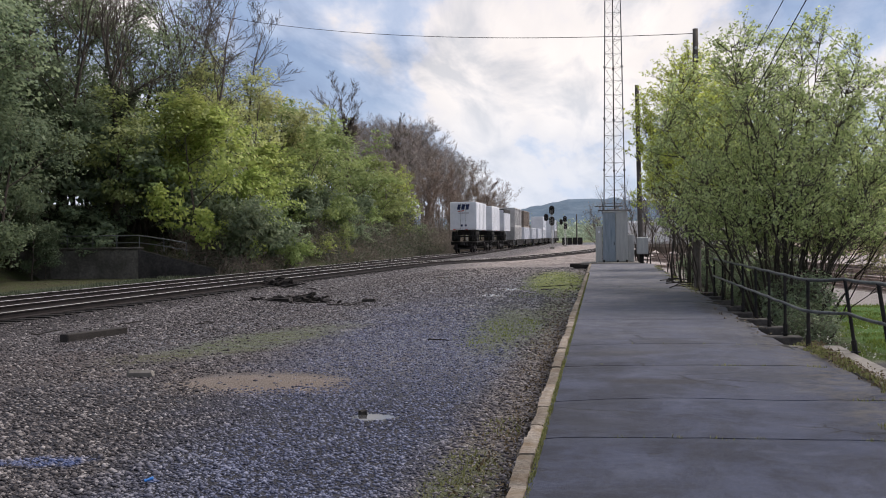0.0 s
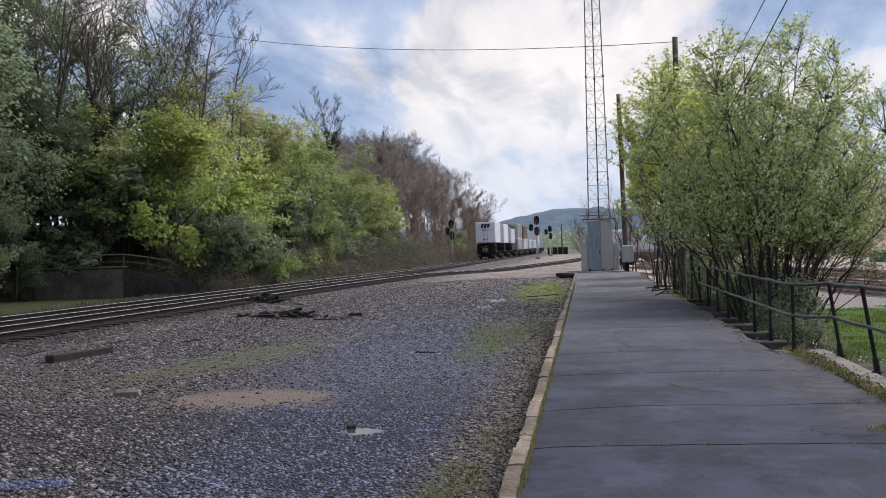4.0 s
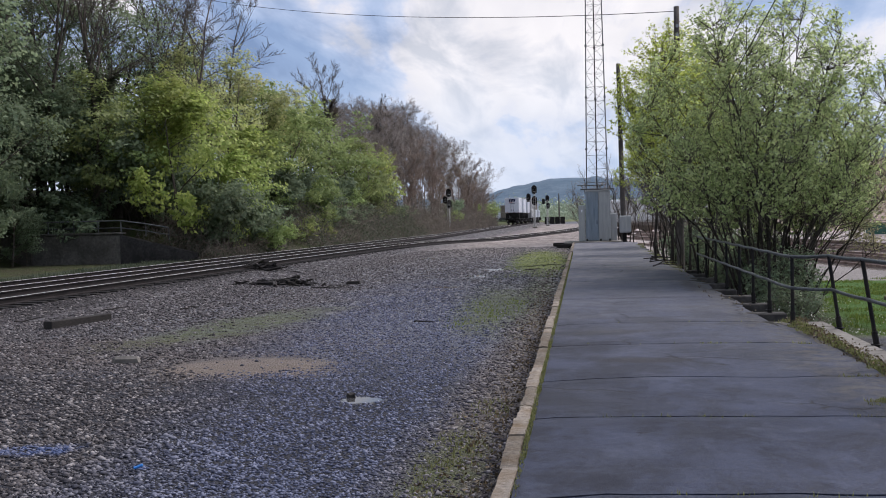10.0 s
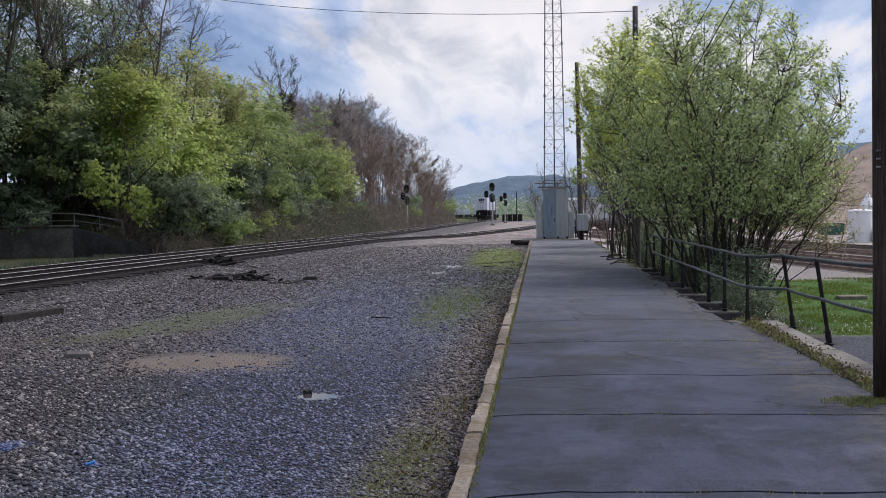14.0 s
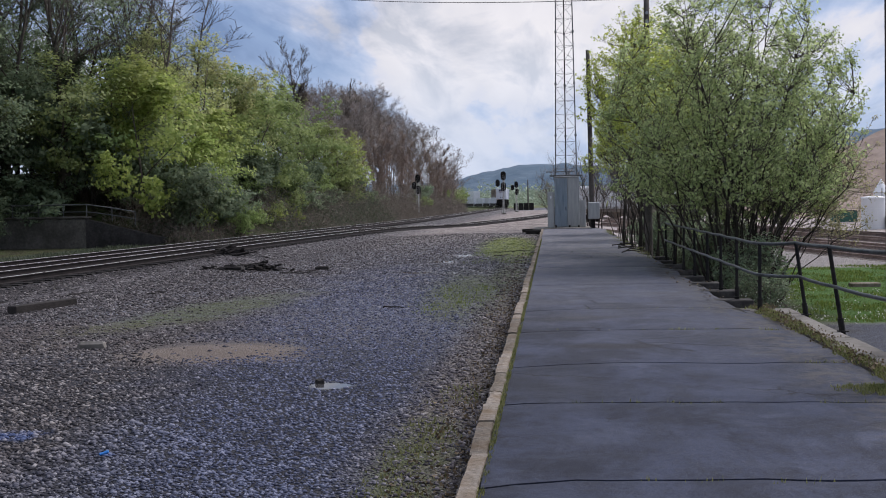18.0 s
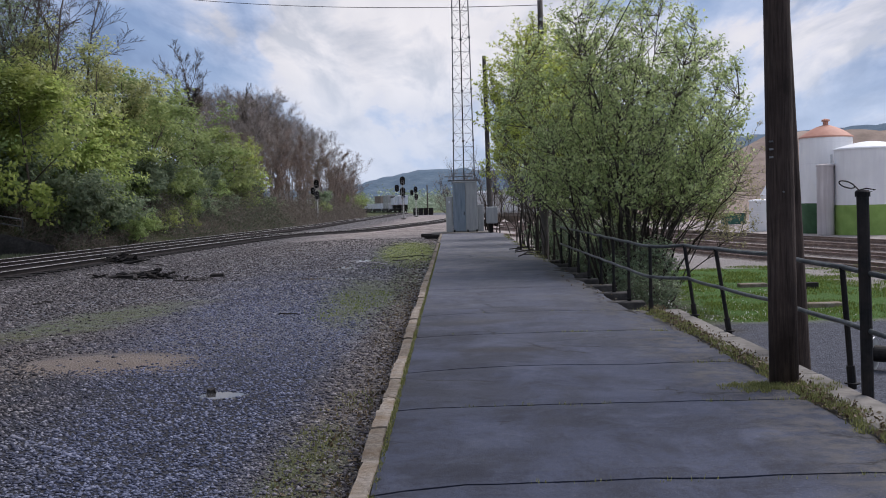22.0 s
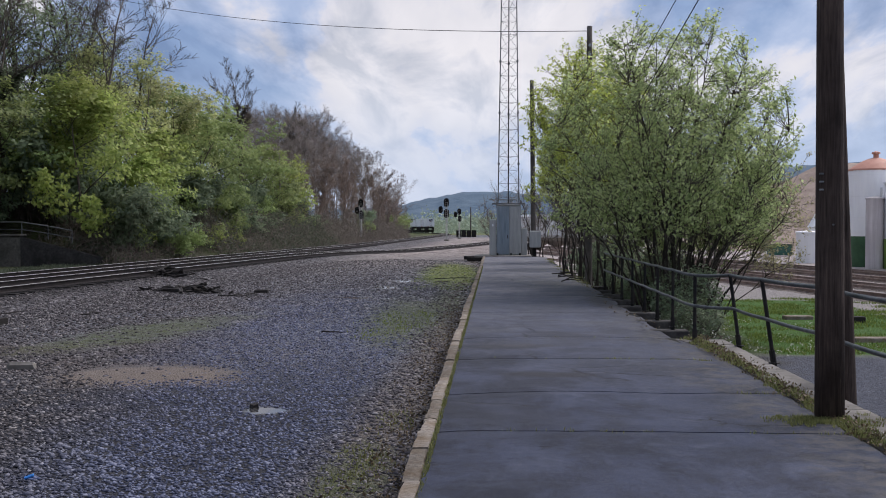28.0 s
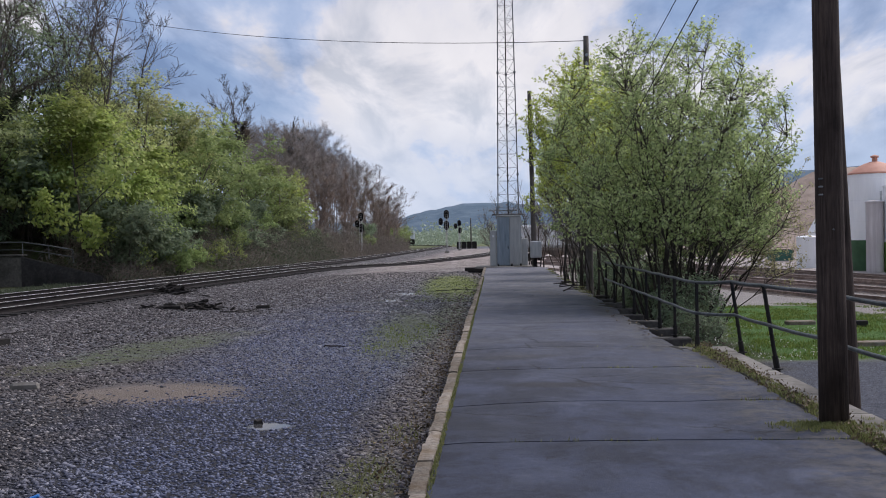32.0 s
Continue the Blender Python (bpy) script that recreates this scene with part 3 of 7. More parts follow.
TWIG = plain("bare_twigs", (0.17, 0.13, 0.11), (0.32, 0.25, 0.21), 0.9, 0, 4, 0.2, 0.004, vary=0.25, stain=(0.19, 0.14, 0.12))
STEM_BARK = plain("black_brown_stem_bark", (0.022, 0.019, 0.017), (0.075, 0.064, 0.055), 0.9, 0, 14, 0.5, 0.01, (3, 3, 1), 0.2)
SHRUB_BARK = plain("grey_shrub_bark", (0.08, 0.07, 0.06), (0.19, 0.163, 0.14), 0.9, 0, 14, 0.5, 0.01, (3, 3, 1), 0.2)
DARK_BARK = plain("dark_shrub_bark", (0.06, 0.052, 0.045), (0.15, 0.128, 0.108), 0.9, 0, 14, 0.5, 0.01, (3, 3, 1), 0.2)
# yellow-green spring leaf, kept bright for the trees in sun
LEAF_SPRING = leaf_mat("spring_leaves", (0.22, 0.295, 0.075), (0.42, 0.48, 0.15), 0.5)
LEAF_YOUNG = leaf_mat("young_yellow_leaves", (0.34, 0.37, 0.15), (0.54, 0.55, 0.26), 0.5)
LEAF_GREEN = leaf_mat("green_leaves", (0.18, 0.25, 0.09), (0.35, 0.42, 0.165), 0.5)
# darker green with the left trees' shade in it, lifted again for haze
LEAF_DARK = leaf_mat("dark_green_leaves", (0.14, 0.195, 0.12), (0.25, 0.31, 0.185), 0.5)
LEAF_SHRUB = leaf_mat("young_shrub_leaves", (0.215, 0.285, 0.115), (0.64, 0.73, 0.36), 0.62, 0.15)
LEAF_FRESH = leaf_mat("fresh_shrub_leaves", (0.34, 0.41, 0.08), (0.62, 0.68, 0.2), 0.66, 0.15)
LEAF_BROWN = leaf_mat("budding_brown_twigs", (0.18, 0.142, 0.115), (0.33, 0.268, 0.222), 0.35)
LEAF_BUD = leaf_mat("brownish_young_leaves", (0.27, 0.25, 0.13), (0.5, 0.46, 0.27), 0.5, 0.3)
# dark green brush, with the shade at the bank's foot in its colour
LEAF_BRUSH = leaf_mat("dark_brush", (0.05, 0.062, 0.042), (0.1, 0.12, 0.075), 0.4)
THICKET = leaf_mat("grey_brown_brush", (0.1, 0.085, 0.074), (0.2, 0.168, 0.145), 0.3)
WEED = leaf_mat("dry_green_weeds", (0.1, 0.11, 0.035), (0.27, 0.27, 0.11), 0.4)
BLOSSOM = leaf_mat("white_blossom", (0.6, 0.6, 0.55), (0.8, 0.8, 0.76), 0.4)
GRASS_BLADE = leaf_mat("grass_blades", (0.06, 0.1, 0.015), (0.2, 0.24, 0.06), 0.4)
WHITE_PAINT = plain("white_trailer_paint", (0.58, 0.61, 0.66), (0.7, 0.72, 0.77), 0.45, 0, 3, 0.05, 0.002, (1, 1, 1), 0.1, (0.5, 0.53, 0.58))
GREY_PAINT = plain("grey_container_paint", (0.38, 0.38, 0.38), (0.5, 0.5, 0.5), 0.55, 0, 3, 0.1, 0.003, vary=0.3)
RUST_PAINT = plain("brown_container_paint", (0.2, 0.165, 0.14), (0.31, 0.265, 0.23), 0.6, 0, 3, 0.1, 0.003, vary=0.35)
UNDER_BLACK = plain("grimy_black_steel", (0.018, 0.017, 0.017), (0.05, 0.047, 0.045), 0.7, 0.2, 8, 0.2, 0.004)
TYRE = plain("black_rubber", (0.015, 0.015, 0.015), (0.03, 0.03, 0.03), 0.8, 0, 20, 0.2, 0.003)
NAVY = plain("navy_lettering_paint", (0.012, 0.02, 0.07), (0.02, 0.03, 0.1), 0.5, 0, 10, 0.0, 0.001)
RED_PAINT = plain("red_stripe_paint", (0.45, 0.05, 0.03), (0.55, 0.08, 0.05), 0.5, 0, 10, 0.0, 0.001)
TANK_WHITE = plain("white_tank_paint", (0.76, 0.77, 0.79), (0.86, 0.87, 0.88), 0.55, 0, 1.2, 0.05, 0.004, (2, 2, 0.25), 0.05, (0.68, 0.68, 0.7))
TANK_GREY = plain("dirty_grey_tank_paint", (0.42, 0.385, 0.39), (0.62, 0.585, 0.59), 0.7, 0, 1.2, 0.1, 0.004, (3, 3, 0.2), 0.05, (0.33, 0.29, 0.28))
TANK_GREEN = plain("dark_green_tank_paint", (0.045, 0.1, 0.05), (0.07, 0.15, 0.075), 0.55, 0, 1.5, 0.05, 0.004, vary=0.05)
TANK_LIME = plain("light_green_tank_paint", (0.2, 0.32, 0.08), (0.27, 0.4, 0.12), 0.55, 0, 1.5, 0.05, 0.004, vary=0.05)
TANK_RED = plain("faded_red_dome_paint", (0.48, 0.24, 0.17), (0.58, 0.32, 0.24), 0.6, 0, 2, 0.05, 0.004, vary=0.05, stain=(0.42, 0.2, 0.15))
SOIL = plain("brown_stockpile", (0.25, 0.195, 0.16), (0.38, 0.305, 0.258), 0.95, 0, 0.6, 0.5, 0.3, vary=0.05)
# the blue of the ridges is distance haze mixed into their colour
HILL_HAZED = plain("hazed_wooded_ridge", (0.07, 0.115, 0.165), (0.125, 0.175, 0.225), 1.0, 0, 0.03, 0.9, 6.0, vary=0.1, stain=(0.075, 0.12, 0.17))
YARD_TIE = plain("weathered_yard_sleeper", (0.19, 0.16, 0.142), (0.33, 0.287, 0.256), 0.95, 0, 6, 0.3, 0.01, vary=0.1)
YARD_RAIL = plain("brown_yard_rail", (0.16, 0.115, 0.098), (0.3, 0.235, 0.205), 0.6, 0.2, 8, 0.2, 0.003)
LITTER = leaf_mat("dead_leaf_litter", (0.05, 0.036, 0.024), (0.22, 0.16, 0.1), 0.1)
BEE_BROWN = plain("brown_insect_fur", (0.05, 0.035, 0.022), (0.13, 0.09, 0.05), 0.8, 0, 400, 0.2, 0.0004)
DUMP_GREEN = plain("green_skip_paint", (0.03, 0.09, 0.07), (0.05, 0.13, 0.1), 0.5, 0, 4, 0.1, 0.003)
BLUE_SCRAP = plain("blue_plastic", (0.03, 0.16, 0.5), (0.05, 0.25, 0.65), 0.4, 0, 30, 0.1, 0.001)

# ---------------------------------------------------------------- mesh helpers
class Shape:
    """Collects faces for one mesh."""

    def __init__(self):
        self.v, self.f, self.m = [], [], []

    def add(self, verts, faces, m=0):
        k = len(self.v)
        self.v += [tuple(p) for p in verts]
        self.f += [tuple(i + k for i in q) for q in faces]
        self.m += [m] * len(faces)
        return self

    def box(self, x0, x1, y0, y1, z0, z1, c=0.0, m=0, mat=None):
        """A box with chamfered edges of width c."""
        mat = mat or Matrix.Identity(4)
        if c <= 0:
            vs = [(x, y, z) for x in (x0, x1) for y in (y0, y1) for z in (z0, z1)]
            fs = [(0, 1, 3, 2), (4, 6, 7, 5), (0, 4, 5, 1), (2, 3, 7, 6), (0, 2, 6, 4), (1, 5, 7, 3)]
            return self.add([mat @ Vector(p) for p in vs], fs, m)
        lo, hi = (x0, y0, z0), (x1, y1, z1)
        vs, index = [], {}
        for sx in (0, 1):
            for sy in (0, 1):
                for sz in (0, 1):
                    s = (sx, sy, sz)
                    for ax in range(3):
                        p = [(hi[i] - c if s[i] else lo[i] + c) if i != ax else (hi[i] if s[i] else lo[i]) for i in range(3)]
                        index[s, ax] = len(vs)
                        vs.append(p)
        fs = []
        for ax in range(3):
            a, b = [i for i in range(3) if i != ax]
            for s in (0, 1):
                q = []
                for u, w in ((0, 0), (1, 0), (1, 1), (0, 1)):
                    k = [0, 0, 0]
                    k[ax], k[a], k[b] = s, u, w
                    q.append(index[tuple(k), ax])
                fs.append(q if (s == 1) == (ax != 1) else q[::-1])
            for u in (0, 1):
                for w in (0, 1):
                    k0, k1 = [0, 0, 0], [0, 0, 0]
                    k0[a] = k1[a] = u
                    k0[b] = k1[b] = w
                    k0[ax], k1[ax] = 0, 1
                    k0, k1 = tuple(k0), tuple(k1)
                    fs.append((index[k0, a], index[k0, b], index[k1, b], index[k1, a]))
        for s in [(i, j, k) for i in (0, 1) for j in (0, 1) for k in (0, 1)]:
            fs.append((index[s, 0], index[s, 1], index[s, 2]))
        return self.add([mat @ Vector(p) for p in vs], fs, m)

    def rod(self, p0, p1, r0, r1=None, n=8, m=0, caps=True):
        r1 = r0 if r1 is None else r1
        p0, p1 = Vector(p0), Vector(p1)
        d = (p1 - p0).normalized()
        a = d.orthogonal().normalized()
        b = d.cross(a)
        vs = []
        for p, r in ((p0, r0), (p1, r1)):
            for i in range(n):
                t = 2 * math.pi * i / n
                vs.append(p + (a * math.cos(t) + b * math.sin(t)) * r)
        fs = [(i, (i + 1) % n, n + (i + 1) % n, n + i) for i in range(n)]
        if caps:
            fs += [tuple(range(n))[::-1], tuple(range(n, 2 * n))]
        return self.add(vs, fs, m)

    def tube(self, pts, radii, n=8, m=0, caps=True):
        """A tube along a bent line."""
        pts = [Vector(p) for p in pts]
        if not isinstance(radii, (list, tuple)):
            radii = [radii] * len(pts)
        vs = []
        a = None
        for i, p in enumerate(pts):
            d = (pts[min(i + 1, len(pts) - 1)] - pts[max(i - 1, 0)]).normalized()
            a = d.orthogonal().normalized() if a is None else (a - d * a.dot(d)).normalized()
            b = d.cross(a)
            for k in range(n):
                t = 2 * math.pi * k / n
                vs.append(p + (a * math.cos(t) + b * math.sin(t)) * radii[i])
        fs = [(i * n + k, i * n + (k + 1) % n, (i + 1) * n + (k + 1) % n, (i + 1) * n + k) for i in range(len(pts) - 1) for k in range(n)]
        if caps:
            fs += [tuple(range(n))[::-1], tuple((len(pts) - 1) * n + k for k in range(n))]
        return self.add(vs, fs, m)

    def lathe(self, profile, n=24, m=0, centre=(0, 0, 0)):
        """Turns (radius, height) pairs round the z axis."""
        vs = [(centre[0] + r * math.cos(2 * math.pi * k / n), centre[1] + r * math.sin(2 * math.pi * k / n), centre[2] + z) for r, z in profile for k in range(n)]
        fs = [(i * n + k, i * n + (k + 1) % n, (i + 1) * n + (k + 1) % n, (i + 1) * n + k) for i in range(len(profile) - 1) for k in range(n)]
        return self.add(vs, fs, m)

    def mesh(self, name, mats, smooth=False):
        me = bpy.data.meshes.new(name)
        me.from_pydata(self.v, [], self.f)
        for q in (mats if isinstance(mats, (list, tuple)) else [mats]):
            me.materials.append(q)
        if any(self.m):
            me.polygons.foreach_set("material_index", self.m)
        if smooth:
            me.polygons.foreach_set("use_smooth", [True] * len(me.polygons))
        me.update()
        return me


def quads_mesh(name, verts, n_corner, mats):
    """A mesh of loose polygons with n_corner corners each, from an array of corners."""
    verts = np.asarray(verts, np.float32).reshape(-1, 3)
    count = len(verts) // n_corner
    me = bpy.data.meshes.new(name)
    me.vertices.add(len(verts))
    me.vertices.foreach_set("co", verts.ravel())
    me.loops.add(len(verts))
    me.loops.foreach_set("vertex_index", np.arange(len(verts), dtype=np.int32))
    me.polygons.add(count)
    me.polygons.foreach_set("loop_start", np.arange(0, len(verts), n_corner, dtype=np.int32))
    me.materials.append(mats)
    me.update(calc_edges=True)
    return me


def thing(name, label, category, m=None, group="", kind=""):
    """An empty at a thing's base, which parents its parts."""
    ob = new(name)
    ob.empty_display_size = 0.3
    if m is not None:
        ob.matrix_basis = m
    return tagged(ob, label, category, group, kind)


def part(name, shape, mats, parent, label="", smooth=False, m=None):
    """One mesh under a thing or under a part."""
    data = shape if isinstance(shape, bpy.types.Mesh) else shape.mesh(name, mats, smooth)
    ob = new(name, data)
    ob.parent = parent
    if m is not None:
        ob.matrix_basis = m
    return tagged(ob, label)


def solid(name, shape, mats, label, category, m=None, group="", kind="", smooth=False):
    """A thing that is one mesh."""
    ob = new(name, shape if isinstance(shape, bpy.types.Mesh) else shape.mesh(name, mats, smooth))
    if m is not None:
        ob.matrix_basis = m
    return tagged(ob, label, category, group, kind)


def soft_line(points):
    """A smooth function x(y) through a few points."""
    ys = np.linspace(points[0][0] - 60, points[-1][0] + 60, 1200)
    xs = np.interp(ys, [p[0] for p in points], [p[1] for p in points])
    s0 = (points[1][1] - points[0][1]) / (points[1][0] - points[0][0])
    s1 = (points[-1][1] - points[-2][1]) / (points[-1][0] - points[-2][0])
    xs = np.where(ys < points[0][0], points[0][1] + (ys - points[0][0]) * s0, xs)
    xs = np.where(ys > points[-1][0], points[-1][1] + (ys - points[-1][0]) * s1, xs)
    k = np.hanning(41)
    pad = np.concatenate([xs[0] + (np.arange(-40, 0)) * (xs[1] - xs[0]), xs, xs[-1] + np.arange(1, 41) * (xs[-1] - xs[-2])])
    sm = np.convolve(pad, k / k.sum(), "same")[40:-40]
    return lambda y: float(np.interp(y, ys, sm))


# ---------------------------------------------------------------- plan
# main track: past the platform, straight on, then a long bend to the left behind the wooded bank
_bend = [(y, -13.5 - max(0, y - 284) ** 2 / (2 * 405)) for y in range(150, 520, 10)]
MAIN = soft_line([(-60, -21.5), (28, -17.4), (63, -15.5), (80, -14.5), (94, -13.7), (106, -13.5), (125, -13.5)] + _bend)
# second track: runs beside it, then swings away to the right
BRANCH = soft_line([(-60, -18.4), (28, -14.5), (45, -13.7), (62, -12.5), (80, -10.4), (100, -7.4), (130, -3.2), (160, -0.6), (200, 1.0), (260, 1.5)])
LOW = -1.3                                   # level of the yard beyond the platform


def rail_level(y):
    return 0.0 if y < 90 else -0.0022 * (y - 90)


def dip(y):
    """How far the lane and the second track sink beyond the platform's end."""
    k = min(1.0, max(0.0, (y - 66) / 32))
    return 0.34 * k * k * (3 - 2 * k)


def branch_level(y):
    return rail_level(y) - dip(y)


def ground_level(x, y):
    base = rail_level(y) - 0.26
    if x > MAIN(y) + 1.2:
        base -= dip(y) * min(1.0, (x - MAIN(y) - 1.2) / 2.0)
    if x > 3.05:
        return LOW
    h = base
    t = min(MAIN(y), BRANCH(y))
    u = max(MAIN(y), BRANCH(y))
    # ballast bed under the tracks
    if t - 1.5 < x < u + 1.5 and (u - t < 6 or x < t + 1.5 or x > u - 1.5):
        h = base + 0.05
    elif t < x < u:
        h = base - 0.04
    elif x >= u + 1.5:
        h = base + 0.05 - min(1.0, (x - u - 1.5) / 1.2) * 0.16 + min(1.0, max(0.0, (x - u - 3) / 3)) * 0.11
        if x > -4:
            h -= 0.03 * min(1, (x + 4) / 2)
    else:
        d = t - 1.5 - x
        h = base + 0.09 - min(1.0, d / 1.5) * 0.45
        edge = 16.0 if y < 63.0 else (6.0 if y < 75 else 3.0 + 14.0 * min(1.0, max(0.0, (y - 190) / 50)))
        if d > edge:
            fade = max(0.0, min(1.0, (520 - y) / 150))
            h += 5.5 * (1 - math.exp(-(d - edge) / 9.0)) * fade
        h += 0.025 * noise.noise((x * 0.5, y * 0.35, 0)) + 0.012 * noise.noise((x * 2, y * 2, 3))
    return h


def grid_axis(stops):
    out = []
    for (a, b, step) in stops:
        out += list(np.arange(a, b, step))
    return out + [stops[-1][1]]


def build_ground():
    xs = grid_axis([(-3000, -200, 400), (-200, -40, 20), (-40, -22, 1.0), (-22, -0.8, 0.35), (-0.8, 2.9, 0.9), (2.9, 3.1, 0.1), (3.1, 12, 1.5), (12, 60, 6), (60, 200, 35), (200, 3000, 400)])
    ys = grid_axis([(-1500, -60, 240), (-60, 4, 8), (4, 30, 0.4), (30, 60, 1.0), (60, 60.6, 0.2), (60.6, 70, 1.0), (70, 140, 2.5), (140, 420, 10), (420, 700, 40), (700, 4500, 380)])
    verts = [(x, y, ground_level(x, y)) for y in ys for x in xs]
    w = len(xs)
    faces = [(j * w + i, j * w + i + 1, (j + 1) * w + i + 1, (j + 1) * w + i) for j in range(len(ys) - 1) for i in range(w - 1)]
    s = Shape()
    s.v, s.f, s.m = verts, faces, [0] * len(faces)
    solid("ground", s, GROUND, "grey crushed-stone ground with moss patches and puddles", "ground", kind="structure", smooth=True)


build_ground()

# ---------------------------------------------------------------- platform
PLATFORM_END = 61.5


def kerb_x(y):
    """The inner edge of the kerb, which runs a little askew."""
    return -0.505 - 0.003 * (y - 7)



def build_platform():
    s = Shape()
    s.box(-0.62, 2.7, -12, PLATFORM_END, -0.6, -0.06)
    s.box(2.7, 3.3, -12, 17.2, -1.6, -0.06, 0.02)
    s.box(2.7, 2.85, 17.2, PLATFORM_END, -1.6, -0.2, 0.02)
    base = solid("platform", s, DARK_CONCRETE, "long low railway platform with cracked grey asphalt on concrete", "platform", kind="structure")
    # asphalt sections between cross cracks, each a little bulged
    cuts = [-12, -6, -2.5, 0.6, 3.7, 6.55, 9.05, 11.2, 14.05, 16.75, 21.5, 27.0, 33.5, 41.0, 50.0, PLATFORM_END]
    rnd = random.Random(5)

    def edge(i, x):
        if i in (0, len(cuts) - 1):
            return cuts[i]
        return cuts[i] - 0.3 * math.exp(-(x + 0.6) / 0.45) * (1 if i % 2 else 0.4) - 0.07 * math.sin((x + 0.6) / 3.4 * 3.14 + 3.14) + 0.1 * noise.noise((x * 0.9, i * 7.3, 1)) + 0.02 * noise.noise((x * 6, i * 3.1, 2))

    def right_edge(y):
        if y < 17:
            return 2.9 + 0.05 * noise.noise((0, y * 1.3, 4))
        return 2.74 + 0.1 * noise.noise((0, y * 0.6, 4)) + 0.05 * noise.noise((0, y * 3.0, 9))

    for i in range(len(cuts) - 1):
        nx = 18
        ny = max(6, int((cuts[i + 1] - cuts[i]) / 0.22))
        top, vs, fs = {}, [], []
        for j in range(ny + 1):
            for k in range(nx + 1):
                u = k / nx
                x = -0.6 + u * 3.4
                gap = 0.017 + 0.013 * noise.noise((x * 1.7, i * 5.0, 3))
                y0, y1 = edge(i, x) + gap, edge(i + 1, x) - gap
                y = y0 + (y1 - y0) * j / ny
                x = kerb_x(y) + u * (right_edge(y) - kerb_x(y))
                dist = min(y - y0, y1 - y)
                z = 0.008 * math.exp(-dist / 0.2) - 0.004 + 0.007 * noise.noise((x * 0.6, y * 0.5, 7)) + 0.006 * noise.noise((x * 3, y * 3, 2))
                if j in (0, ny):
                    z -= 0.014
                if u > 0.86 and y > 14:
                    z -= 0.05 * (u - 0.86) / 0.14
                top[j, k] = len(vs)
                vs.append((x, y, z))
        for j in range(ny):
            for k in range(nx):
                fs.append((top[j, k], top[j, k + 1], top[j + 1, k + 1], top[j + 1, k]))
        ring = [top[0, k] for k in range(nx + 1)] + [top[j, nx] for j in range(1, ny + 1)] + [top[ny, k] for k in range(nx - 1, -1, -1)] + [top[j, 0] for j in range(ny - 1, 0, -1)]
        low = {}
        for q in ring:
            low[q] = len(vs)
            vs.append((vs[q][0], vs[q][1], -0.058))
        for a, b in zip(ring, ring[1:] + ring[:1]):
            fs.append((b, a, low[a], low[b]))
        part("asphalt_section", Shape().add(vs, fs), ASPHALT, base, smooth=False)
        if i:
            part("joint", Shape().box(-0.6, 2.75, cuts[i] - 0.45, cuts[i] + 0.25, -0.058, -0.036), JOINT, base, "dark soil in an open joint")
    # kerb stones on the track side
    y = -12.0
    while y < PLATFORM_END:
        n = rnd.uniform(0.6, 1.9)
        y1 = min(y + n, PLATFORM_END)
        o, dz = rnd.uniform(-0.012, 0.012), rnd.uniform(-0.02, 0.012)
        s = Shape()
        prof = [(-0.138, -0.55), (-0.138, -0.015), (-0.13, 0.004), (-0.075, 0.009), (-0.02, 0.006), (-0.01, -0.01), (-0.01, -0.55)]
        seg = 8
        vs = []
        for q in range(seg + 1):
            yy = y + 0.003 + (y1 - y - 0.006) * q / seg
            kx = kerb_x(yy)
            worn = 0.006 if q in (0, seg) else 0.0
            for j, (a, c) in enumerate(prof):
                up = c > -0.1
                vs.append((kx + a + o + (0.014 * noise.noise((a * 30, yy * 4.1, 1)) + 0.016 * noise.noise((a * 9, yy * 1.3, 6)) if up else 0), yy, c + dz - (worn if up else 0) + (0.012 * noise.noise((a * 25, yy * 5.3, 2)) if up else 0)))
        m = len(prof)
        fs = [(q * m + j, q * m + j + 1, (q + 1) * m + j + 1, (q + 1) * m + j) for q in range(seg) for j in range(m - 1)]
        fs += [tuple(range(m)), tuple(seg * m + j for j in range(m))[::-1]]
        s.add(vs, fs)
        part("kerb_stone", s, CURB, base)
        y = y1
    # coping on the low side, and the beam ends that carry the railing
    y = -12.0
    while y < 16.6:
        y1 = min(y + rnd.uniform(2.2, 3.2), 16.6)
        s = Shape().box(3.02, 3.46 + rnd.uniform(-0.03, 0.03), y + 0.008, y1 - 0.008, -0.32, 0.01 + rnd.uniform(-0.02, 0.01), 0.025)
        part("coping_stone", s, CONCRETE, base)
        y = y1
    for y in BEAM_YS:
        s = Shape().box(2.55, 3.22 + rnd.uniform(-0.06, 0.08), y - 0.17, y + 0.17, -0.24, -0.035 + rnd.uniform(-0.02, 0.01), 0.02)
        part("beam_end", s, BEAM, base, "concrete beam end carrying a railing post")


POST_YS = [16.45, 18.5, 20.25, 22.0, 24.0, 26.0, 28.0, 30.1]
BEAM_YS = POST_YS + [32.0]
build_platform()


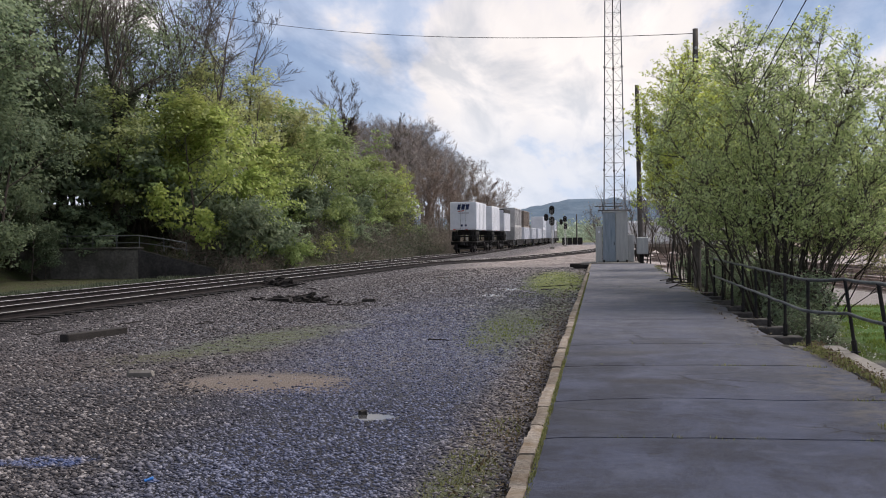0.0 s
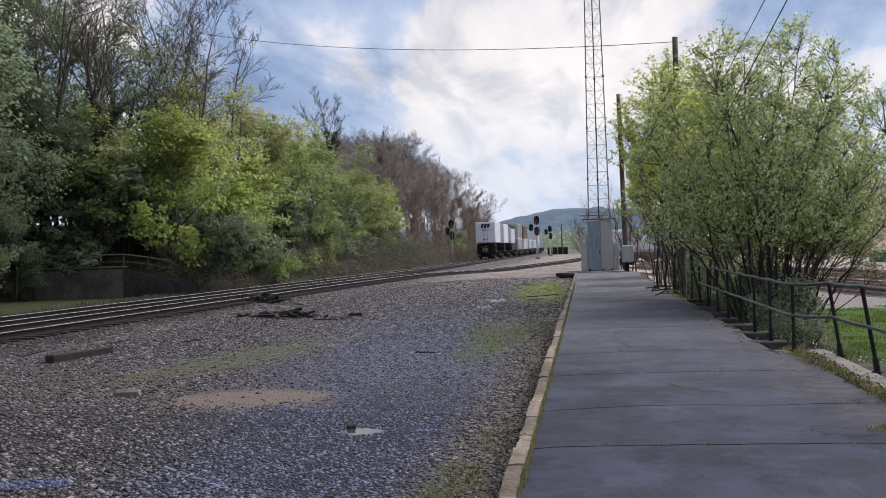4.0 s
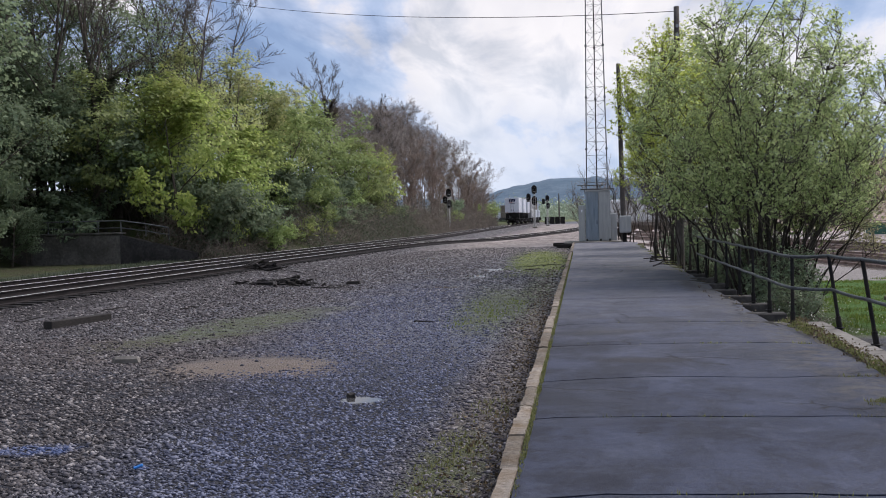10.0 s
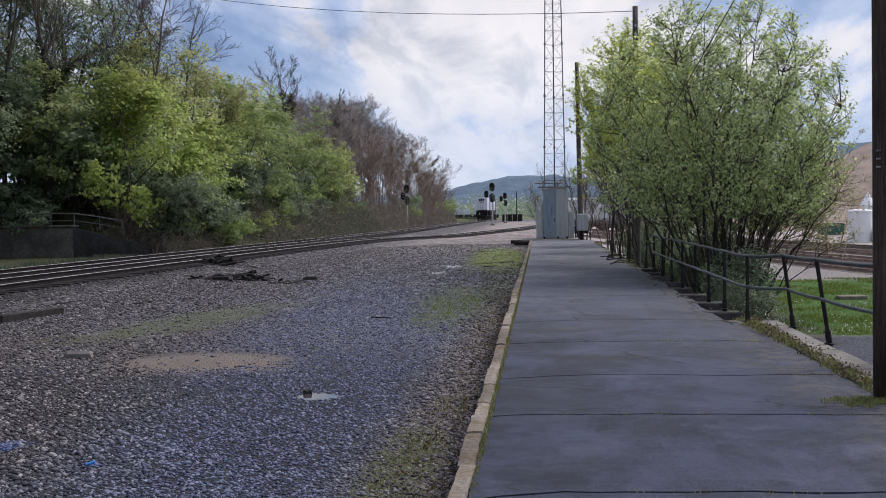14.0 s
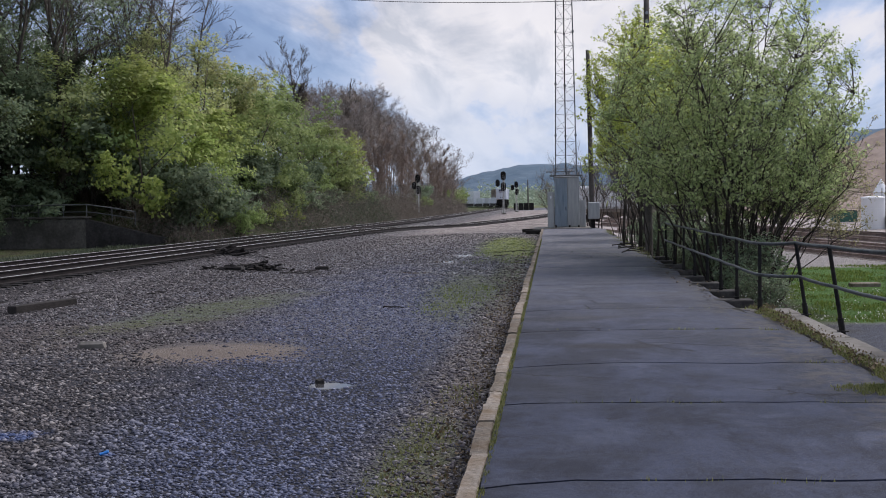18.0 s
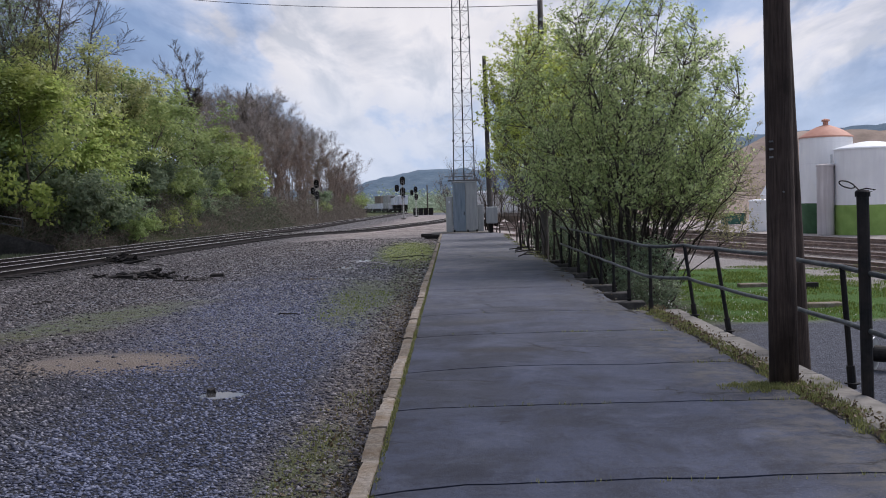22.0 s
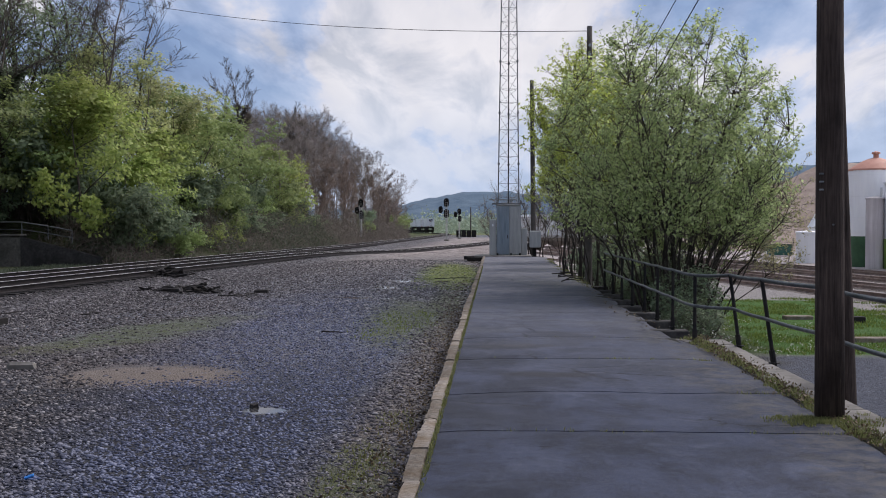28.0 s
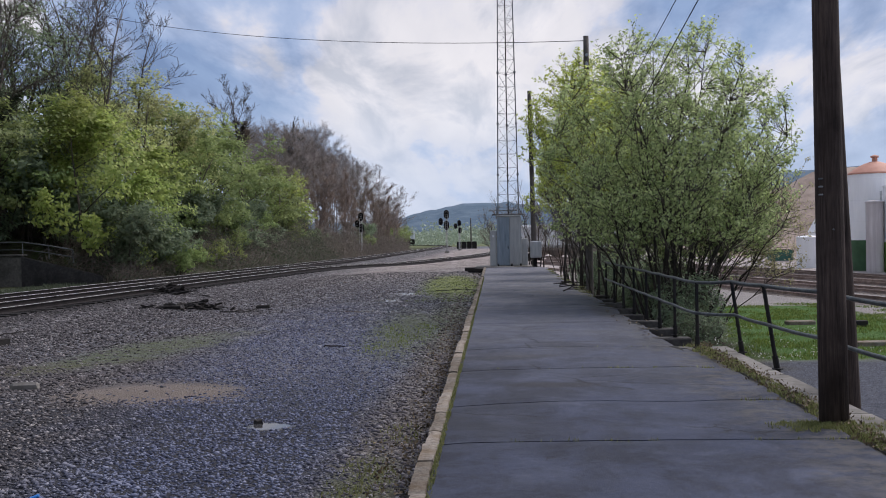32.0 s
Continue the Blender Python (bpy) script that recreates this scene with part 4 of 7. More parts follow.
def build_railing():
    rail = thing("railing", "black pipe railing with two worn grey rails along the platform", "railing")
    posts = [(2.97, y, 0.97, 0.0, 0.0) for y in POST_YS[::-1]] + [(3.46, 15.65, 1.01, -0.14, 0.0), (3.46, 13.7, 1.04, -0.15, 0.05), (3.5, 11.7, 1.06, -0.05, 0.0), (3.54, 9.7, 1.04, -0.08, 0.0), (3.54, 7.7, 1.0, 0.0, 0.0), (3.54, 5.7, 0.95, 0.0, 0.0)]
    tops, mids = [], []
    for x, y, h, lean, back in posts:
        foot = -0.05
        s = Shape().rod((x, y, foot), (x + lean, y + back, h), 0.026, n=10)
        s.rod((x, y, foot), (x + lean * 0.2, y + back * 0.2, 0.16), 0.038, n=10)
        s.lathe([(0.0, 0.012), (0.07, 0.012), (0.07, 0.0)], 10, 0, (x, y, foot + 0.045))
        part("post", s, BLACK_PAINT, rail)
        tops.append((x + lean, y + back, h))
        mids.append((x + lean * 0.52 - 0.03, y + back * 0.52, h * 0.53))
    tops[0] = (tops[0][0], tops[0][1], 0.97)
    for name, pts in (("top_rail", tops), ("middle_rail", mids)):
        fine = []
        for a, b in zip(pts, pts[1:]):
            a, b = Vector(a), Vector(b)
            for k in range(4):
                fine.append(a.lerp(b, k / 4) + Vector((0, 0, -0.012 * math.sin(math.pi * k / 4))))
        fine.append(Vector(pts[-1]))
        part(name, Shape().tube(fine, 0.024, 8), RAIL_GREY, rail, "worn grey pipe rail", True)


build_railing()


# ---------------------------------------------------------------- tracks
def rail_profile():
    return [(-0.07, -0.172), (0.07, -0.172), (0.07, -0.155), (0.012, -0.13), (0.012, -0.045), (0.036, -0.035), (0.036, -0.004), (0.03, 0.0), (-0.03, 0.0), (-0.036, -0.004), (-0.036, -0.035), (-0.012, -0.045), (-0.012, -0.13), (-0.07, -0.155)]


def sweep_rail(line, off, y0, y1, level, step=3.0):
    prof = rail_profile()
    n = len(prof)
    s = Shape()
    ys = np.arange(y0, y1 + step, step)
    vs, fs, ms = [], [], []
    for y in ys:
        slope = (line(y + 0.5) - line(y - 0.5))
        k = math.hypot(1, slope)
        for a, b in prof:
            vs.append((line(y) + (off + a) / k, y - (off + a) * slope / k, level(y) + b))
    for i in range(len(ys) - 1):
        for k in range(n):
            fs.append((i * n + k, i * n + (k + 1) % n, (i + 1) * n + (k + 1) % n, (i + 1) * n + k))
            ms.append(1 if k in (6, 7, 8) else 0)
    s.v, s.f, s.m = vs, fs, ms
    return s


def build_track(name, line, y0, y1, ties, label, level=rail_level):
    track = thing(name, label, "railway track", kind="structure")
    for off in (-0.754, 0.754):
        part("rail", sweep_rail(line, off, y0, y1, level), [RAIL_RUST, RAIL_TOP], track, "steel rail with a polished head")
    rnd = random.Random(len(name))
    tie = Shape().box(-1.3, 1.3, -0.115, 0.115, -0.16, 0, 0.015).mesh("sleeper", TIMBER)
    y = ties[0]
    while y < ties[1]:
        slope = math.atan(line(y + 0.5) - line(y - 0.5))
        part("sleeper", tie, None, track, m=pose(line(y) + rnd.uniform(-0.05, 0.05), y, level(y) - 0.165 + rnd.uniform(-0.01, 0.006), 0, 0, -math.degrees(slope) + rnd.uniform(-1.5, 1.5)))
        y += 0.56 + rnd.uniform(-0.03, 0.03)
    far = Shape()
    while y < min(y1, 330):
        far.box(-1.3, 1.3, -0.115, 0.115, -0.16, 0, 0, 0, pose(line(y), y, level(y) - 0.165))
        y += 0.56
    if far.v:
        tagged(part("far_sleepers", far, TIMBER, track), "", "", "", "stuff")
    return track


build_track("main_track", MAIN, -50, 500, (18, 98), "railway track curving past the platform on dark ballast")
build_track("branch_track", BRANCH, -50, 250, (18, 98), "second railway track swinging away from the main line", branch_level)

# ---------------------------------------------------------------- train
TRAIN_SPEED, TAIL_START = 9.5, 104.5
MOVERS = []


def arc_table(line, y0, y1):
    ys = np.arange(y0, y1, 0.5)
    xs = np.array([line(y) for y in ys])
    s = np.concatenate([[0], np.cumsum(np.hypot(np.diff(xs), np.diff(ys)))])
    return ys, xs, s


_ys, _xs, _ss = arc_table(MAIN, 80, 1000)
_k = _ss[np.searchsorted(_ys, TAIL_START)]


def on_track(d, lift=0.0):
    """The pose of a carriage whose middle is d metres ahead of the tail's first place."""
    s = _k + d
    y = float(np.interp(s, _ss, _ys))
    x = float(np.interp(s, _ss, _xs))
    x2, y2 = float(np.interp(s + 4, _ss, _xs)), float(np.interp(s + 4, _ss, _ys))
    x1, y1 = float(np.interp(s - 4, _ss, _xs)), float(np.interp(s - 4, _ss, _ys))
    return pose(x, y, rail_level(y) + lift, 0, 0, -math.degrees(math.atan2(x2 - x1, y2 - y1)))


def wheel_shape(r, w):
    return Shape().lathe([(0, -w / 2), (r + 0.03, -w / 2), (r + 0.03, -w / 2 + 0.03), (r, -w / 2 + 0.04), (r, w / 2), (r * 0.8, w / 2), (r * 0.75, w / 3), (0, w / 3)], 18)


WHEEL = wheel_shape(0.42, 0.14).mesh("wheel", RAIL_RUST)
ROAD_WHEEL = Shape().lathe([(0, -0.12), (0.3, -0.12), (0.47, -0.13), (0.5, -0.08), (0.5, 0.08), (0.47, 0.13), (0.3, 0.12), (0.26, 0.05), (0, 0.05)], 18).mesh("road_wheel", TYRE)


def bogie(parent, y, name="bogie"):
    s = Shape()
    for x in (-0.95, 0.95):
        s.box(x - 0.08, x + 0.08, y - 1.15, y + 1.15, 0.36, 0.62, 0.04)
        s.box(x - 0.1, x + 0.1, y - 0.35, y + 0.35, 0.25, 0.75, 0.04)
    s.box(-0.95, 0.95, y - 0.25, y + 0.25, 0.5, 0.8, 0.03)
    b = part(name, s, UNDER_BLACK, parent)
    for x in (-0.76, 0.76):
        for dy in (-0.88, 0.88):
            part("wheel", WHEEL, None, b, m=pose(x, y + dy, 0.42, 0, 90 if x > 0 else -90, 0))
    for dy in (-0.88, 0.88):
        part("axle", Shape().rod((-0.76, y + dy, 0.42), (0.76, y + dy, 0.42), 0.08), UNDER_BLACK, b)
    return b


def flat_car(length):
    car = thing("flat_car", "black low spine car carrying a road trailer on steel rails", "railway car", group="cars of the freight train")
    h = length / 2
    s = Shape().box(-0.32, 0.32, -h + 0.4, h - 0.4, 0.72, 1.02, 0.03)
    for y in (-h + 0.9, -h * 0.45, 0, h * 0.45, h - 0.9):
        s.box(-1.3, 1.3, y - 0.16, y + 0.16, 0.8, 1.0, 0.02)
    part("spine", s, UNDER_BLACK, car)
    s = Shape().box(-1.3, 1.3, -h + 0.5, -h + 3.6, 1.0, 1.1, 0.02)
    part("wheel_deck", s, UNDER_BLACK, car)
    s = Shape().box(-0.5, 0.5, h - 6.3, h - 5.9, 1.0, 1.9, 0.02).rod((0, h - 6.1, 1.8), (0, h - 6.1, 2.04), 0.12)
    part("hitch", s, UNDER_BLACK, car)
    for y in (-h + 1.6, h - 1.6):
        bogie(car, y)
    for y, k in ((-h, -1), (h, 1)):
        s = Shape().box(-0.16, 0.16, min(y, y + k * 0.35), max(y, y + k * 0.35), 0.75, 0.98, 0.03)
        part("coupler", s, UNDER_BLACK, car)
    for x in (-1.15, 1.15):
        s = Shape()
        s.rod((x, -h + 0.45, 0.35), (x, -h + 0.45, 1.7), 0.02, n=6)
        s.rod((x * 0.75, -h + 0.45, 0.35), (x * 0.75, -h + 0.45, 1.7), 0.02, n=6)
        for z in (0.4, 0.7, 1.0, 1.3, 1.6):
            s.rod((x, -h + 0.45, z), (x * 0.75, -h + 0.45, z), 0.016, n=6)
        part("end_ladder", s, UNDER_BLACK, car)
    return car


def road_trailer(length, paint, lettered=False, roof=None, label=""):
    """A box trailer with wheels at its rear (towards -y); its floor stands about 1.1 m above its wheels' foot."""
    tr = thing("road_trailer", label or "white box trailer with two rear doors riding on a spine car", "trailer", group="trailers on the freight train")
    h = length / 2
    z0, z1 = 1.12, 3.85
    s = Shape().box(-1.29, 1.29, -h, h, z0, z1, 0.035)
    part("body", s, paint, tr)
    k = int(length / 1.2)
    post = Shape().box(-0.012, 0.012, -0.03, 0.03, z0 + 0.12, z1 - 0.1).mesh("side_post", paint)
    for i in range(k + 1):
        y = -h + 0.2 + (length - 0.4) * i / k
        for x in (-1.3, 1.3):
            part("side_post", post, None, tr, m=pose(x, y, 0))
    for x0, x1 in ((-1.2, -0.01), (0.01, 1.2)):
        d = part("door", Shape().box(x0, x1, -h - 0.035, -h - 0.003, z0 + 0.1, z1 - 0.1, 0.012), paint, tr)
        xm = x1 - 0.25 if x0 < 0 else x0 + 0.25
        part("lock_rod", Shape().rod((xm, -h - 0.06, z0 + 0.05), (xm, -h - 0.06, z1 - 0.06), 0.02, n=6).box(xm - 0.03, xm + 0.03, -h - 0.08, -h - 0.04, z0 + 0.85, z0 + 0.95), GALV, d)
        part("tail_lamp", Shape().box(x0 + 0.2, x0 + 0.45, -h - 0.05, -h - 0.036, z0 + 0.02, z0 + 0.09, 0.01), RED_PAINT, tr)
    s = Shape().box(-1.1, 1.1, -h + 0.05, -h + 0.16, 0.42, 0.56, 0.01)
    for x in (-0.7, 0.7):
        s.box(x - 0.05, x + 0.05, -h + 0.06, -h + 0.15, 0.5, z0, 0.01)
    part("rear_bumper", s, UNDER_BLACK, tr)
    s = Shape().box(-0.6, 0.6, -h + 0.4, h - 0.4, z0 - 0.16, z0 - 0.002, 0.02).box(-1.0, 1.0, -h + 0.9, -h + 2.6, 0.62, z0 - 0.14, 0.03)
    part("underframe", s, UNDER_BLACK, tr)
    for y in (-h + 1.15, -h + 2.4):
        part("road_axle", Shape().rod((-1.1, y, 0.5), (1.1, y, 0.5), 0.07), UNDER_BLACK, tr)
        for x in (-1.1, -0.8, 0.8, 1.1):
            part("road_wheel", ROAD_WHEEL, None, tr, m=pose(x, y, 0.5, 0, 90 if x > 0 else -90, 0))
    for x in (-0.7, 0.7):
        part("landing_leg", Shape().box(x - 0.07, x + 0.07, h - 2.6, h - 2.45, 0.1, z0 - 0.1, 0.01).box(x - 0.15, x + 0.15, h - 2.7, h - 2.35, 0.02, 0.1, 0.01), UNDER_BLACK, tr)
    if roof:
        part("roof_tarp", Shape().box(-1.32, 1.32, -h - 0.02, h + 0.02, z1 - 0.45, z1 + 0.05, 0.04), roof, tr, "black roof cover")
    if lettered:
        for x in (-0.6, -0.2, 0.2):
            a, b = z0 + 1.98, z0 + 2.5
            vs = [(x, -h - 0.044, a), (x + 0.33, -h - 0.044, a), (x + 0.45, -h - 0.044, b), (x + 0.1, -h - 0.044, b)]
            vs += [(q[0], -h - 0.034, q[2]) for q in vs]
            part("mark", Shape().add(vs, [(0, 1, 2, 3), (7, 6, 5, 4), (0, 4, 5, 1), (1, 5, 6, 2), (2, 6, 7, 3), (3, 7, 4, 0)]), NAVY, tr, "dark blue slanting mark")
        s = Shape().add([(-0.55, -h - 0.041, z0 + 1.75), (0.1, -h - 0.041, z0 + 1.85), (0.12, -h - 0.041, z0 + 1.93), (-0.5, -h - 0.041, z0 + 1.86)], [(0, 1, 2, 3)])
        part("stripe", s, RED_PAINT, tr, "red slanting stripe")
        s = Shape().box(-0.45, 0.55, -h - 0.043, -h - 0.04, z0 + 1.62, z0 + 1.68)
        part("small_print", s, NAVY, tr)
        for x in (-0.15, 0.25):
            part("placard", Shape().rod((x, -h - 0.045, z0 + 0.45), (x, -h - 0.04, z0 + 0.45), 0.12), NAVY, tr)
    return tr


SIDE_RIB = Shape().box(-0.04, 0.04, -0.06, 0.06, 0.32, 1.12).mesh("side_rib", UNDER_BLACK)


def well_car(length):
    car = thing("well_car", "dark double-stack well car with deep side sills", "railway car", group="cars of the freight train")
    h = length / 2
    for x in (-1.42, 1.42):
        part("side_sill", Shape().box(x - 0.08, x + 0.08, -h + 2.4, h - 2.4, 0.3, 1.15, 0.03), UNDER_BLACK, car)
        for i in range(7):
            y = -h + 2.8 + (length - 5.6) * i / 6
            part("side_rib", SIDE_RIB, None, car, m=pose(x * 1.06, y, 0))
    part("well_floor", Shape().box(-1.34, 1.34, -h + 2.4, h - 2.4, 0.3, 0.4), UNDER_BLACK, car)
    for k in (-1, 1):
        a, b = sorted((k * h - k * 0.4, k * h - k * 2.4))
        part("end_platform", Shape().box(-1.4, 1.4, a, b, 0.95, 1.12, 0.03).box(-0.3, 0.3, a, b, 0.7, 0.95, 0.03), UNDER_BLACK, car)
        bogie(car, k * (h - 1.5))
        a, b = sorted((k * h, k * (h - 0.4)))
        part("coupler", Shape().box(-0.15, 0.15, a, b, 0.75, 0.95, 0.03), UNDER_BLACK, car)
    return car


def container(length, height, paint, label):
    c = thing("shipping_container", label, "container", group="containers on the freight train")
    h = length / 2
    vs, fs = [], []
    n = int(length / 0.14)
    s = Shape().box(-1.19, 1.19, -h + 0.06, h - 0.06, 0.05, height - 0.05)
    for side in (-1, 1):
        for i in range(0, n, 2):
            y = -h + 0.1 + i * 0.14
            a, b = sorted((side * 1.19, side * 1.215))
            s.box(a, b, y, y + 0.1, 0.15, height - 0.15)
    part("body", s, paint, c)
    s = Shape()
    for x in (-1.16, 1.16):
        for y in (-h + 0.06, h - 0.06):
            s.box(x - 0.06, x + 0.06, y - 0.06, y + 0.06, 0, height, 0.01)
        for z in (0.06, height - 0.06):
            s.box(x - 0.055, x + 0.055, -h + 0.1, h - 0.1, z - 0.055, z + 0.055, 0.01)
    for y in (-h + 0.06, h - 0.06):
        for z in (0.06, height - 0.06):
            s.box(-1.12, 1.12, y - 0.055, y + 0.055, z - 0.055, z + 0.055, 0.01)
    part("frame", s, paint, c)
    for x0, x1 in ((-1.1, -0.01), (0.01, 1.1)):
        part("door", Shape().box(x0, x1, -h - 0.02, -h + 0.03, 0.13, height - 0.13, 0.01), paint, c)
    return c


def build_train():
    rnd = random.Random(11)
    d = 0.0
    # three road trailers on spine cars at the tail
    for i in range(3):
        length = 14.6
        mid = d + length / 2
        MOVERS.append((flat_car(length), mid, 0.0))
        if i == 0:
            tr = road_trailer(8.6, WHITE_PAINT, True, None, "white box trailer with blue lettering on its rear doors")
        elif i == 1:
            tr = road_trailer(8.6, WHITE_PAINT)
        else:
            tr = road_trailer(8.6, WHITE_PAINT, False, UNDER_BLACK, "white trailer with a black roof cover on a spine car")
        MOVERS.append((tr, mid - 2.6, 1.11))
        d += length + 0.25
    paints = [(GREY_PAINT, "grey"), (RUST_PAINT, "brown"), (WHITE_PAINT, "white")]
    plan = [(0, 0), (2, 1), (2, None), (2, None), (2, 2), (None, None), (2, None), (0, 2), (1, 1), (2, None), (0, 2), (1, None), (2, 0), (1, 1), (0, None), (2, 2), (1, 0), (0, 0)]
    for a, b in plan:
        length = 17.6
        mid = d + length / 2
        MOVERS.append((well_car(length), mid, 0.0))
        if a is not None:
            c = container(12.19, 2.6, paints[a][0], f"{paints[a][1]} ribbed shipping container in a well car")
            MOVERS.append((c, mid, 0.405))
        if b is not None:
            c = container(12.19, 2.6, paints[b][0], f"{paints[b][1]} ribbed shipping container stacked on another")
            MOVERS.append((c, mid, 0.405 + 2.605))
        d += length + 0.2


build_train()


def build_bee():
    """A bumblebee about two centimetres long, its nose towards -x."""
    bee = thing("bumblebee", "dark furry bumblebee with a brown abdomen in flight", "insect")

    def ball(cx, cz, rx, ry, rz):
        prof = [(math.sin(math.pi * k / 8), -math.cos(math.pi * k / 8)) for k in range(9)]
        sh = Shape().lathe([(max(r, 0.02), z) for r, z in prof], 12)
        sh.v = [(cx + c * rx, a * ry, cz + b * rz) for a, b, c in sh.v]
        return sh

    part("head", ball(-0.0085, -0.001, 0.0028, 0.0028, 0.0026), BLACK_PAINT, bee)
    part("thorax", ball(-0.003, 0.0, 0.0044, 0.0042, 0.004), BLACK_PAINT, bee, "black furry thorax")
    part("abdomen", ball(0.0055, -0.0006, 0.0062, 0.0042, 0.004), BEE_BROWN, bee, "brown furry abdomen")
    for side in (-1, 1):
        w = Shape()
        ring = [(0.0, 0.0), (0.003, 0.0035), (0.009, 0.0065), (0.0125, 0.0055), (0.013, 0.003), (0.008, 0.0005)]
        w.v = [(a + b * 0.4, side * (0.002 + b * 0.55), 0.003 + a * 0.55 + b * 0.6 + d) for d in (0.0, 0.0002) for a, b in ring]
        w.f = [(0, 1, 2, 3, 4, 5), (11, 10, 9, 8, 7, 6)] + [(k, (k + 1) % 6, 6 + (k + 1) % 6, 6 + k) for k in range(6)]
        w.m = [0] * len(w.f)
        part("wing", w, BEE_BROWN, bee, "thin brown wing")
    for x in (-0.005, -0.002, 0.001):
        for side in (-1, 1):
            part("leg", Shape().tube([(x, side * 0.002, -0.003), (x + 0.001, side * 0.004, -0.005), (x + 0.002, side * 0.004, -0.007)], 0.0004, 5), BLACK_PAINT, bee)
    return bee


BEE = build_bee()


def motions():
    # the bee darts past once, low before the eye, from the coping to the gravel
    walk(BEE, [(0.0, pose(3.3, 0.6, 0.12)), (12.6, pose(3.2, 0.62, 0.2)), (12.9, pose(0.93, 0.74, 1.52)), (13.0, pose(0.5, 0.75, 1.55)), (13.1, pose(0.1316, 0.7685, 1.5708)),
               (13.2, pose(-0.1893, 0.7411, 1.5911)), (13.3, pose(-0.5, 0.74, 1.62)), (13.5, pose(-1.2, 0.8, 1.5)), (14.2, pose(-3.2, 1.4, 0.2)), (32.0, pose(-3.3, 1.5, 0.1))])
    for ob, mid, lift in MOVERS:
        walk(ob, [(t, on_track(mid + TRAIN_SPEED * t, lift)) for t in range(0, 33)])

# ---------------------------------------------------------------- trees
def grow(rnd, base, height, spread, stems=1, levels=3, forks=7, lean=0.1, upright=0.5, thick=0.02, start=0.3, last=0, floor=0.004, wave=0.16):
    """Limbs of a tree as bent lines (points, radii), and the tips of the last ones."""
    limbs, tips = [], []

    def limb(p, d, length, r, level):
        n = (6, 5, 2, 1)[min(level, 3)]
        pts, rad = [p.copy()], [r]
        q, v = p.copy(), d.copy()
        bend = wave * (0.45 if level == 0 else 1.0)
        for i in range(n):
            v = (v + Vector((rnd.gauss(0, bend), rnd.gauss(0, bend), rnd.gauss(0.05, 0.1)))).normalized()
            q = q + v * (length / n)
            pts.append(q.copy())
            rad.append(max(r * (1 - 0.82 * (i + 1) / n), floor))
        limbs.append((pts, rad, level))
        if level >= levels:
            tips.append((pts[-1], v))
            tips.append((pts[-1].lerp(pts[0], 0.5), v))
            return
        k = forks + rnd.randint(-1, 2) + (last if level == levels - 1 else 0)
        for j in range(k):
            f = start + (1 - start) * (j + rnd.random()) / k if level == 0 else 0.25 + 0.75 * (j + rnd.random()) / k
            i = min(n - 1, int(f * n))
            a = pts[i].lerp(pts[i + 1], f * n - i)
            dirn = (pts[i + 1] - pts[i]).normalized()
            out = Vector((rnd.gauss(0, 1), rnd.gauss(0, 1), rnd.gauss(0, 0.3)))
            out = (out - dirn * out.dot(dirn)).normalized()
            nd = (dirn * upright + out * (1 - upright * 0.4) + Vector((0, 0, 0.25))).normalized()
            shrink = (0.55 + 0.5 * math.sin(math.pi * min(1.0, f))) if level == 0 else (0.9 - 0.3 * f)
            limb(a, nd, (spread if level == 0 else length * 0.55) * shrink * rnd.uniform(0.75, 1.2), max(rad[i] * (0.55 if level == 0 else 0.4), floor * 1.2), level + 1)
        tips.append((pts[-1], v))

    for sidx in range(stems):
        a = rnd.uniform(0, 6.28)
        o = Vector((math.cos(a), math.sin(a), 0)) * (0.0 if stems == 1 else rnd.uniform(0.1, 0.5))
        tilt = lean * (1.0 if stems == 1 else 2.5)
        d = Vector((math.cos(a) * rnd.uniform(0, tilt), math.sin(a) * rnd.uniform(0, tilt), 1)).normalized()
        limb(Vector(base) + o, d, height * rnd.uniform(0.85, 1.0), height * thick * (1 if stems == 1 else 0.6), 0)
    return limbs, tips


def wood_mesh(name, limbs, mats, low=2):
    s = Shape()
    for pts, rad, level in limbs:
        s.tube(pts, rad, 8 if level == 0 else (5 if level < low else 3), 0, level == 0)
    return s.mesh(name, mats, True)


def leaves_mesh(name, tips, per, size, scatter, mats, rng, slim=0.48, rise=0.0):
    """Pointed four-cornered leaves strewn round the twig ends."""
    c = np.array([t[0] for t in tips])
    c = np.repeat(c, per, 0)
    n = len(c)
    c = c + rng.normal(0, scatter, (n, 3)) * np.array([1, 1, 0.8])
    d = rng.normal(0, 1, (n, 3))
    d[:, 2] = d[:, 2] + rise
    d /= np.linalg.norm(d, axis=1, keepdims=True)
    e = np.cross(d, rng.normal(0, 1, (n, 3)))
    e /= np.linalg.norm(e, axis=1, keepdims=True)
    s = size * rng.uniform(0.55, 1.3, (n, 1))
    nrm = np.cross(d, e)
    quad = np.stack([c - d * s, c + e * s * slim + nrm * s * 0.25 * slim, c + d * s, c - e * s * slim + nrm * s * 0.25 * slim], 1)
    return quads_mesh(name, quad, 4, mats)


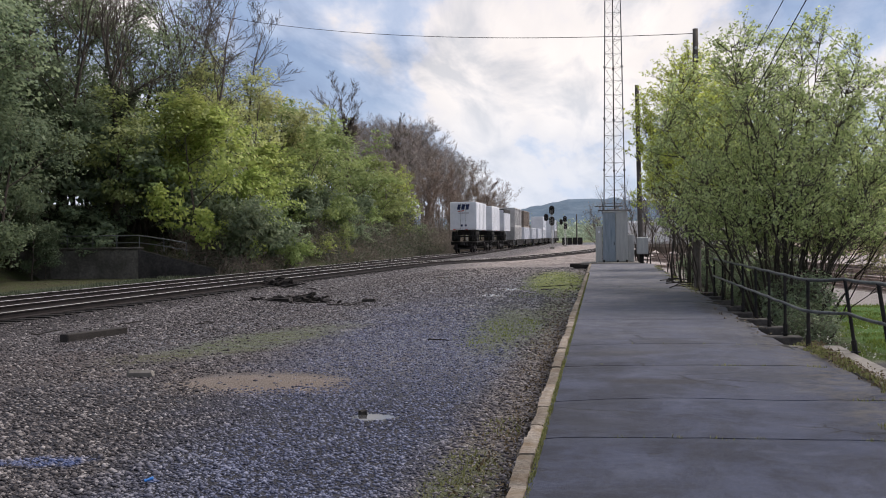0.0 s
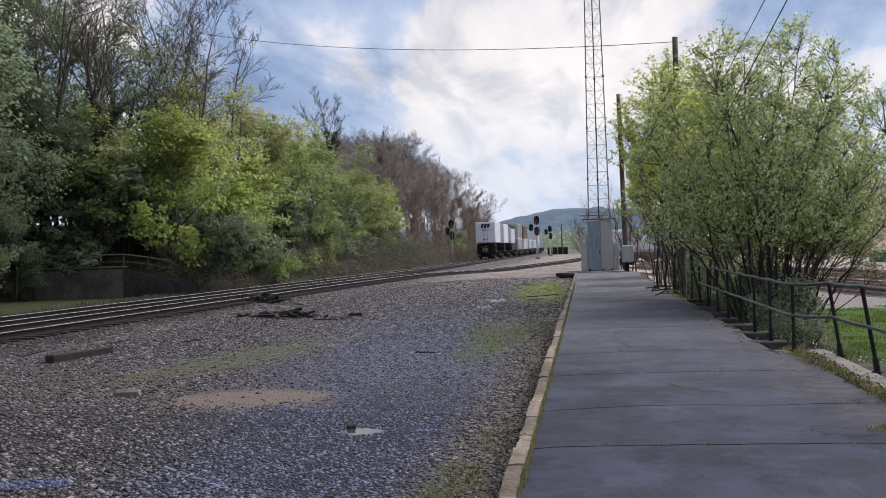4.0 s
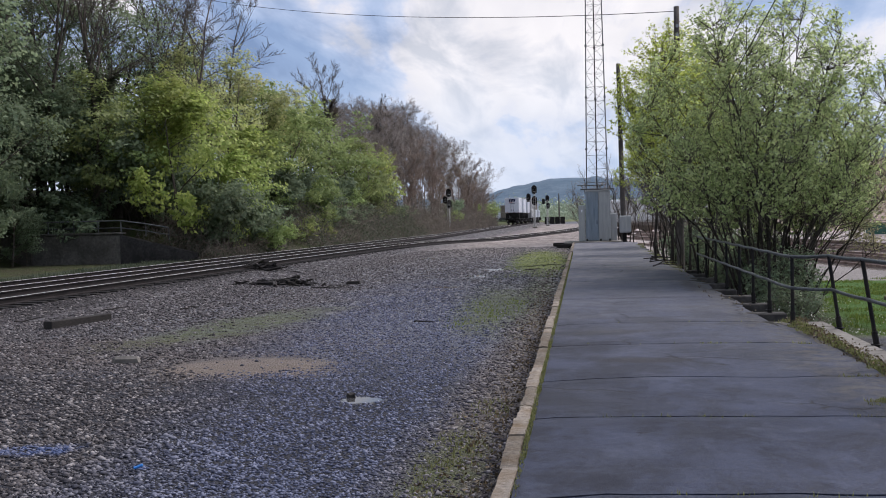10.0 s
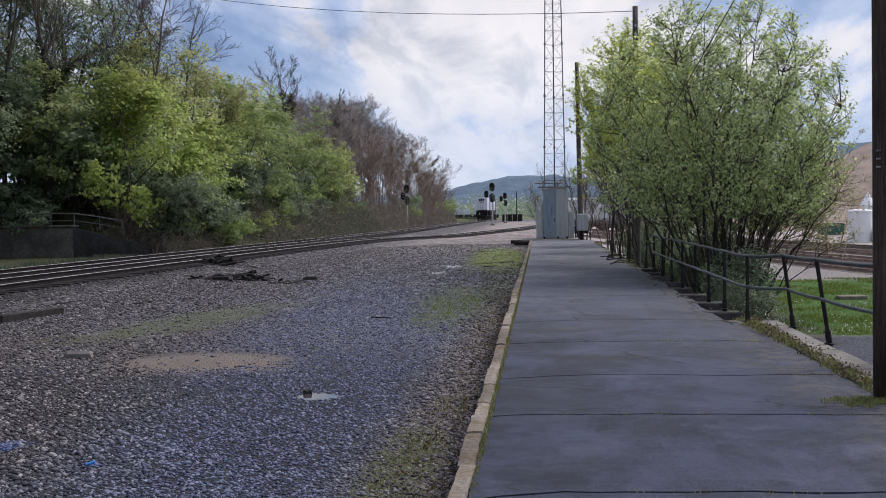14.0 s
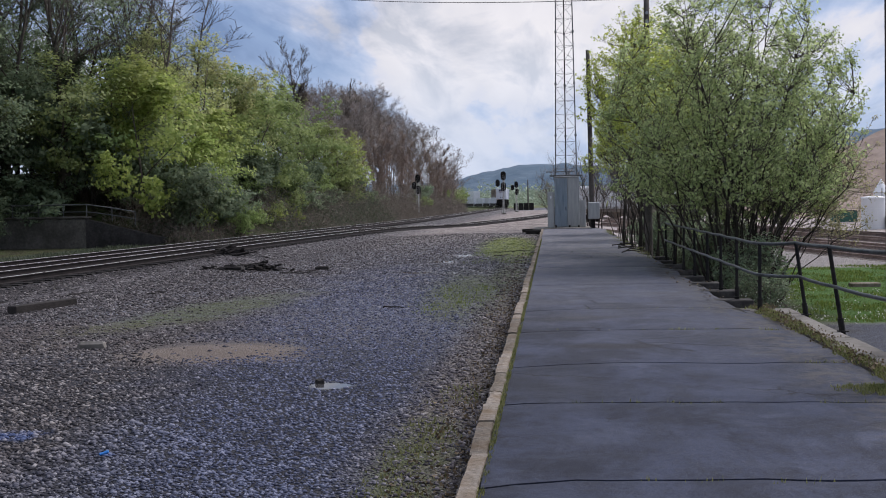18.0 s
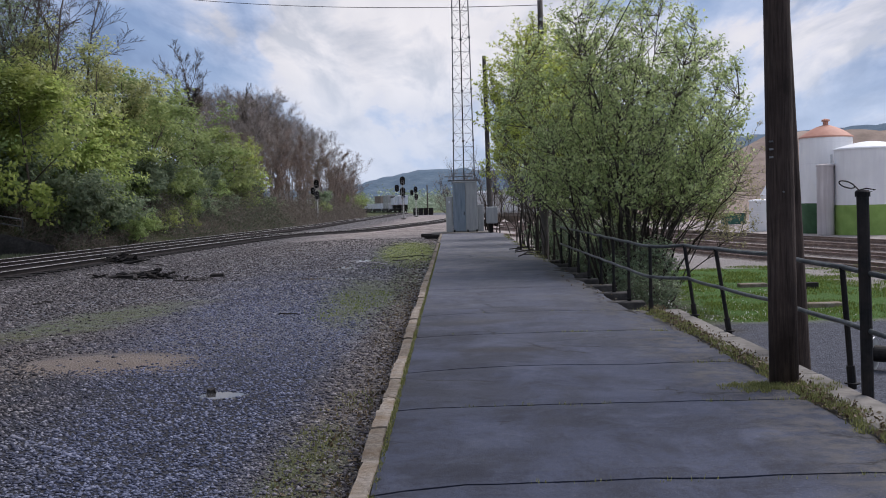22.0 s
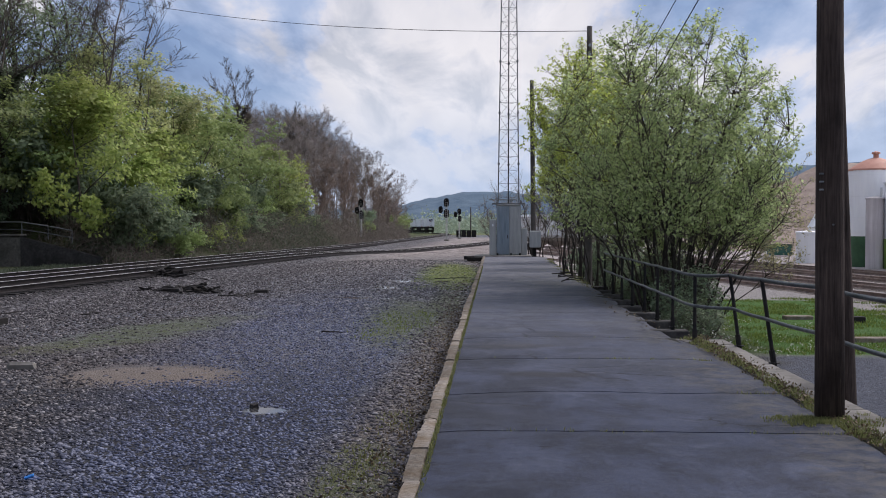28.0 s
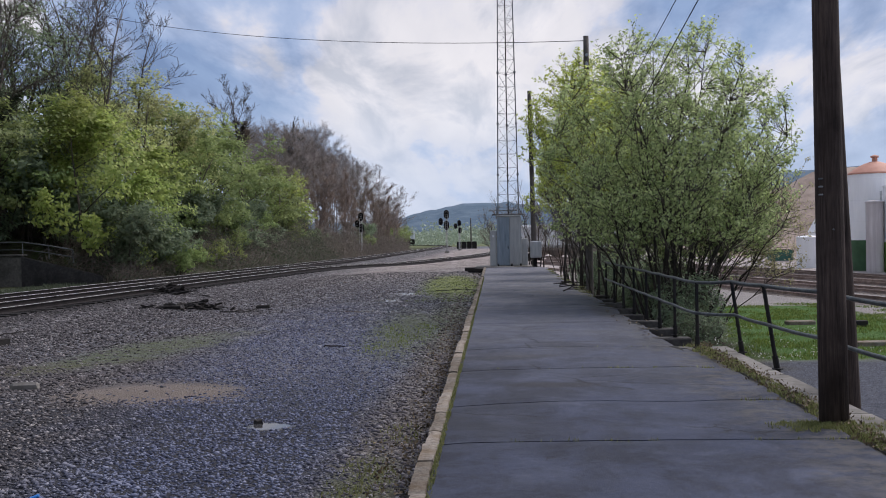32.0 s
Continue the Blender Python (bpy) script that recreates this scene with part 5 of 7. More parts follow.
def sprays_mesh(name, tips, per, radius, size, mats, rng, slim=0.6, outward=0.8):
    """Leaves in flat sprays round the twig ends; each leaf turns its face up and out of the crown."""
    c0 = np.array([tuple(t[0]) for t in tips])
    heart = c0.mean(0) * np.array([1, 1, 0.85])
    out = c0 - heart
    out /= np.linalg.norm(out, axis=1, keepdims=True) + 1e-6
    scale = rng.uniform(0.6, 1.25, (len(c0), 1))
    c = np.repeat(c0, per, 0)
    out, scale = np.repeat(out, per, 0), np.repeat(scale, per, 0)
    n = len(c)
    off = rng.normal(0, 1, (n, 3))
    off /= np.linalg.norm(off, axis=1, keepdims=True)
    c = c + off * radius * scale * rng.random((n, 1)) ** 0.5 * np.array([1, 1, 0.55])
    nrm = out * outward + np.array([0, 0, 0.6]) + off * 0.35 + rng.normal(0, 0.5, (n, 3))
    nrm /= np.linalg.norm(nrm, axis=1, keepdims=True)
    d = np.cross(nrm, rng.normal(0, 1, (n, 3)))
    d /= np.linalg.norm(d, axis=1, keepdims=True)
    e = np.cross(nrm, d)
    s = size * rng.uniform(0.6, 1.35, (n, 1))
    quad = np.stack([c - d * s, c + e * s * slim + nrm * s * 0.12, c + d * s, c - e * s * slim + nrm * s * 0.12], 1)
    return quads_mesh(name, quad, 4, mats)


def make_tree(name, label, seed, height, spread, leaf=None, per=0, radius=0.5, size=0.1, bark=BARK, stems=1, levels=2, forks=7, upright=0.5, start=0.3, lean=0.1, thick=0.02, last=0, floor=0.004, wave=0.16, slim=0.6):
    rnd = random.Random(seed)
    rng = np.random.default_rng(seed)
    limbs, tips = grow(rnd, (0, 0, 0), height, spread, stems, levels, forks, lean, upright, thick, start, last, floor, wave)
    t = thing(name, label, "shrub" if "shrub" in name or "bush" in name else "tree")
    part("trunk", wood_mesh("trunk", [q for q in limbs if q[2] < 1], bark), None, t)
    tagged(part("branching", wood_mesh("branching", [q for q in limbs if q[2] >= 1], bark), None, t), kind="stuff")
    if leaf:
        part("crown", sprays_mesh("crown", tips, per, radius, size, leaf, rng, slim), None, t)
    return t


def vine_tree(name, label, seed, height, leaf, thick, cover):
    """A bare tree whose trunk is wrapped in climbing vines."""
    t = make_tree(name, label, seed, height, height * 0.3, forks=8, levels=3, start=0.45, upright=0.75, thick=thick, last=2, floor=0.012, bark=DARK_BARK)
    rng = np.random.default_rng(seed)
    rnd = random.Random(seed)
    limbs, tips = grow(rnd, (0, 0, 0), height, height * 0.3, 1, 3, 8, 0.1, 0.75, thick, 0.45, 2, 0.012, 0.16)
    spots = []
    for pts, rad, level in limbs:
        if level < 2:
            for a, b in zip(pts, pts[1:]):
                for f in np.linspace(0, 1, 10):
                    p = a.lerp(b, f)
                    if p.z < height * cover * (1.0 if level == 0 else 0.85):
                        spots.append((p, None))
    part("vines", sprays_mesh("vines", spots, 26, 0.2 + height * thick * 1.1, 0.1, leaf, rng), None, t, "leafy climbing vines")
    return t


def clear_bend(x, y):
    """Keeps trees off the inner side of the bend."""
    return min(x, -0.09 * y - 1.5) if y > 215 else x


def plant(protos, spots, group):
    """Copies of a few grown trees at their places; the first ones are the grown trees themselves."""
    used = set()
    for i, (k, x, y, scale, turn) in enumerate(spots):
        t = protos[k]
        x = clear_bend(x, y)
        m = pose(x, y, ground_level(x, y) - 0.12, 0, 0, turn)
        if k in used:
            t = copy_thing(t, m)
        used.add(k)
        t.matrix_basis = m @ Matrix.Diagonal((scale, scale, scale, 1))
        tagged(t, group=group)


def build_woods():
    rnd = random.Random(21)

    def rows(heights, grown, kinds):
        """(x, y, height) to a plant() row with one of the grown kinds."""
        return [(kinds[i % len(kinds)], x, y, h / grown, rnd.uniform(0, 360)) for i, (x, y, h) in enumerate(heights)]

    bright = [make_tree("leafy_tree", "spring tree with bright yellow-green foliage on the wooded bank", 31 + i, 7.6, 4.0, LEAF_SPRING, 26, 0.72, 0.13, forks=8, start=0.05, upright=0.4, thick=0.014) for i in range(2)]
    green = [make_tree("leafy_tree", "leafy green spring tree on the wooded bank", 35 + i, 7.6, 4.2, LEAF_GREEN, 26, 0.75, 0.13, forks=8, start=0.03, upright=0.4, thick=0.014) for i in range(2)]
    sparse = [make_tree("young_leaf_tree", "slender tree with thin yellow-green young leaves", 38 + i, 10.5, 4.1, LEAF_YOUNG, 20, 0.7, 0.11, forks=9, start=0.2, upright=0.55, thick=0.012, bark=DARK_BARK, floor=0.012) for i in range(2)]
    dark = [make_tree("dark_leafy_tree", "tall dark green leafy tree on the shaded bank", 41 + i, 12.5, 5.0, LEAF_DARK, 36, 1.0, 0.115, forks=10, start=0.02, upright=0.4, thick=0.013) for i in range(2)]
    thin = [make_tree("dark_leafy_tree", "tall tree with thin dark olive leaves over grey branches", 45 + i, 14.0, 4.4, LEAF_DARK, 9, 0.7, 0.1, forks=9, start=0.25, upright=0.55, thick=0.012, bark=DARK_BARK, floor=0.012) for i in range(2)]
    bushes = [make_tree("bush", "low green bush at the foot of the bank", 51 + i, 3.0, 1.9, (LEAF_DARK, LEAF_GREEN, LEAF_SPRING)[i], 16, 0.4, 0.1, stems=5, forks=4, start=0.1, lean=0.25) for i in range(3)]
    bare = [make_tree("bare_tree", "tall leafless tree with fine grey-brown twigs on the bank", 61 + i, 12.6, 4.6, forks=8, levels=3, start=0.3, upright=0.62, thick=0.0085, last=3, floor=(0.009, 0.011, 0.009, 0.011)[i], bark=PALE_BARK, wave=0.18) for i in range(4)]
    gaunt = [make_tree("bare_tree", "tall leafless tree with dark crooked branches", 66 + i, 16.0, 4.6, forks=7, levels=3, start=0.4, upright=0.6, thick=0.009, last=1, floor=0.012, bark=DARK_BARK) for i in range(2)]
    budding = [make_tree("budding_tree", "bare tree with reddish brown buds along the cutting", 71 + i, 10.0, 2.4, LEAF_BROWN, 3, 0.4, 0.045, TWIG, forks=8, levels=3, start=0.12, upright=1.05, thick=0.009, floor=0.012, wave=0.12) for i in range(2)]

    spots = rows([(-31.0, 38, 14), (-34, 43, 16), (-33, 48, 16), (-36, 52, 17), (-33.5, 56, 15), (-38, 47, 19), (-33.5, 62, 12), (-38, 60, 18), (-36, 68, 15), (-30.5, 33, 15), (-42, 66, 18), (-41, 54, 20), (-31.8, 53, 10), (-33, 66, 10), (-35, 62.5, 6), (-32.5, 58, 5), (-31, 50, 5), (-31.5, 45, 5), (-30, 40, 4.5), (-38, 56, 8), (-40, 61, 7), (-43, 64, 8), (-37, 64.5, 6), (-40.5, 69, 7), (-36, 73, 7), (-35.5, 49, 6), (-39, 50, 7), (-46, 60, 9), (-33.5, 69, 6), (-37, 43, 7), (-48, 66, 11), (-50, 74, 12), (-46, 70, 9), (-44, 77, 10), (-52, 62, 12), (-49, 84, 12), (-43, 88, 10), (-54, 70, 13), (-47, 52, 11), (-44, 56, 10), (-51, 54, 13), (-50, 95, 11), (-55, 104, 12), (-60, 112, 13), (-47, 90, 9), (-58, 98, 12), (-44, 95, 9), (-52, 110, 11), (-64, 104, 13)], 13.0, (0, 1))
    plant(dark, spots, "trees on the wooded bank")
    spots = rows([(-30.5, 68, 14.5), (-33, 73, 15), (-31.5, 77, 15), (-35, 71, 16.5), (-37, 78, 16), (-30, 73, 12), (-29.5, 82, 13), (-33, 85, 14), (-36.5, 63, 16), (-34, 93, 12), (-29, 65, 10.5), (-40, 72, 18), (-44, 62, 20), (-39, 66, 17), (-45, 74, 19), (-42, 80, 18), (-38, 86, 15), (-41, 50, 19), (-47, 56, 21), (-37, 56, 16)], 14.0, (0, 1))
    plant(thin, spots, "trees on the wooded bank")
    spots = rows([(-24.6, 63.5, 8.8), (-27.0, 65.5, 8.6), (-23.0, 67.5, 6.4), (-25.5, 69, 8.6), (-22.2, 112, 6.6), (-21.8, 116, 5.6), (-22.6, 108, 6.0), (-22.2, 121, 4.6), (-24, 73, 7.6)], 8.0, (0, 1))
    plant(bright, spots, "trees on the wooded bank")
    spots = rows([(-26, 77, 11.6), (-24.6, 83, 11.2), (-28.5, 75, 11.6), (-27.5, 88, 11.2), (-26.5, 71.5, 10.2), (-25, 89, 9.8), (-29.5, 92, 10.5)], 11.0, (0, 1))
    plant(sparse, spots, "trees on the wooded bank")
    spots = rows([(-23.4, 79, 7.6), (-23.3, 85, 8.0), (-23.8, 91, 8.6), (-23.0, 96, 8.2), (-25.2, 100, 8.2), (-22.8, 103, 7.2), (-24.5, 107, 6.6), (-27.5, 84, 9.0), (-29, 96, 9.2), (-27.5, 103, 7.8), (-30, 80, 9), (-28.2, 69.5, 8), (-31.5, 72, 8.5), (-31, 88, 9), (-25, 114, 5.6), (-34, 80, 10), (-30, 63.5, 7.5), (-27, 112, 6.2), (-33, 100, 9)], 8.0, (0, 1))
    plant(green, spots, "trees on the wooded bank")
    spots = []
    for y in np.concatenate((np.arange(104, 150, 3.2), np.arange(150, 205, 4.5), np.arange(205, 300, 9.0))):
        for x in (-24.0, -29.5)[:1 if y < 118 else 2]:
            h = float(np.interp(y, [96, 105, 135, 195, 235, 262, 285, 300], [11.0, 12.5, 15.5, 16.0, 14.5, 12.5, 9.5, 6.5])) * rnd.uniform(0.74, 0.93)
            spots.append((rnd.randrange(4), x + rnd.uniform(-2.0, 2.0), y + rnd.uniform(-1.6, 1.6), h / 13.0, rnd.uniform(0, 360)))
    plant(bare, spots, "bare trees on the bank")
    spots = rows([(-27.5, 70, 18), (-30, 74, 19), (-28.5, 78, 19.5), (-31, 80, 19), (-33.5, 74, 20), (-27.8, 83, 17), (-35, 68, 19), (-38, 74, 20), (-38, 63, 19), (-32, 88, 17), (-34, 64, 17), (-40, 68, 21), (-42, 58, 21), (-39, 52, 20)], 16.0, (0, 1))
    plant(gaunt, spots, "bare trees on the bank")
    spots = []
    for y in np.concatenate((np.arange(112, 200, 3.4), np.arange(200, 318, 5.5))):
        h = float(np.interp(y, [110, 125, 240, 300, 318], [6.0, 9.0, 9.5, 7.0, 5.0])) * rnd.uniform(0.75, 1.15)
        spots.append((rnd.randrange(2), -21.8 + rnd.uniform(-1.4, 0.7), y + rnd.uniform(-1.6, 1.6), h / 10.0, rnd.uniform(0, 360)))
    plant(budding, spots, "bare trees on the bank")
    spots = []
    for y in np.arange(65, 112, 2.7):
        spots.append((rnd.choice((0, 0, 1)), -22.4 + rnd.uniform(-0.8, 0.5), y + rnd.uniform(-1.2, 1.2), rnd.uniform(0.7, 1.25), rnd.uniform(0, 360)))
    for y in np.arange(70, 124, 3.3):
        spots.append((rnd.choice((0, 1)), -20.9 + rnd.uniform(-0.5, 0.4), y + rnd.uniform(-1.5, 1.5), rnd.uniform(0.35, 0.7), rnd.uniform(0, 360)))
    for k, x, y, s in ((1, -29.5, 64, 1.5), (0, -26.0, 64, 1.1), (0, -31.5, 65, 1.7), (0, -27, 67, 1.4), (0, -34, 63.5, 1.7), (0, -36.5, 62, 1.8), (0, -39, 63.5, 2.0), (0, -30.5, 66.5, 1.6), (0, -28, 65, 1.5), (0, -33, 67, 1.9), (0, -25.2, 66.5, 1.2), (0, -36, 66.5, 2.0), (0, -31.5, 62.6, 1.2), (0, -28.5, 68, 1.6), (0, -34.5, 58.5, 1.5), (0, -37, 58, 1.8), (0, -32.8, 60.0, 0.9), (0, -41, 66, 2.2), (0, -30.5, 70, 1.8), (0, -27.2, 72, 1.6), (2, -22.5, 117, 1.2), (1, -19.6, 163, 0.65), (0, -20.3, 170, 1.0), (1, -20, 250, 1.3), (1, -21, 262, 1.5), (1, -22.5, 275, 1.6), (1, -23.5, 290, 1.7), (1, -25.5, 305, 1.7), (1, -27, 318, 1.6), (1, -21.5, 240, 1.3), (1, -29, 330, 1.5), (2, -20.2, 77, 0.42), (2, -19.8, 81.5, 0.36)):
        spots.append((k, x, y, s, rnd.uniform(0, 360)))
    plant(bushes, spots, "bushes along the bank")
    ivy = vine_tree("ivy_tree", "old tree with a thick trunk wrapped in dark ivy", 77, 14.0, LEAF_BRUSH, 0.022, 0.75)
    plant([ivy], [(0, -29.6, 63.2, 1.0, 40)], "trees on the wooded bank")
    snag = vine_tree("vine_tree", "leafless tree hung with grey-brown vines", 78, 14.5, THICKET, 0.013, 0.95)
    plant([snag], [(0, -24.0, 100.5, 0.95, 120), (0, -25.5, 133, 0.9, 260)], "bare trees on the bank")


build_woods()


def build_undergrowth():
    """Brush that covers the foot of the bank, as one mass of clumps."""
    rng = np.random.default_rng(12)
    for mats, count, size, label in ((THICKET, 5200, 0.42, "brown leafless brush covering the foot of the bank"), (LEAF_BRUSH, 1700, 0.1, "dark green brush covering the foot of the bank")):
        tips = []
        for i in range(count):
            y = 62 + 255 * rng.random() ** 1.3
            if mats is LEAF_BRUSH:
                y = 62 + 58 * rng.random()
            start = MAIN(y) - (4.3 if y > 75 else 6.2)
            x = start - rng.random() ** 1.4 * 5
            if y > 200 and x > -0.083 * y:
                continue
            h = rng.random() * min(1.8 if y < 104 else 3.4, 0.35 + (start - x) * 0.9)
            tips.append((np.array([x, y, ground_level(x, y) + h]), None))
        me = leaves_mesh("undergrowth", tips, 14, size, 0.45, mats, rng, 0.035 if mats is THICKET else 0.48, 0.6 if mats is THICKET else 0.0)
        tagged(new("undergrowth", me), label, "brush", kind="stuff")


build_undergrowth()


def fan_shrub(label, seed, rx, height, leaf, stems=24, side=12, per=9, size=0.044, bare=0.3, clear=0.0, twigs=8, fill=0):
    """A shrub whose many ascending stems fan out from one foot and fill a dome with twigs and leaves."""
    rnd = random.Random(seed)
    rng = np.random.default_rng(seed)
    limbs, tips = [], []
    zc = height * 0.54

    def depth(p):
        """1 on the uneven dome's skin, less inside."""
        az = math.atan2(p.y, p.x)
        k = 1.0 + 0.07 * noise.noise((math.cos(az) * 1.6, math.sin(az) * 1.6, p.z * 0.7 + seed))
        return math.sqrt((p.x ** 2 + p.y ** 2) / (rx * k) ** 2 + ((p.z - zc) / ((height - zc if p.z > zc else zc * 0.95) * k)) ** 2)

    def held(a, p):
        """The twig from a to p, cut short where it would leave the dome."""
        for f in (1.0, 0.75, 0.5, 0.3):
            q = a.lerp(p, f)
            if depth(q) < 1.03:
                break
        return q

    for k in range(stems):
        az = k * 2.39996 + rnd.uniform(-0.3, 0.3)
        u = math.sqrt((k + 0.5) / stems)
        tilt = u * 1.75
        full = rnd.uniform(0.72, 1.0) if k % 3 == 0 else rnd.uniform(0.9, 1.0)
        e = Vector((rx * math.sin(tilt) * math.cos(az), rx * math.sin(tilt) * math.sin(az), zc + (height - zc) * math.cos(tilt))) * full
        foot = Vector((math.cos(az), math.sin(az), 0)) * rnd.uniform(0.05, 0.55)
        ctrl = Vector((e.x * 0.38, e.y * 0.38, e.z * 0.6))
        pts = []
        for i in range(8):
            t = i / 7
            pts.append(foot * (1 - t) ** 2 + ctrl * (2 * t * (1 - t)) + e * t * t + Vector((rnd.gauss(0, 0.06), rnd.gauss(0, 0.06), 0)) * min(1, i))
        r0 = rnd.choice((0.016, 0.022, 0.036))
        limbs.append((pts, [r0 * (1 - 0.85 * i / 7) + 0.005 for i in range(8)], 0))
        for j in range(side):
            t = bare + (1 - bare) * ((j + rnd.random()) / side) ** 0.8
            i = min(6, int(t * 7))
            p = pts[i].lerp(pts[i + 1], t * 7 - i)
            tang = (pts[i + 1] - pts[i]).normalized()
            out = Vector((rnd.gauss(0, 1), rnd.gauss(0, 1), rnd.gauss(0.2, 0.4))).normalized()
            d = (tang * 0.9 + out * 0.85).normalized()
            n = rnd.uniform(0.7, 1.4) * rx / 2.6 * (1.25 - 0.45 * t)
            q = held(p, p + d * n * 0.5)
            r = held(q, q + (d + Vector((0, 0, 0.35))).normalized() * n * 0.5)
            limbs.append(([p, q, r], [0.013, 0.009, 0.005], 1))
            for m in range(twigs):
                f = 0.15 + 0.85 * (m + rnd.random()) / twigs
                a = p.lerp(q, f * 2) if f < 0.5 else q.lerp(r, f * 2 - 1)
                w = (d * 0.7 + Vector((rnd.gauss(0, 0.6), rnd.gauss(0, 0.6), rnd.gauss(0.35, 0.4)))).normalized()
                b = held(a, a + w * rnd.uniform(0.2, 0.5)) + w * rnd.uniform(0.02, 0.18) * (1 if rnd.random() < 0.4 else 0.3)
                limbs.append(([a, b], [0.004, 0.003], 3))
                if b.z > clear + rnd.gauss(0, 0.35) or rnd.random() < 0.06:
                    tips += [(b, w), (a.lerp(b, 0.45), w), (a.lerp(b, 0.7), w)]
    nodes = [(q, w) for pts, rad, level in limbs if level == 0 for q, w in zip(pts[2:], pts[3:] + pts[-1:])]
    at = np.array([tuple(q) for q, w in nodes])
    for k in range(fill):
        while True:
            p = Vector((rnd.uniform(-rx, rx), rnd.uniform(-rx, rx), rnd.uniform(clear, height)))
            if 0.5 < depth(p) < 1.06:
                break
        dv = np.array(tuple(p)) - at
        far = np.linalg.norm(dv, axis=1) + np.where(dv[:, 2] < 0.15, 3.0, 0.0)
        a = nodes[int(far.argmin())][0]
        mid = a.lerp(p, 0.5) + Vector((rnd.gauss(0, 0.06), rnd.gauss(0, 0.06), -0.06))
        limbs.append(([a, mid, p], [0.009, 0.006, 0.003], 1))
        d = (p - a).normalized()
        for m in range(5):
            b = mid.lerp(p, (m + rnd.random()) / 5)
            w = (d * 0.8 + Vector((rnd.gauss(0, 0.6), rnd.gauss(0, 0.6), rnd.gauss(0.35, 0.4)))).normalized()
            c = b + w * rnd.uniform(0.12, 0.34)
            limbs.append(([b, c], [0.004, 0.003], 3))
            tips += [(c, w), (b.lerp(c, 0.5), w)]
        tips.append((p, d))
    t = thing("shrub", label, "shrub", group="shrubs beside the platform")
    for q in limbs:
        if q[2] == 0:
            part("stem", wood_mesh("stem", [q], STEM_BARK), None, t)
    tagged(part("branching", wood_mesh("branching", [q for q in limbs if q[2] > 0], SHRUB_BARK), None, t), kind="stuff")
    part("crown", sprays_mesh("crown", tips, per, 0.14, size, leaf, rng, 0.52, 0.5), None, t)
    return t


def build_near_shrubs():
    wide = fan_shrub("large many-stemmed shrub with young green leaves behind the railing", 84, 2.95, 8.1, LEAF_SHRUB, stems=32, side=9, per=3, size=0.049, bare=0.36, clear=2.9, twigs=6, fill=640)
    tall = fan_shrub("tall shrub with fresh yellow-green leaves beside the platform", 85, 1.85, 7.8, LEAF_FRESH, stems=11, side=12, per=3, size=0.05, bare=0.46, clear=4.4, twigs=6, fill=280)
    thin = fan_shrub("thin shrub with few leaves behind the platform", 86, 1.7, 5.6, LEAF_BROWN, stems=12, per=1, size=0.03, bare=0.3, twigs=5)
    loose = fan_shrub("loose open shrub with sparse brownish young leaves", 88, 1.5, 5.8, LEAF_BUD, stems=7, side=9, per=3, size=0.036, bare=0.5, clear=2.6, twigs=5, fill=80)
    low = fan_shrub("low grey-green shrub behind the railing", 87, 0.62, 1.5, LEAF_DARK, stems=9, side=6, per=4, size=0.03, bare=0.15)
    for proto, spots in ((low, [(3.75, 19.6, 0.6, 70), (4.5, 25.6, 1.4, 250), (4.2, 23.2, 1.0, 110), (4.6, 30.5, 1.5, 20), (4.3, 33.5, 1.3, 200), (5.2, 35.5, 1.7, 300), (4.4, 38.5, 1.5, 80), (4.8, 42.5, 1.8, 160), (4.2, 47.0, 1.6, 10)]),
                         (loose, [(5.3, 29.4, 1.0, 40)]),
                         (wide, [(4.35, 27.6, 1.03, 20), (5.4, 30.8, 0.86, 140)]),
                         (tall, [(3.4, 33.6, 1.06, 0), (2.9, 38.0, 1.08, 120), (3.8, 44.5, 1.12, 200), (3.3, 51.5, 1.0, 310)]),
                         (thin, [(2.3, 67.8, 1.05, 30), (0.2, 69.5, 0.95, 100), (4.6, 54.5, 1.2, 60)])):
        for i, (x, y, s, turn) in enumerate(spots):
            m = pose(x, y, ground_level(x, y) - 0.05, 0, 26 if proto is loose else 0, 0 if proto is loose else turn)
            t = copy_thing(proto, m) if i else proto
            t.matrix_basis = m @ Matrix.Diagonal((s, s, s, 1))


build_near_shrubs()


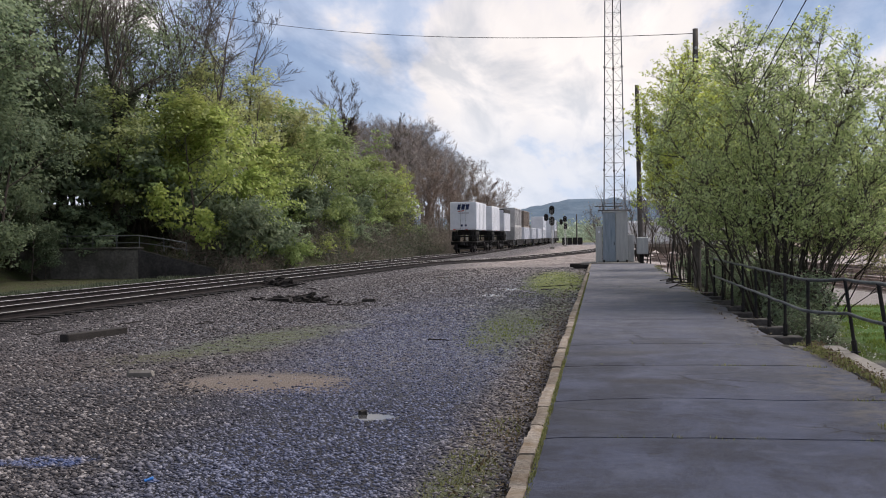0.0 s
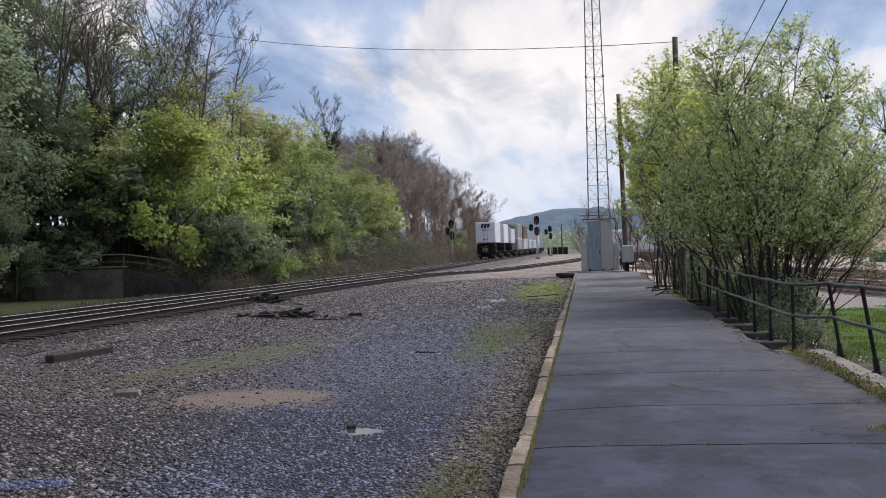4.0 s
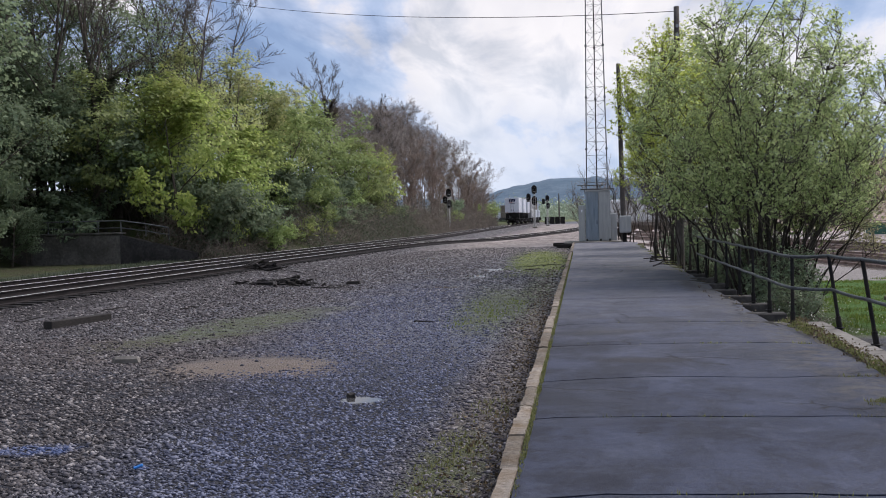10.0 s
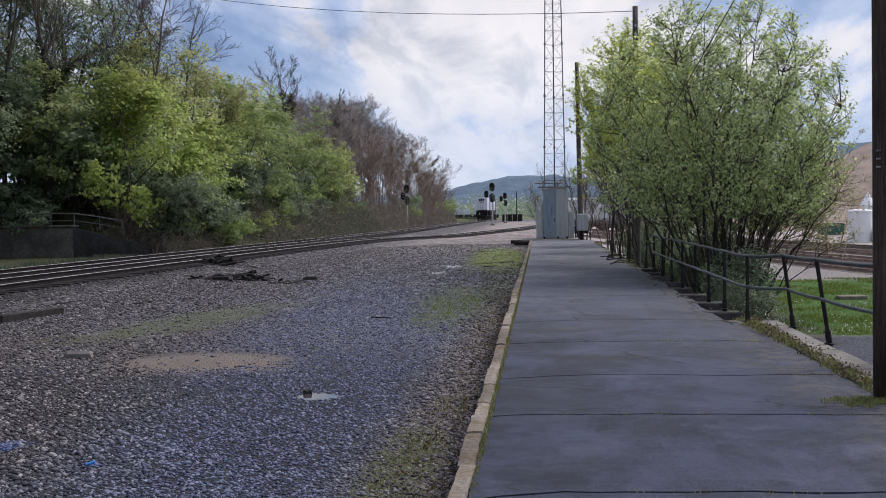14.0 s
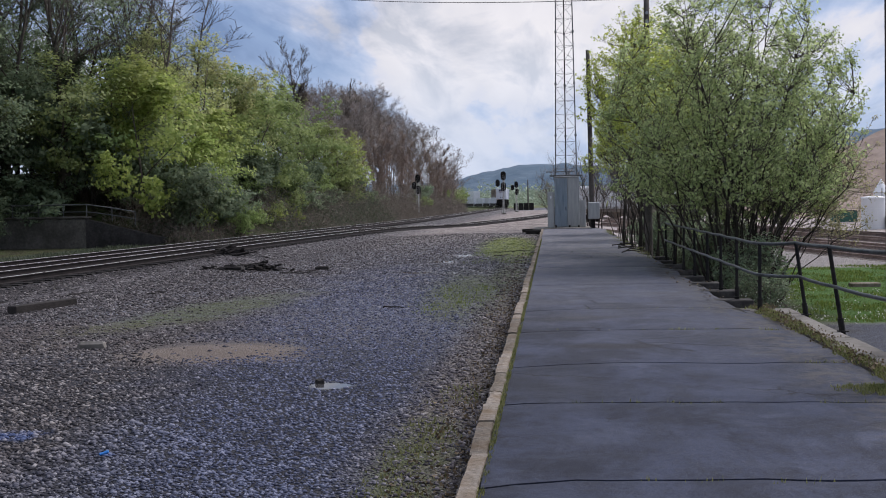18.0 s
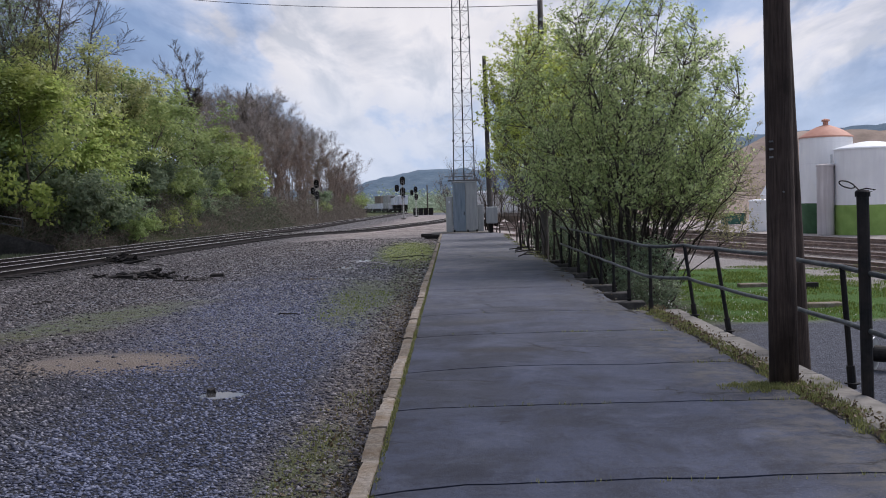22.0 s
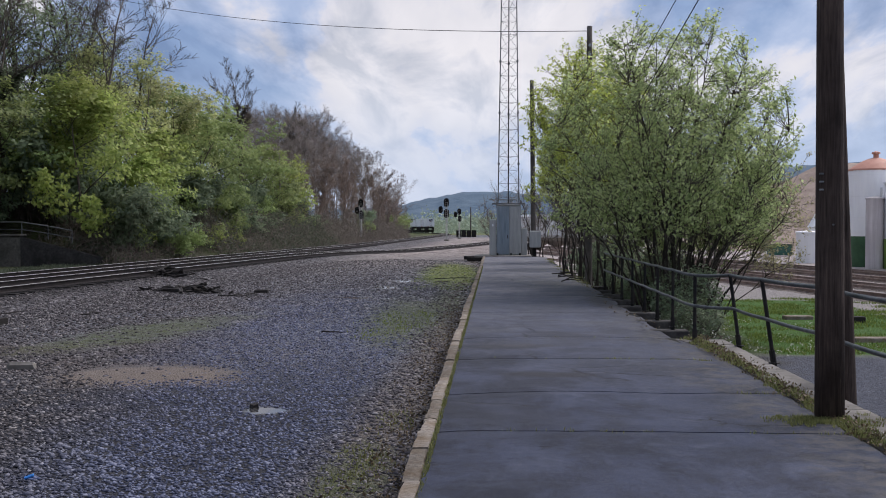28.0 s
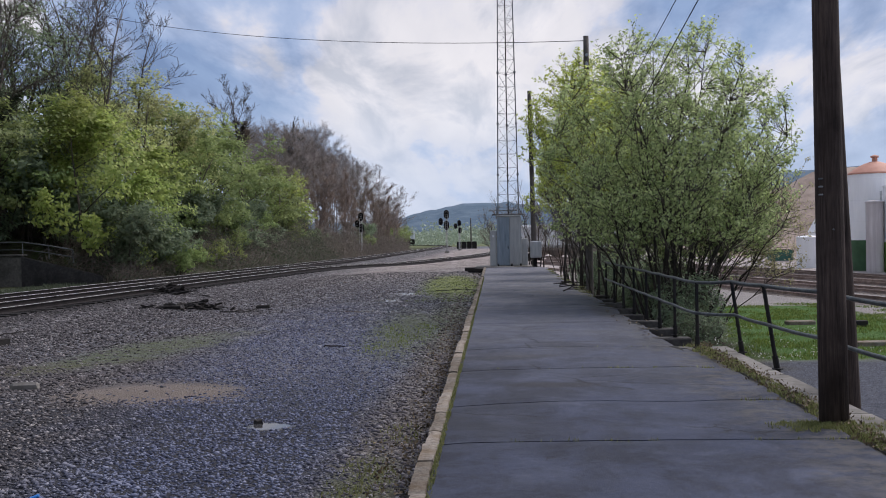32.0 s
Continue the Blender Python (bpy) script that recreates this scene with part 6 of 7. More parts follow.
# ---------------------------------------------------------------- distance
def build_hills():
    def ridge(name, az0, az1, dist, heights, label):
        s = Shape()
        n = 90
        vs = []
        for i in range(n + 1):
            u = i / n
            az = radians(az0 + (az1 - az0) * u)
            top = float(np.interp(u, [h[0] for h in heights], [h[1] for h in heights])) + 3.0 * noise.noise((u * 40, dist, 0)) + 1.6 * noise.noise((u * 130, dist, 5))
            for k, (back, frac) in enumerate(((0, 0.0), (60, 0.25), (130, 0.6), (200, 0.9), (240, 1.0), (420, 0.7), (700, 0.0))):
                d = dist + back * dist / 1200
                vs.append((d * math.sin(az), d * math.cos(az), -3 + top * frac))
        m = 7
        fs = [(i * m + k, i * m + k + 1, (i + 1) * m + k + 1, (i + 1) * m + k) for i in range(n) for k in range(m - 1)]
        solid(name, s.add(vs, fs), HILL_HAZED, label, "hill", kind="structure", smooth=True)

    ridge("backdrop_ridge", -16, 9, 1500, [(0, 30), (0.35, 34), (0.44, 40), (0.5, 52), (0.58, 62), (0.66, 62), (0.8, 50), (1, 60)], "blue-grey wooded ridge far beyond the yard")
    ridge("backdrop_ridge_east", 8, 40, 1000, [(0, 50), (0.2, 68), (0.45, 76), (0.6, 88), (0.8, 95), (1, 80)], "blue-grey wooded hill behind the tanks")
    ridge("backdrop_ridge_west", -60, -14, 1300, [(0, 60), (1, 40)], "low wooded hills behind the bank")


build_hills()


def build_far_woods():
    """Strips of far trees along the valley, as one mass of leaf clumps."""
    rng = np.random.default_rng(9)
    tips = []
    for i in range(5200):
        az = radians(rng.uniform(-9, 12))
        d = rng.uniform(430, 760)
        tips.append((np.array([d * math.sin(az), d * math.cos(az), -2.5 + abs(rng.normal(0, 1)) ** 0.7 * (5.0 if az > radians(-4) else 4.0)]), None))
    me = leaves_mesh("far_woods", tips, 8, 0.7, 1.4, LEAF_FAR, rng)
    tagged(new("far_woods", me), "pale green spring woods across the valley", "woods", kind="stuff")


# spring green paled towards grey: valley haze put into the leaf colour
LEAF_FAR = leaf_mat("hazed_spring_leaves", (0.27, 0.338, 0.257), (0.365, 0.425, 0.317), 0.3)
build_far_woods()

# ---------------------------------------------------------------- cabin, tower, poles
def build_cabin():
    cab = thing("equipment_cabin", "tall narrow grey sheet-steel equipment cabin at the platform's end", "cabin")
    part("floor_slab", Shape().box(-1.3, 2.3, 61.7, 65.0, -0.25, 0.03, 0.02), CONCRETE, cab)
    x0, x1, y0, y1, z1 = -0.02, 1.36, 63.0, 64.6, 2.92
    part("wall", Shape().box(x0, x1, y0, y1, 0.03, z1, 0.02), CABIN, cab)
    s = Shape().box(x0 - 0.02, 0.68, y0 - 0.06, y0 - 0.004, 0.08, z1 - 0.06, 0.012)
    for k in range(5):
        s.box(x0 + 0.06 + k * 0.135, x0 + 0.1 + k * 0.135, y0 - 0.075, y0 - 0.06, 0.14, z1 - 0.12)
    d = part("door", s, BLUE_SHEET, cab, "blue-grey sheet-steel door")
    part("door_handle", Shape().box(0.58, 0.62, y0 - 0.11, y0 - 0.075, 1.0, 1.2, 0.01), BLACK_PAINT, d)
    s = Shape().box(0.7, x1 + 0.02, y0 - 0.05, y0 - 0.004, 0.08, z1 - 0.06, 0.012)
    for k in range(4):
        s.box(0.76 + k * 0.15, 0.79 + k * 0.15, y0 - 0.062, y0 - 0.05, 0.14, z1 - 0.12)
    part("front_panel", s, CABIN, cab)
    part("roof", Shape().box(x0 - 0.025, x1 + 0.025, y0 - 0.07, y1 + 0.02, z1 + 0.002, z1 + 0.04, 0.012), CABIN, cab)
    part("side_box", Shape().box(-0.45, -0.06, 63.05, 63.6, 0.03, 2.1, 0.02), CABIN, cab, "narrow grey side box")
    part("hasp", Shape().box(-0.3, -0.22, 63.0, 63.05, 1.7, 1.84, 0.01), WHITE_PAINT, cab)
    part("back_box", Shape().box(1.4, 1.75, 63.4, 64.1, 0.03, 1.6, 0.02), CABIN, cab)
    for x in (0.02, 0.8, 1.32):
        part("anchor", Shape().box(x - 0.05, x + 0.05, 62.84, 62.94, 0.03, 0.16, 0.01), BLACK_PAINT, cab)
    box = thing("meter_box", "grey steel meter box on a short wooden post", "box")
    part("post", Shape().box(1.98, 2.2, 61.05, 61.25, -0.3, 0.55, 0.015), TIMBER, box)
    b = part("case", Shape().box(1.82, 2.42, 60.75, 61.04, 0.52, 1.46, 0.03), CABIN, box)
    part("lid", Shape().box(1.8, 2.44, 60.72, 60.749, 0.56, 1.43, 0.012), CABIN, b)
    t = thing("timber_stack", "dark old timbers lying at the platform's end", "timber")
    part("timber", Shape().box(-1.9, -0.9, 61.8, 62.1, -0.2, 0.0, 0.02), TIMBER, t)
    part("timber", Shape().box(-1.7, -0.7, 61.3, 61.55, -0.26, -0.06, 0.02, 0, pose(0, 0, 0)), TIMBER, t)


build_cabin()


def build_tower():
    tower = thing("lattice_tower", "tall slender steel lattice radio mast behind the cabin", "tower")
    cx, cy, top = 0.68, 66.4, 26.0

    def leg(k, z):
        r = 0.78 - 0.016 * z
        a = radians((210, 330, 90)[k])
        return Vector((cx + r * math.cos(a), cy + r * math.sin(a), z))

    for k in range(3):
        part("leg", Shape().rod(leg(k, -0.35), leg(k, top), 0.038, 0.03, 8), GALV_DARK, tower)
    zs = np.arange(0.2, top, 0.82)
    for k in range(3):
        j = (k + 1) % 3
        for i, z in enumerate(zs[:-1]):
            part("girt", Shape().rod(leg(k, z), leg(j, z), 0.011, n=4), GALV_DARK, tower)
            a, b = (k, j) if i % 2 else (j, k)
            part("brace", Shape().rod(leg(a, z), leg(b, zs[i + 1]), 0.011, n=4), GALV_DARK, tower)
    part("cable_run", Shape().rod((cx, cy + 0.2, 0), (cx, cy + 0.1, top), 0.03, n=6), BLACK_PAINT, tower)
    part("ice_bridge", Shape().box(cx - 1.0, cx + 0.95, cy - 2.2, cy - 0.6, 3.02, 3.08, 0.01).rod((cx - 1.2, cy - 0.9, 3.3), (cx + 0.5, cy - 0.9, 3.3), 0.03, n=6), GALV_DARK, tower)
    for z in (5.5, 8.6, 11.7):
        for k in range(3):
            s = Shape().box(leg(k, z).x - 0.07, leg(k, z).x + 0.07, leg(k, z).y - 0.07, leg(k, z).y + 0.07, z - 0.06, z + 0.06, 0.01)
            part("splice_plate", s, GALV_DARK, tower)
    part("footing", Shape().box(cx - 1.2, cx + 1.2, cy - 1.1, cy + 1.3, -0.5, -0.1, 0.03), CONCRETE, tower)


build_tower()


def utility_pole(x, y, z0, top, r, label, lean=(0, 0), cap=False):
    p = thing("utility_pole", label, "pole", group="utility poles")
    n = 9
    pts = [(x + lean[0] * i / n, y + lean[1] * i / n, z0 + (top - z0) * i / n) for i in range(n + 1)]
    part("shaft", Shape().tube(pts, [r * (1.05 - 0.32 * i / n) for i in range(n + 1)], 16), GREY_WOOD if y > 20 else POLE_WOOD, p, smooth=True)
    part("bolt", Shape().rod((x + lean[0] * 0.9 - r, y - 0.02, top - 0.5), (x + lean[0] * 0.9 + r, y - 0.02, top - 0.5), 0.012, n=6), GALV_DARK, p)
    return p


far_pole = utility_pole(3.05, 36.4, -1.4, 8.35, 0.12, "weathered wooden utility pole among the shrubs")
for z in (7.4, 7.7):
    part("insulator", Shape().rod((3.05, 36.29, z), (3.05, 36.18, z), 0.05, n=8), GALV, far_pole)
utility_pole(2.1, 62.4, -0.3, 10.05, 0.15, "wooden utility pole beside the meter box", (-0.15, 0))
near_pole = utility_pole(2.97, 9.82, -0.05, 9.5, 0.124, "thick dark brown wooden pole rising through the platform edge", (-0.07, 0))
for z in (2.02, 2.09, 2.16):
    part("tag", Shape().box(2.835, 2.87, 9.71, 9.735, z, z + 0.016, 0.003), GALV_DARK, near_pole)
part("tag", Shape().rod((2.95, 9.70, 1.72), (2.95, 9.685, 1.72), 0.008, n=10), GALV_DARK, near_pole)
utility_pole(3.9, 12.1, LOW - 0.1, 9.0, 0.1, "second wooden pole standing close behind the first", (-0.45, 0))


def wire(name, a, b, sag, r, label):
    a, b = Vector(a), Vector(b)
    pts = [a.lerp(b, i / 24) - Vector((0, 0, sag * 4 * (i / 24) * (1 - i / 24))) for i in range(25)]
    solid(name, Shape().tube(pts, r, 5), BLACK_PAINT, label, "cable", smooth=True)


wire("overhead_cable", (3.0, 36.4, 8.2), (-22.5, 60.5, 14.7), 0.6, 0.012, "black overhead cable strung across the tracks from a wooden pole")
wire("overhead_cable", (3.05, 36.4, 3.0), (2.93, 9.82, 5.75), 0.05, 0.009, "thin black cable strung between two wooden poles")
wire("overhead_cable", (3.05, 36.4, 4.2), (2.93, 9.82, 6.15), 0.05, 0.008, "thin black cable strung between two wooden poles")

bollard = thing("pipe_post", "black flaking pipe post with a loop of wire on top", "post")
part("pipe", Shape().rod((3.47, 9.15, -0.06), (3.44, 9.15, 1.69), 0.051, n=14), BLACK_PAINT, bollard, smooth=False)
part("cap", Shape().lathe([(0.0, 0.02), (0.05, 0.015), (0.062, 0.0), (0.062, -0.04)], 14, 0, (3.44, 9.15, 1.7)), BLACK_PAINT, bollard)
loop = [(3.44 - 0.13 + 0.065 * math.cos(a), 9.15, 1.765 + 0.026 * math.sin(a) - 0.3 * (0.065 * math.cos(a))) for a in np.linspace(0.4, 6.6, 16)]
part("wire_loop", Shape().tube(loop + [(3.41, 9.15, 1.715), (3.47, 9.15, 1.73), (3.55, 9.15, 1.715), (3.49, 9.15, 1.695)], 0.006, 5), BLACK_PAINT, bollard)


# ---------------------------------------------------------------- signals
def signal(x, y, z0, top, heads, label, bracket=None):
    sg = thing("railway_signal", label, "signal", group="railway signals")
    part("mast", Shape().rod((x, y, z0), (x, y, top - 0.6), 0.09, 0.075, 10), MAST, sg)
    part("footing", Shape().box(x - 0.4, x + 0.4, y - 0.4, y + 0.4, z0 - 0.5, z0 + 0.15, 0.03), CONCRETE, sg)
    lad = Shape()
    for dx in (-0.2, 0.2):
        lad.rod((x + dx, y - 0.55, z0), (x + dx, y - 0.3, top - 1.0), 0.025, n=5)
    for i in range(int((top - 1 - z0) / 0.35)):
        z = z0 + 0.3 + i * 0.35
        lad.rod((x - 0.2, y - 0.52 + 0.22 * i * 0.35 / (top - z0), z), (x + 0.2, y - 0.52 + 0.22 * i * 0.35 / (top - z0), z), 0.015, n=4)
    part("ladder", lad, MAST, sg)
    for hx, hz, size in heads:
        s = Shape()
        n = 20
        ring = []
        for i in range(n):
            a = 2 * math.pi * i / n
            sx, sz = math.cos(a) * 0.46 * size, math.sin(a) * 0.46 * size + (0.32 * size if math.sin(a) >= 0 else -0.32 * size)
            ring.append((sx, sz))
        vs = [(x + hx + a, y - 0.32, hz + b) for a, b in ring] + [(x + hx + a, y - 0.26, hz + b) for a, b in ring]
        fs = [tuple(range(n))[::-1], tuple(range(n, 2 * n))] + [(i, (i + 1) % n, n + (i + 1) % n, n + i) for i in range(n)]
        hd = part("signal_head", s.add(vs, fs), BLACK_PAINT, sg, "black oval signal head")
        part("head_case", Shape().box(x + hx - 0.16, x + hx + 0.16, y - 0.26, y - 0.02, hz - 0.5 * size, hz + 0.5 * size, 0.03), MAST, hd)
        for k in (-1, 0, 1):
            vs = Shape()
            for i in range(9):
                a = math.pi * (-0.1 + 1.2 * i / 8)
                vs.v += [(x + hx + 0.13 * size * math.cos(a), y - 0.321, hz + k * 0.34 * size + 0.13 * size * math.sin(a)), (x + hx + 0.13 * size * math.cos(a), y - 0.55, hz + k * 0.34 * size + 0.13 * size * math.sin(a))]
            vs.f = [(2 * i, 2 * i + 2, 2 * i + 3, 2 * i + 1) for i in range(8)]
            vs.m = [0] * 8
            part("hood", vs, MAST, hd)
        if abs(hx) > 0.3:
            part("bracket", Shape().rod((x, y, hz), (x + hx, y - 0.05, hz), 0.05, n=6), MAST, sg)
    return sg


signal(-18.9, 150, -0.55, 5.7, [(0.0, 4.85, 0.75), (0.05, 3.3, 0.75), (-0.5, 3.9, 0.65)], "railway signal mast with black oval heads beside the bank")
signal(-8.9, 190, -0.75, 6.9, [(0.0, 5.85, 1.0), (0.0, 3.95, 1.0), (-1.0, 4.6, 0.8)], "tall railway signal mast with black oval heads")
signal(-8.05, 230, -0.85, 5.4, [(0.0, 4.8, 0.85), (0.1, 3.3, 0.85), (-0.8, 4.2, 0.75)], "railway signal mast with black oval heads farther down the line")
utility_pole(-6.1, 250, -0.6, 6.2, 0.17, "thin wooden pole beside the far tracks")
hut = thing("relay_case", "row of low dark relay cases beside the far tracks", "cabinet")
for k in range(4):
    part("case", Shape().box(-9.2 + k * 1.15, -8.15 + k * 1.15, 244, 245, -0.75, 0.85, 0.04), BLACK_PAINT, hut)


# ---------------------------------------------------------------- low side: yard, tanks, stockpile
def build_yard():
    def line_at(k):
        # the yard tracks run slantwise behind the shrubs
        x0 = 14.6 + k * 4.3
        return lambda y: x0 - (y - 51.4) * 0.2

    for k in range(4):
        f = line_at(k)
        y0, y1 = 36.0, 51.4 + (14.6 + k * 4.3 - 5.5) / 0.2
        tr = thing("yard_track", "rusty yard track on pale stony ground", "railway track", group="yard tracks", kind="structure")
        for off in (-0.754, 0.754):
            part("rail", sweep_rail(f, off, y0, y1, lambda y: LOW + 0.19, 8.0), [YARD_RAIL, YARD_RAIL], tr)
        far = Shape()
        y = y0
        while y < y1:
            far.box(-1.3, 1.3, -0.115, 0.115, -0.06, 0.02, 0, 0, pose(f(y), y, LOW, 0, 0, 11.3))
            y += 0.62
        tagged(part("yard_sleepers", far, YARD_TIE, tr), "", "", "", "stuff")


build_yard()


def storage_tank(x, y, r, h, dome, band, lower, upper, label, top=None):
    t = thing("storage_tank", label, "tank", m=pose(x, y, LOW - 0.05), group="storage tanks")
    part("lower_shell", Shape().lathe([(r, -0.2), (r, band)], 48), lower, t, smooth=True)
    part("upper_shell", Shape().lathe([(r, band), (r, h)], 48), upper, t, smooth=True)
    prof = [(r + 0.05, h - 0.06), (r + 0.05, h + 0.04)] + [(r * q, h + 0.05 + dome * (1 - q ** 1.7)) for q in (0.97, 0.9, 0.8, 0.65, 0.5, 0.35, 0.2, 0.1)] + [(0.02, h + 0.05 + dome)]
    part("roof", Shape().lathe(prof, 48), top or upper, t, smooth=True)
    for z in np.arange(band + 1.4, h - 0.3, 1.6):
        part("seam", Shape().lathe([(r + 0.004, z - 0.02), (r + 0.012, z), (r + 0.004, z + 0.02)], 48), upper, t)
    if dome > 0.6:
        part("vent", Shape().rod((0, 0, h + dome), (0, 0, h + dome + 0.35), 0.2, n=12).lathe([(0.32, 0), (0.3, 0.12), (0.05, 0.2)], 12, 0, (0, 0, h + dome + 0.33)), top or upper, t)
    s = Shape()
    a = radians(35)
    for da in (-0.06, 0.06):
        s.rod(((r + 0.15) * math.cos(a + da), (r + 0.15) * math.sin(a + da), 0.2), ((r + 0.15) * math.cos(a + da), (r + 0.15) * math.sin(a + da), h + 0.8), 0.025, n=5)
    for z in np.arange(0.4, h + 0.5, 0.45):
        s.rod(((r + 0.15) * math.cos(a - 0.06), (r + 0.15) * math.sin(a - 0.06), z), ((r + 0.15) * math.cos(a + 0.06), (r + 0.15) * math.sin(a + 0.06), z), 0.02, n=4)
    part("ladder", s, GALV, t)
    return t


storage_tank(28.6, 83.7, 1.95, 7.35, 0.9, 2.35, TANK_GREEN, TANK_WHITE, "tall white tank with a dark green base and faded red dome", TANK_RED)
storage_tank(30.1, 78.7, 2.5, 6.2, 0.5, 2.2, TANK_LIME, TANK_WHITE, "white tank with a light green base")
storage_tank(27.0, 79.2, 0.6, 5.1, 0.08, 0.3, TANK_GREY, TANK_GREY, "narrow upright weathered grey tank between two larger ones")
storage_tank(25.75, 91.5, 0.93, 2.6, 0.1, 0.3, TANK_WHITE, TANK_WHITE, "small white upright tank beside the yard")
silo = thing("hopper_cone", "white cone-topped bin standing behind a small tank", "bin", m=pose(27.15, 94.2, LOW))
part("shell", Shape().lathe([(0.6, -0.1), (0.6, 2.95)], 24), TANK_WHITE, silo, smooth=True)
part("cone", Shape().lathe([(0.68, 2.95), (0.02, 4.1)], 24), TANK_WHITE, silo, smooth=True)
drum = thing("fuel_drum", "dark horizontal drum tank on two saddles", "tank", m=pose(27.25, 90.9, LOW))
part("shell", Shape().rod((-0.5, 0, 0.72), (0.5, 0, 0.72), 0.52, n=24), UNDER_BLACK, drum)
for x in (-0.35, 0.35):
    part("saddle", Shape().box(x - 0.08, x + 0.08, -0.4, 0.4, -0.02, 0.35, 0.01), CONCRETE, drum)
skip = thing("waste_skip", "dark green steel waste skip with a raised rim", "skip", m=pose(28.7, 112, LOW))
part("body", Shape().box(-1.1, 1.1, -0.8, 0.8, 0.1, 1.1, 0.04), DUMP_GREEN, skip)
part("rim", Shape().box(-1.15, 1.15, -0.85, 0.85, 1.1, 1.2, 0.02), DUMP_GREEN, skip)
part("lid", Shape().box(-1.1, 1.1, -0.75, 0.75, 1.2, 1.25, 0.02), BLACK_PAINT, skip)


def build_stockpile():
    """A long brown stockpile with a straight ridge and slumping flanks."""
    s = Shape()
    n, m = 40, 24
    vs = []
    for i in range(n + 1):
        for j in range(m + 1):
            u, v = i / n, j / m
            x = 24.0 + 56 * u
            y = 138 + 40 * v
            ramp = min(1.0, u / 0.4) ** 0.8 * min(1.0, (1 - u) / 0.1)
            z = 12.2 * ramp * (1 - abs(2 * v - 1)) ** 0.9
            z += 0.5 * noise.noise((x * 0.25, y * 0.25, 0)) * ramp
            vs.append((x, y, LOW - 0.1 + max(z, -0.3)))
    fs = [(i * (m + 1) + j, (i + 1) * (m + 1) + j, (i + 1) * (m + 1) + j + 1, i * (m + 1) + j + 1) for i in range(n) for j in range(m)]
    solid("stockpile", s.add(vs, fs), SOIL, "large brown earth stockpile rising behind the yard", "stockpile", smooth=True)


build_stockpile()


def hopper_car(m):
    car = thing("covered_hopper_car", "white covered hopper car with ribbed sides standing in the yard", "railway car", m=m)
    part("body", Shape().box(-1.5, 1.5, -7.5, 7.5, 1.5, 4.1, 0.25), TANK_WHITE, car)
    for k in range(9):
        y = -6.6 + k * 1.65
        part("side_rib", Shape().box(-1.56, -1.5, y - 0.05, y + 0.05, 1.6, 3.85, 0.01), GREY_PAINT, car)
    part("sill", Shape().box(-1.3, 1.3, -8.4, 8.4, 1.15, 1.5, 0.03), RUST_PAINT, car)
    for y in (-4.5, -1.5, 1.5, 4.5):
        s = Shape()
        s.add([(-1.2, y - 1.2, 1.2), (1.2, y - 1.2, 1.2), (1.2, y + 1.2, 1.2), (-1.2, y + 1.2, 1.2), (-0.3, y - 0.3, 0.45), (0.3, y - 0.3, 0.45), (0.3, y + 0.3, 0.45), (-0.3, y + 0.3, 0.45)],
              [(0, 1, 5, 4), (1, 2, 6, 5), (2, 3, 7, 6), (3, 0, 4, 7), (4, 5, 6, 7)])
        part("chute", s, RUST_PAINT, car)
    for y in (-6.3, 6.3):
        bogie(car, y)
    return car


hopper_car(pose(7.6, 121.5, LOW + 0.25, 0, 0, 19.8 + 18))


# ---------------------------------------------------------------- by the lawn: car, timbers, kerb
reel = thing("cable_reel", "small steel cable reel standing on the low road", "reel", m=pose(7.2, 18.3, LOW + 0.275, 0, 0, -38))
for x in (-0.16, 0.16):
    part("flange", Shape().lathe([(0.06, -0.012), (0.24, -0.014), (0.275, -0.02), (0.28, 0.0), (0.275, 0.02), (0.24, 0.014), (0.06, 0.012), (0.06, -0.012)], 28), GALV, reel, m=pose(x, 0, 0, 0, 90, 0))
part("drum", Shape().rod((-0.15, 0, 0), (0.15, 0, 0), 0.14, n=20), UNDER_BLACK, reel)
part("axle_bar", Shape().rod((-0.34, 0, 0), (0.3, 0, 0), 0.02, n=8), UNDER_BLACK, reel)
for x, y, n, turn in ((9.75, 35.7, 0.9, 94), (9.75, 28.8, 0.95, 92)):
    solid("kerb_block", Shape().box(-0.2, 0.2, -n / 2, n / 2, -0.02, 0.12, 0.02), CURB, "pale concrete kerb block at the lawn's edge", "kerb", m=pose(x, y, LOW, 0, 0, turn))
solid("landscape_timber", Shape().box(-0.12, 0.12, -0.7, 0.7, -0.02, 0.2, 0.02), TIMBER, "dark landscape timber lying on the lawn", "timber", m=pose(10.8, 34.5, LOW, 0, 0, 94))


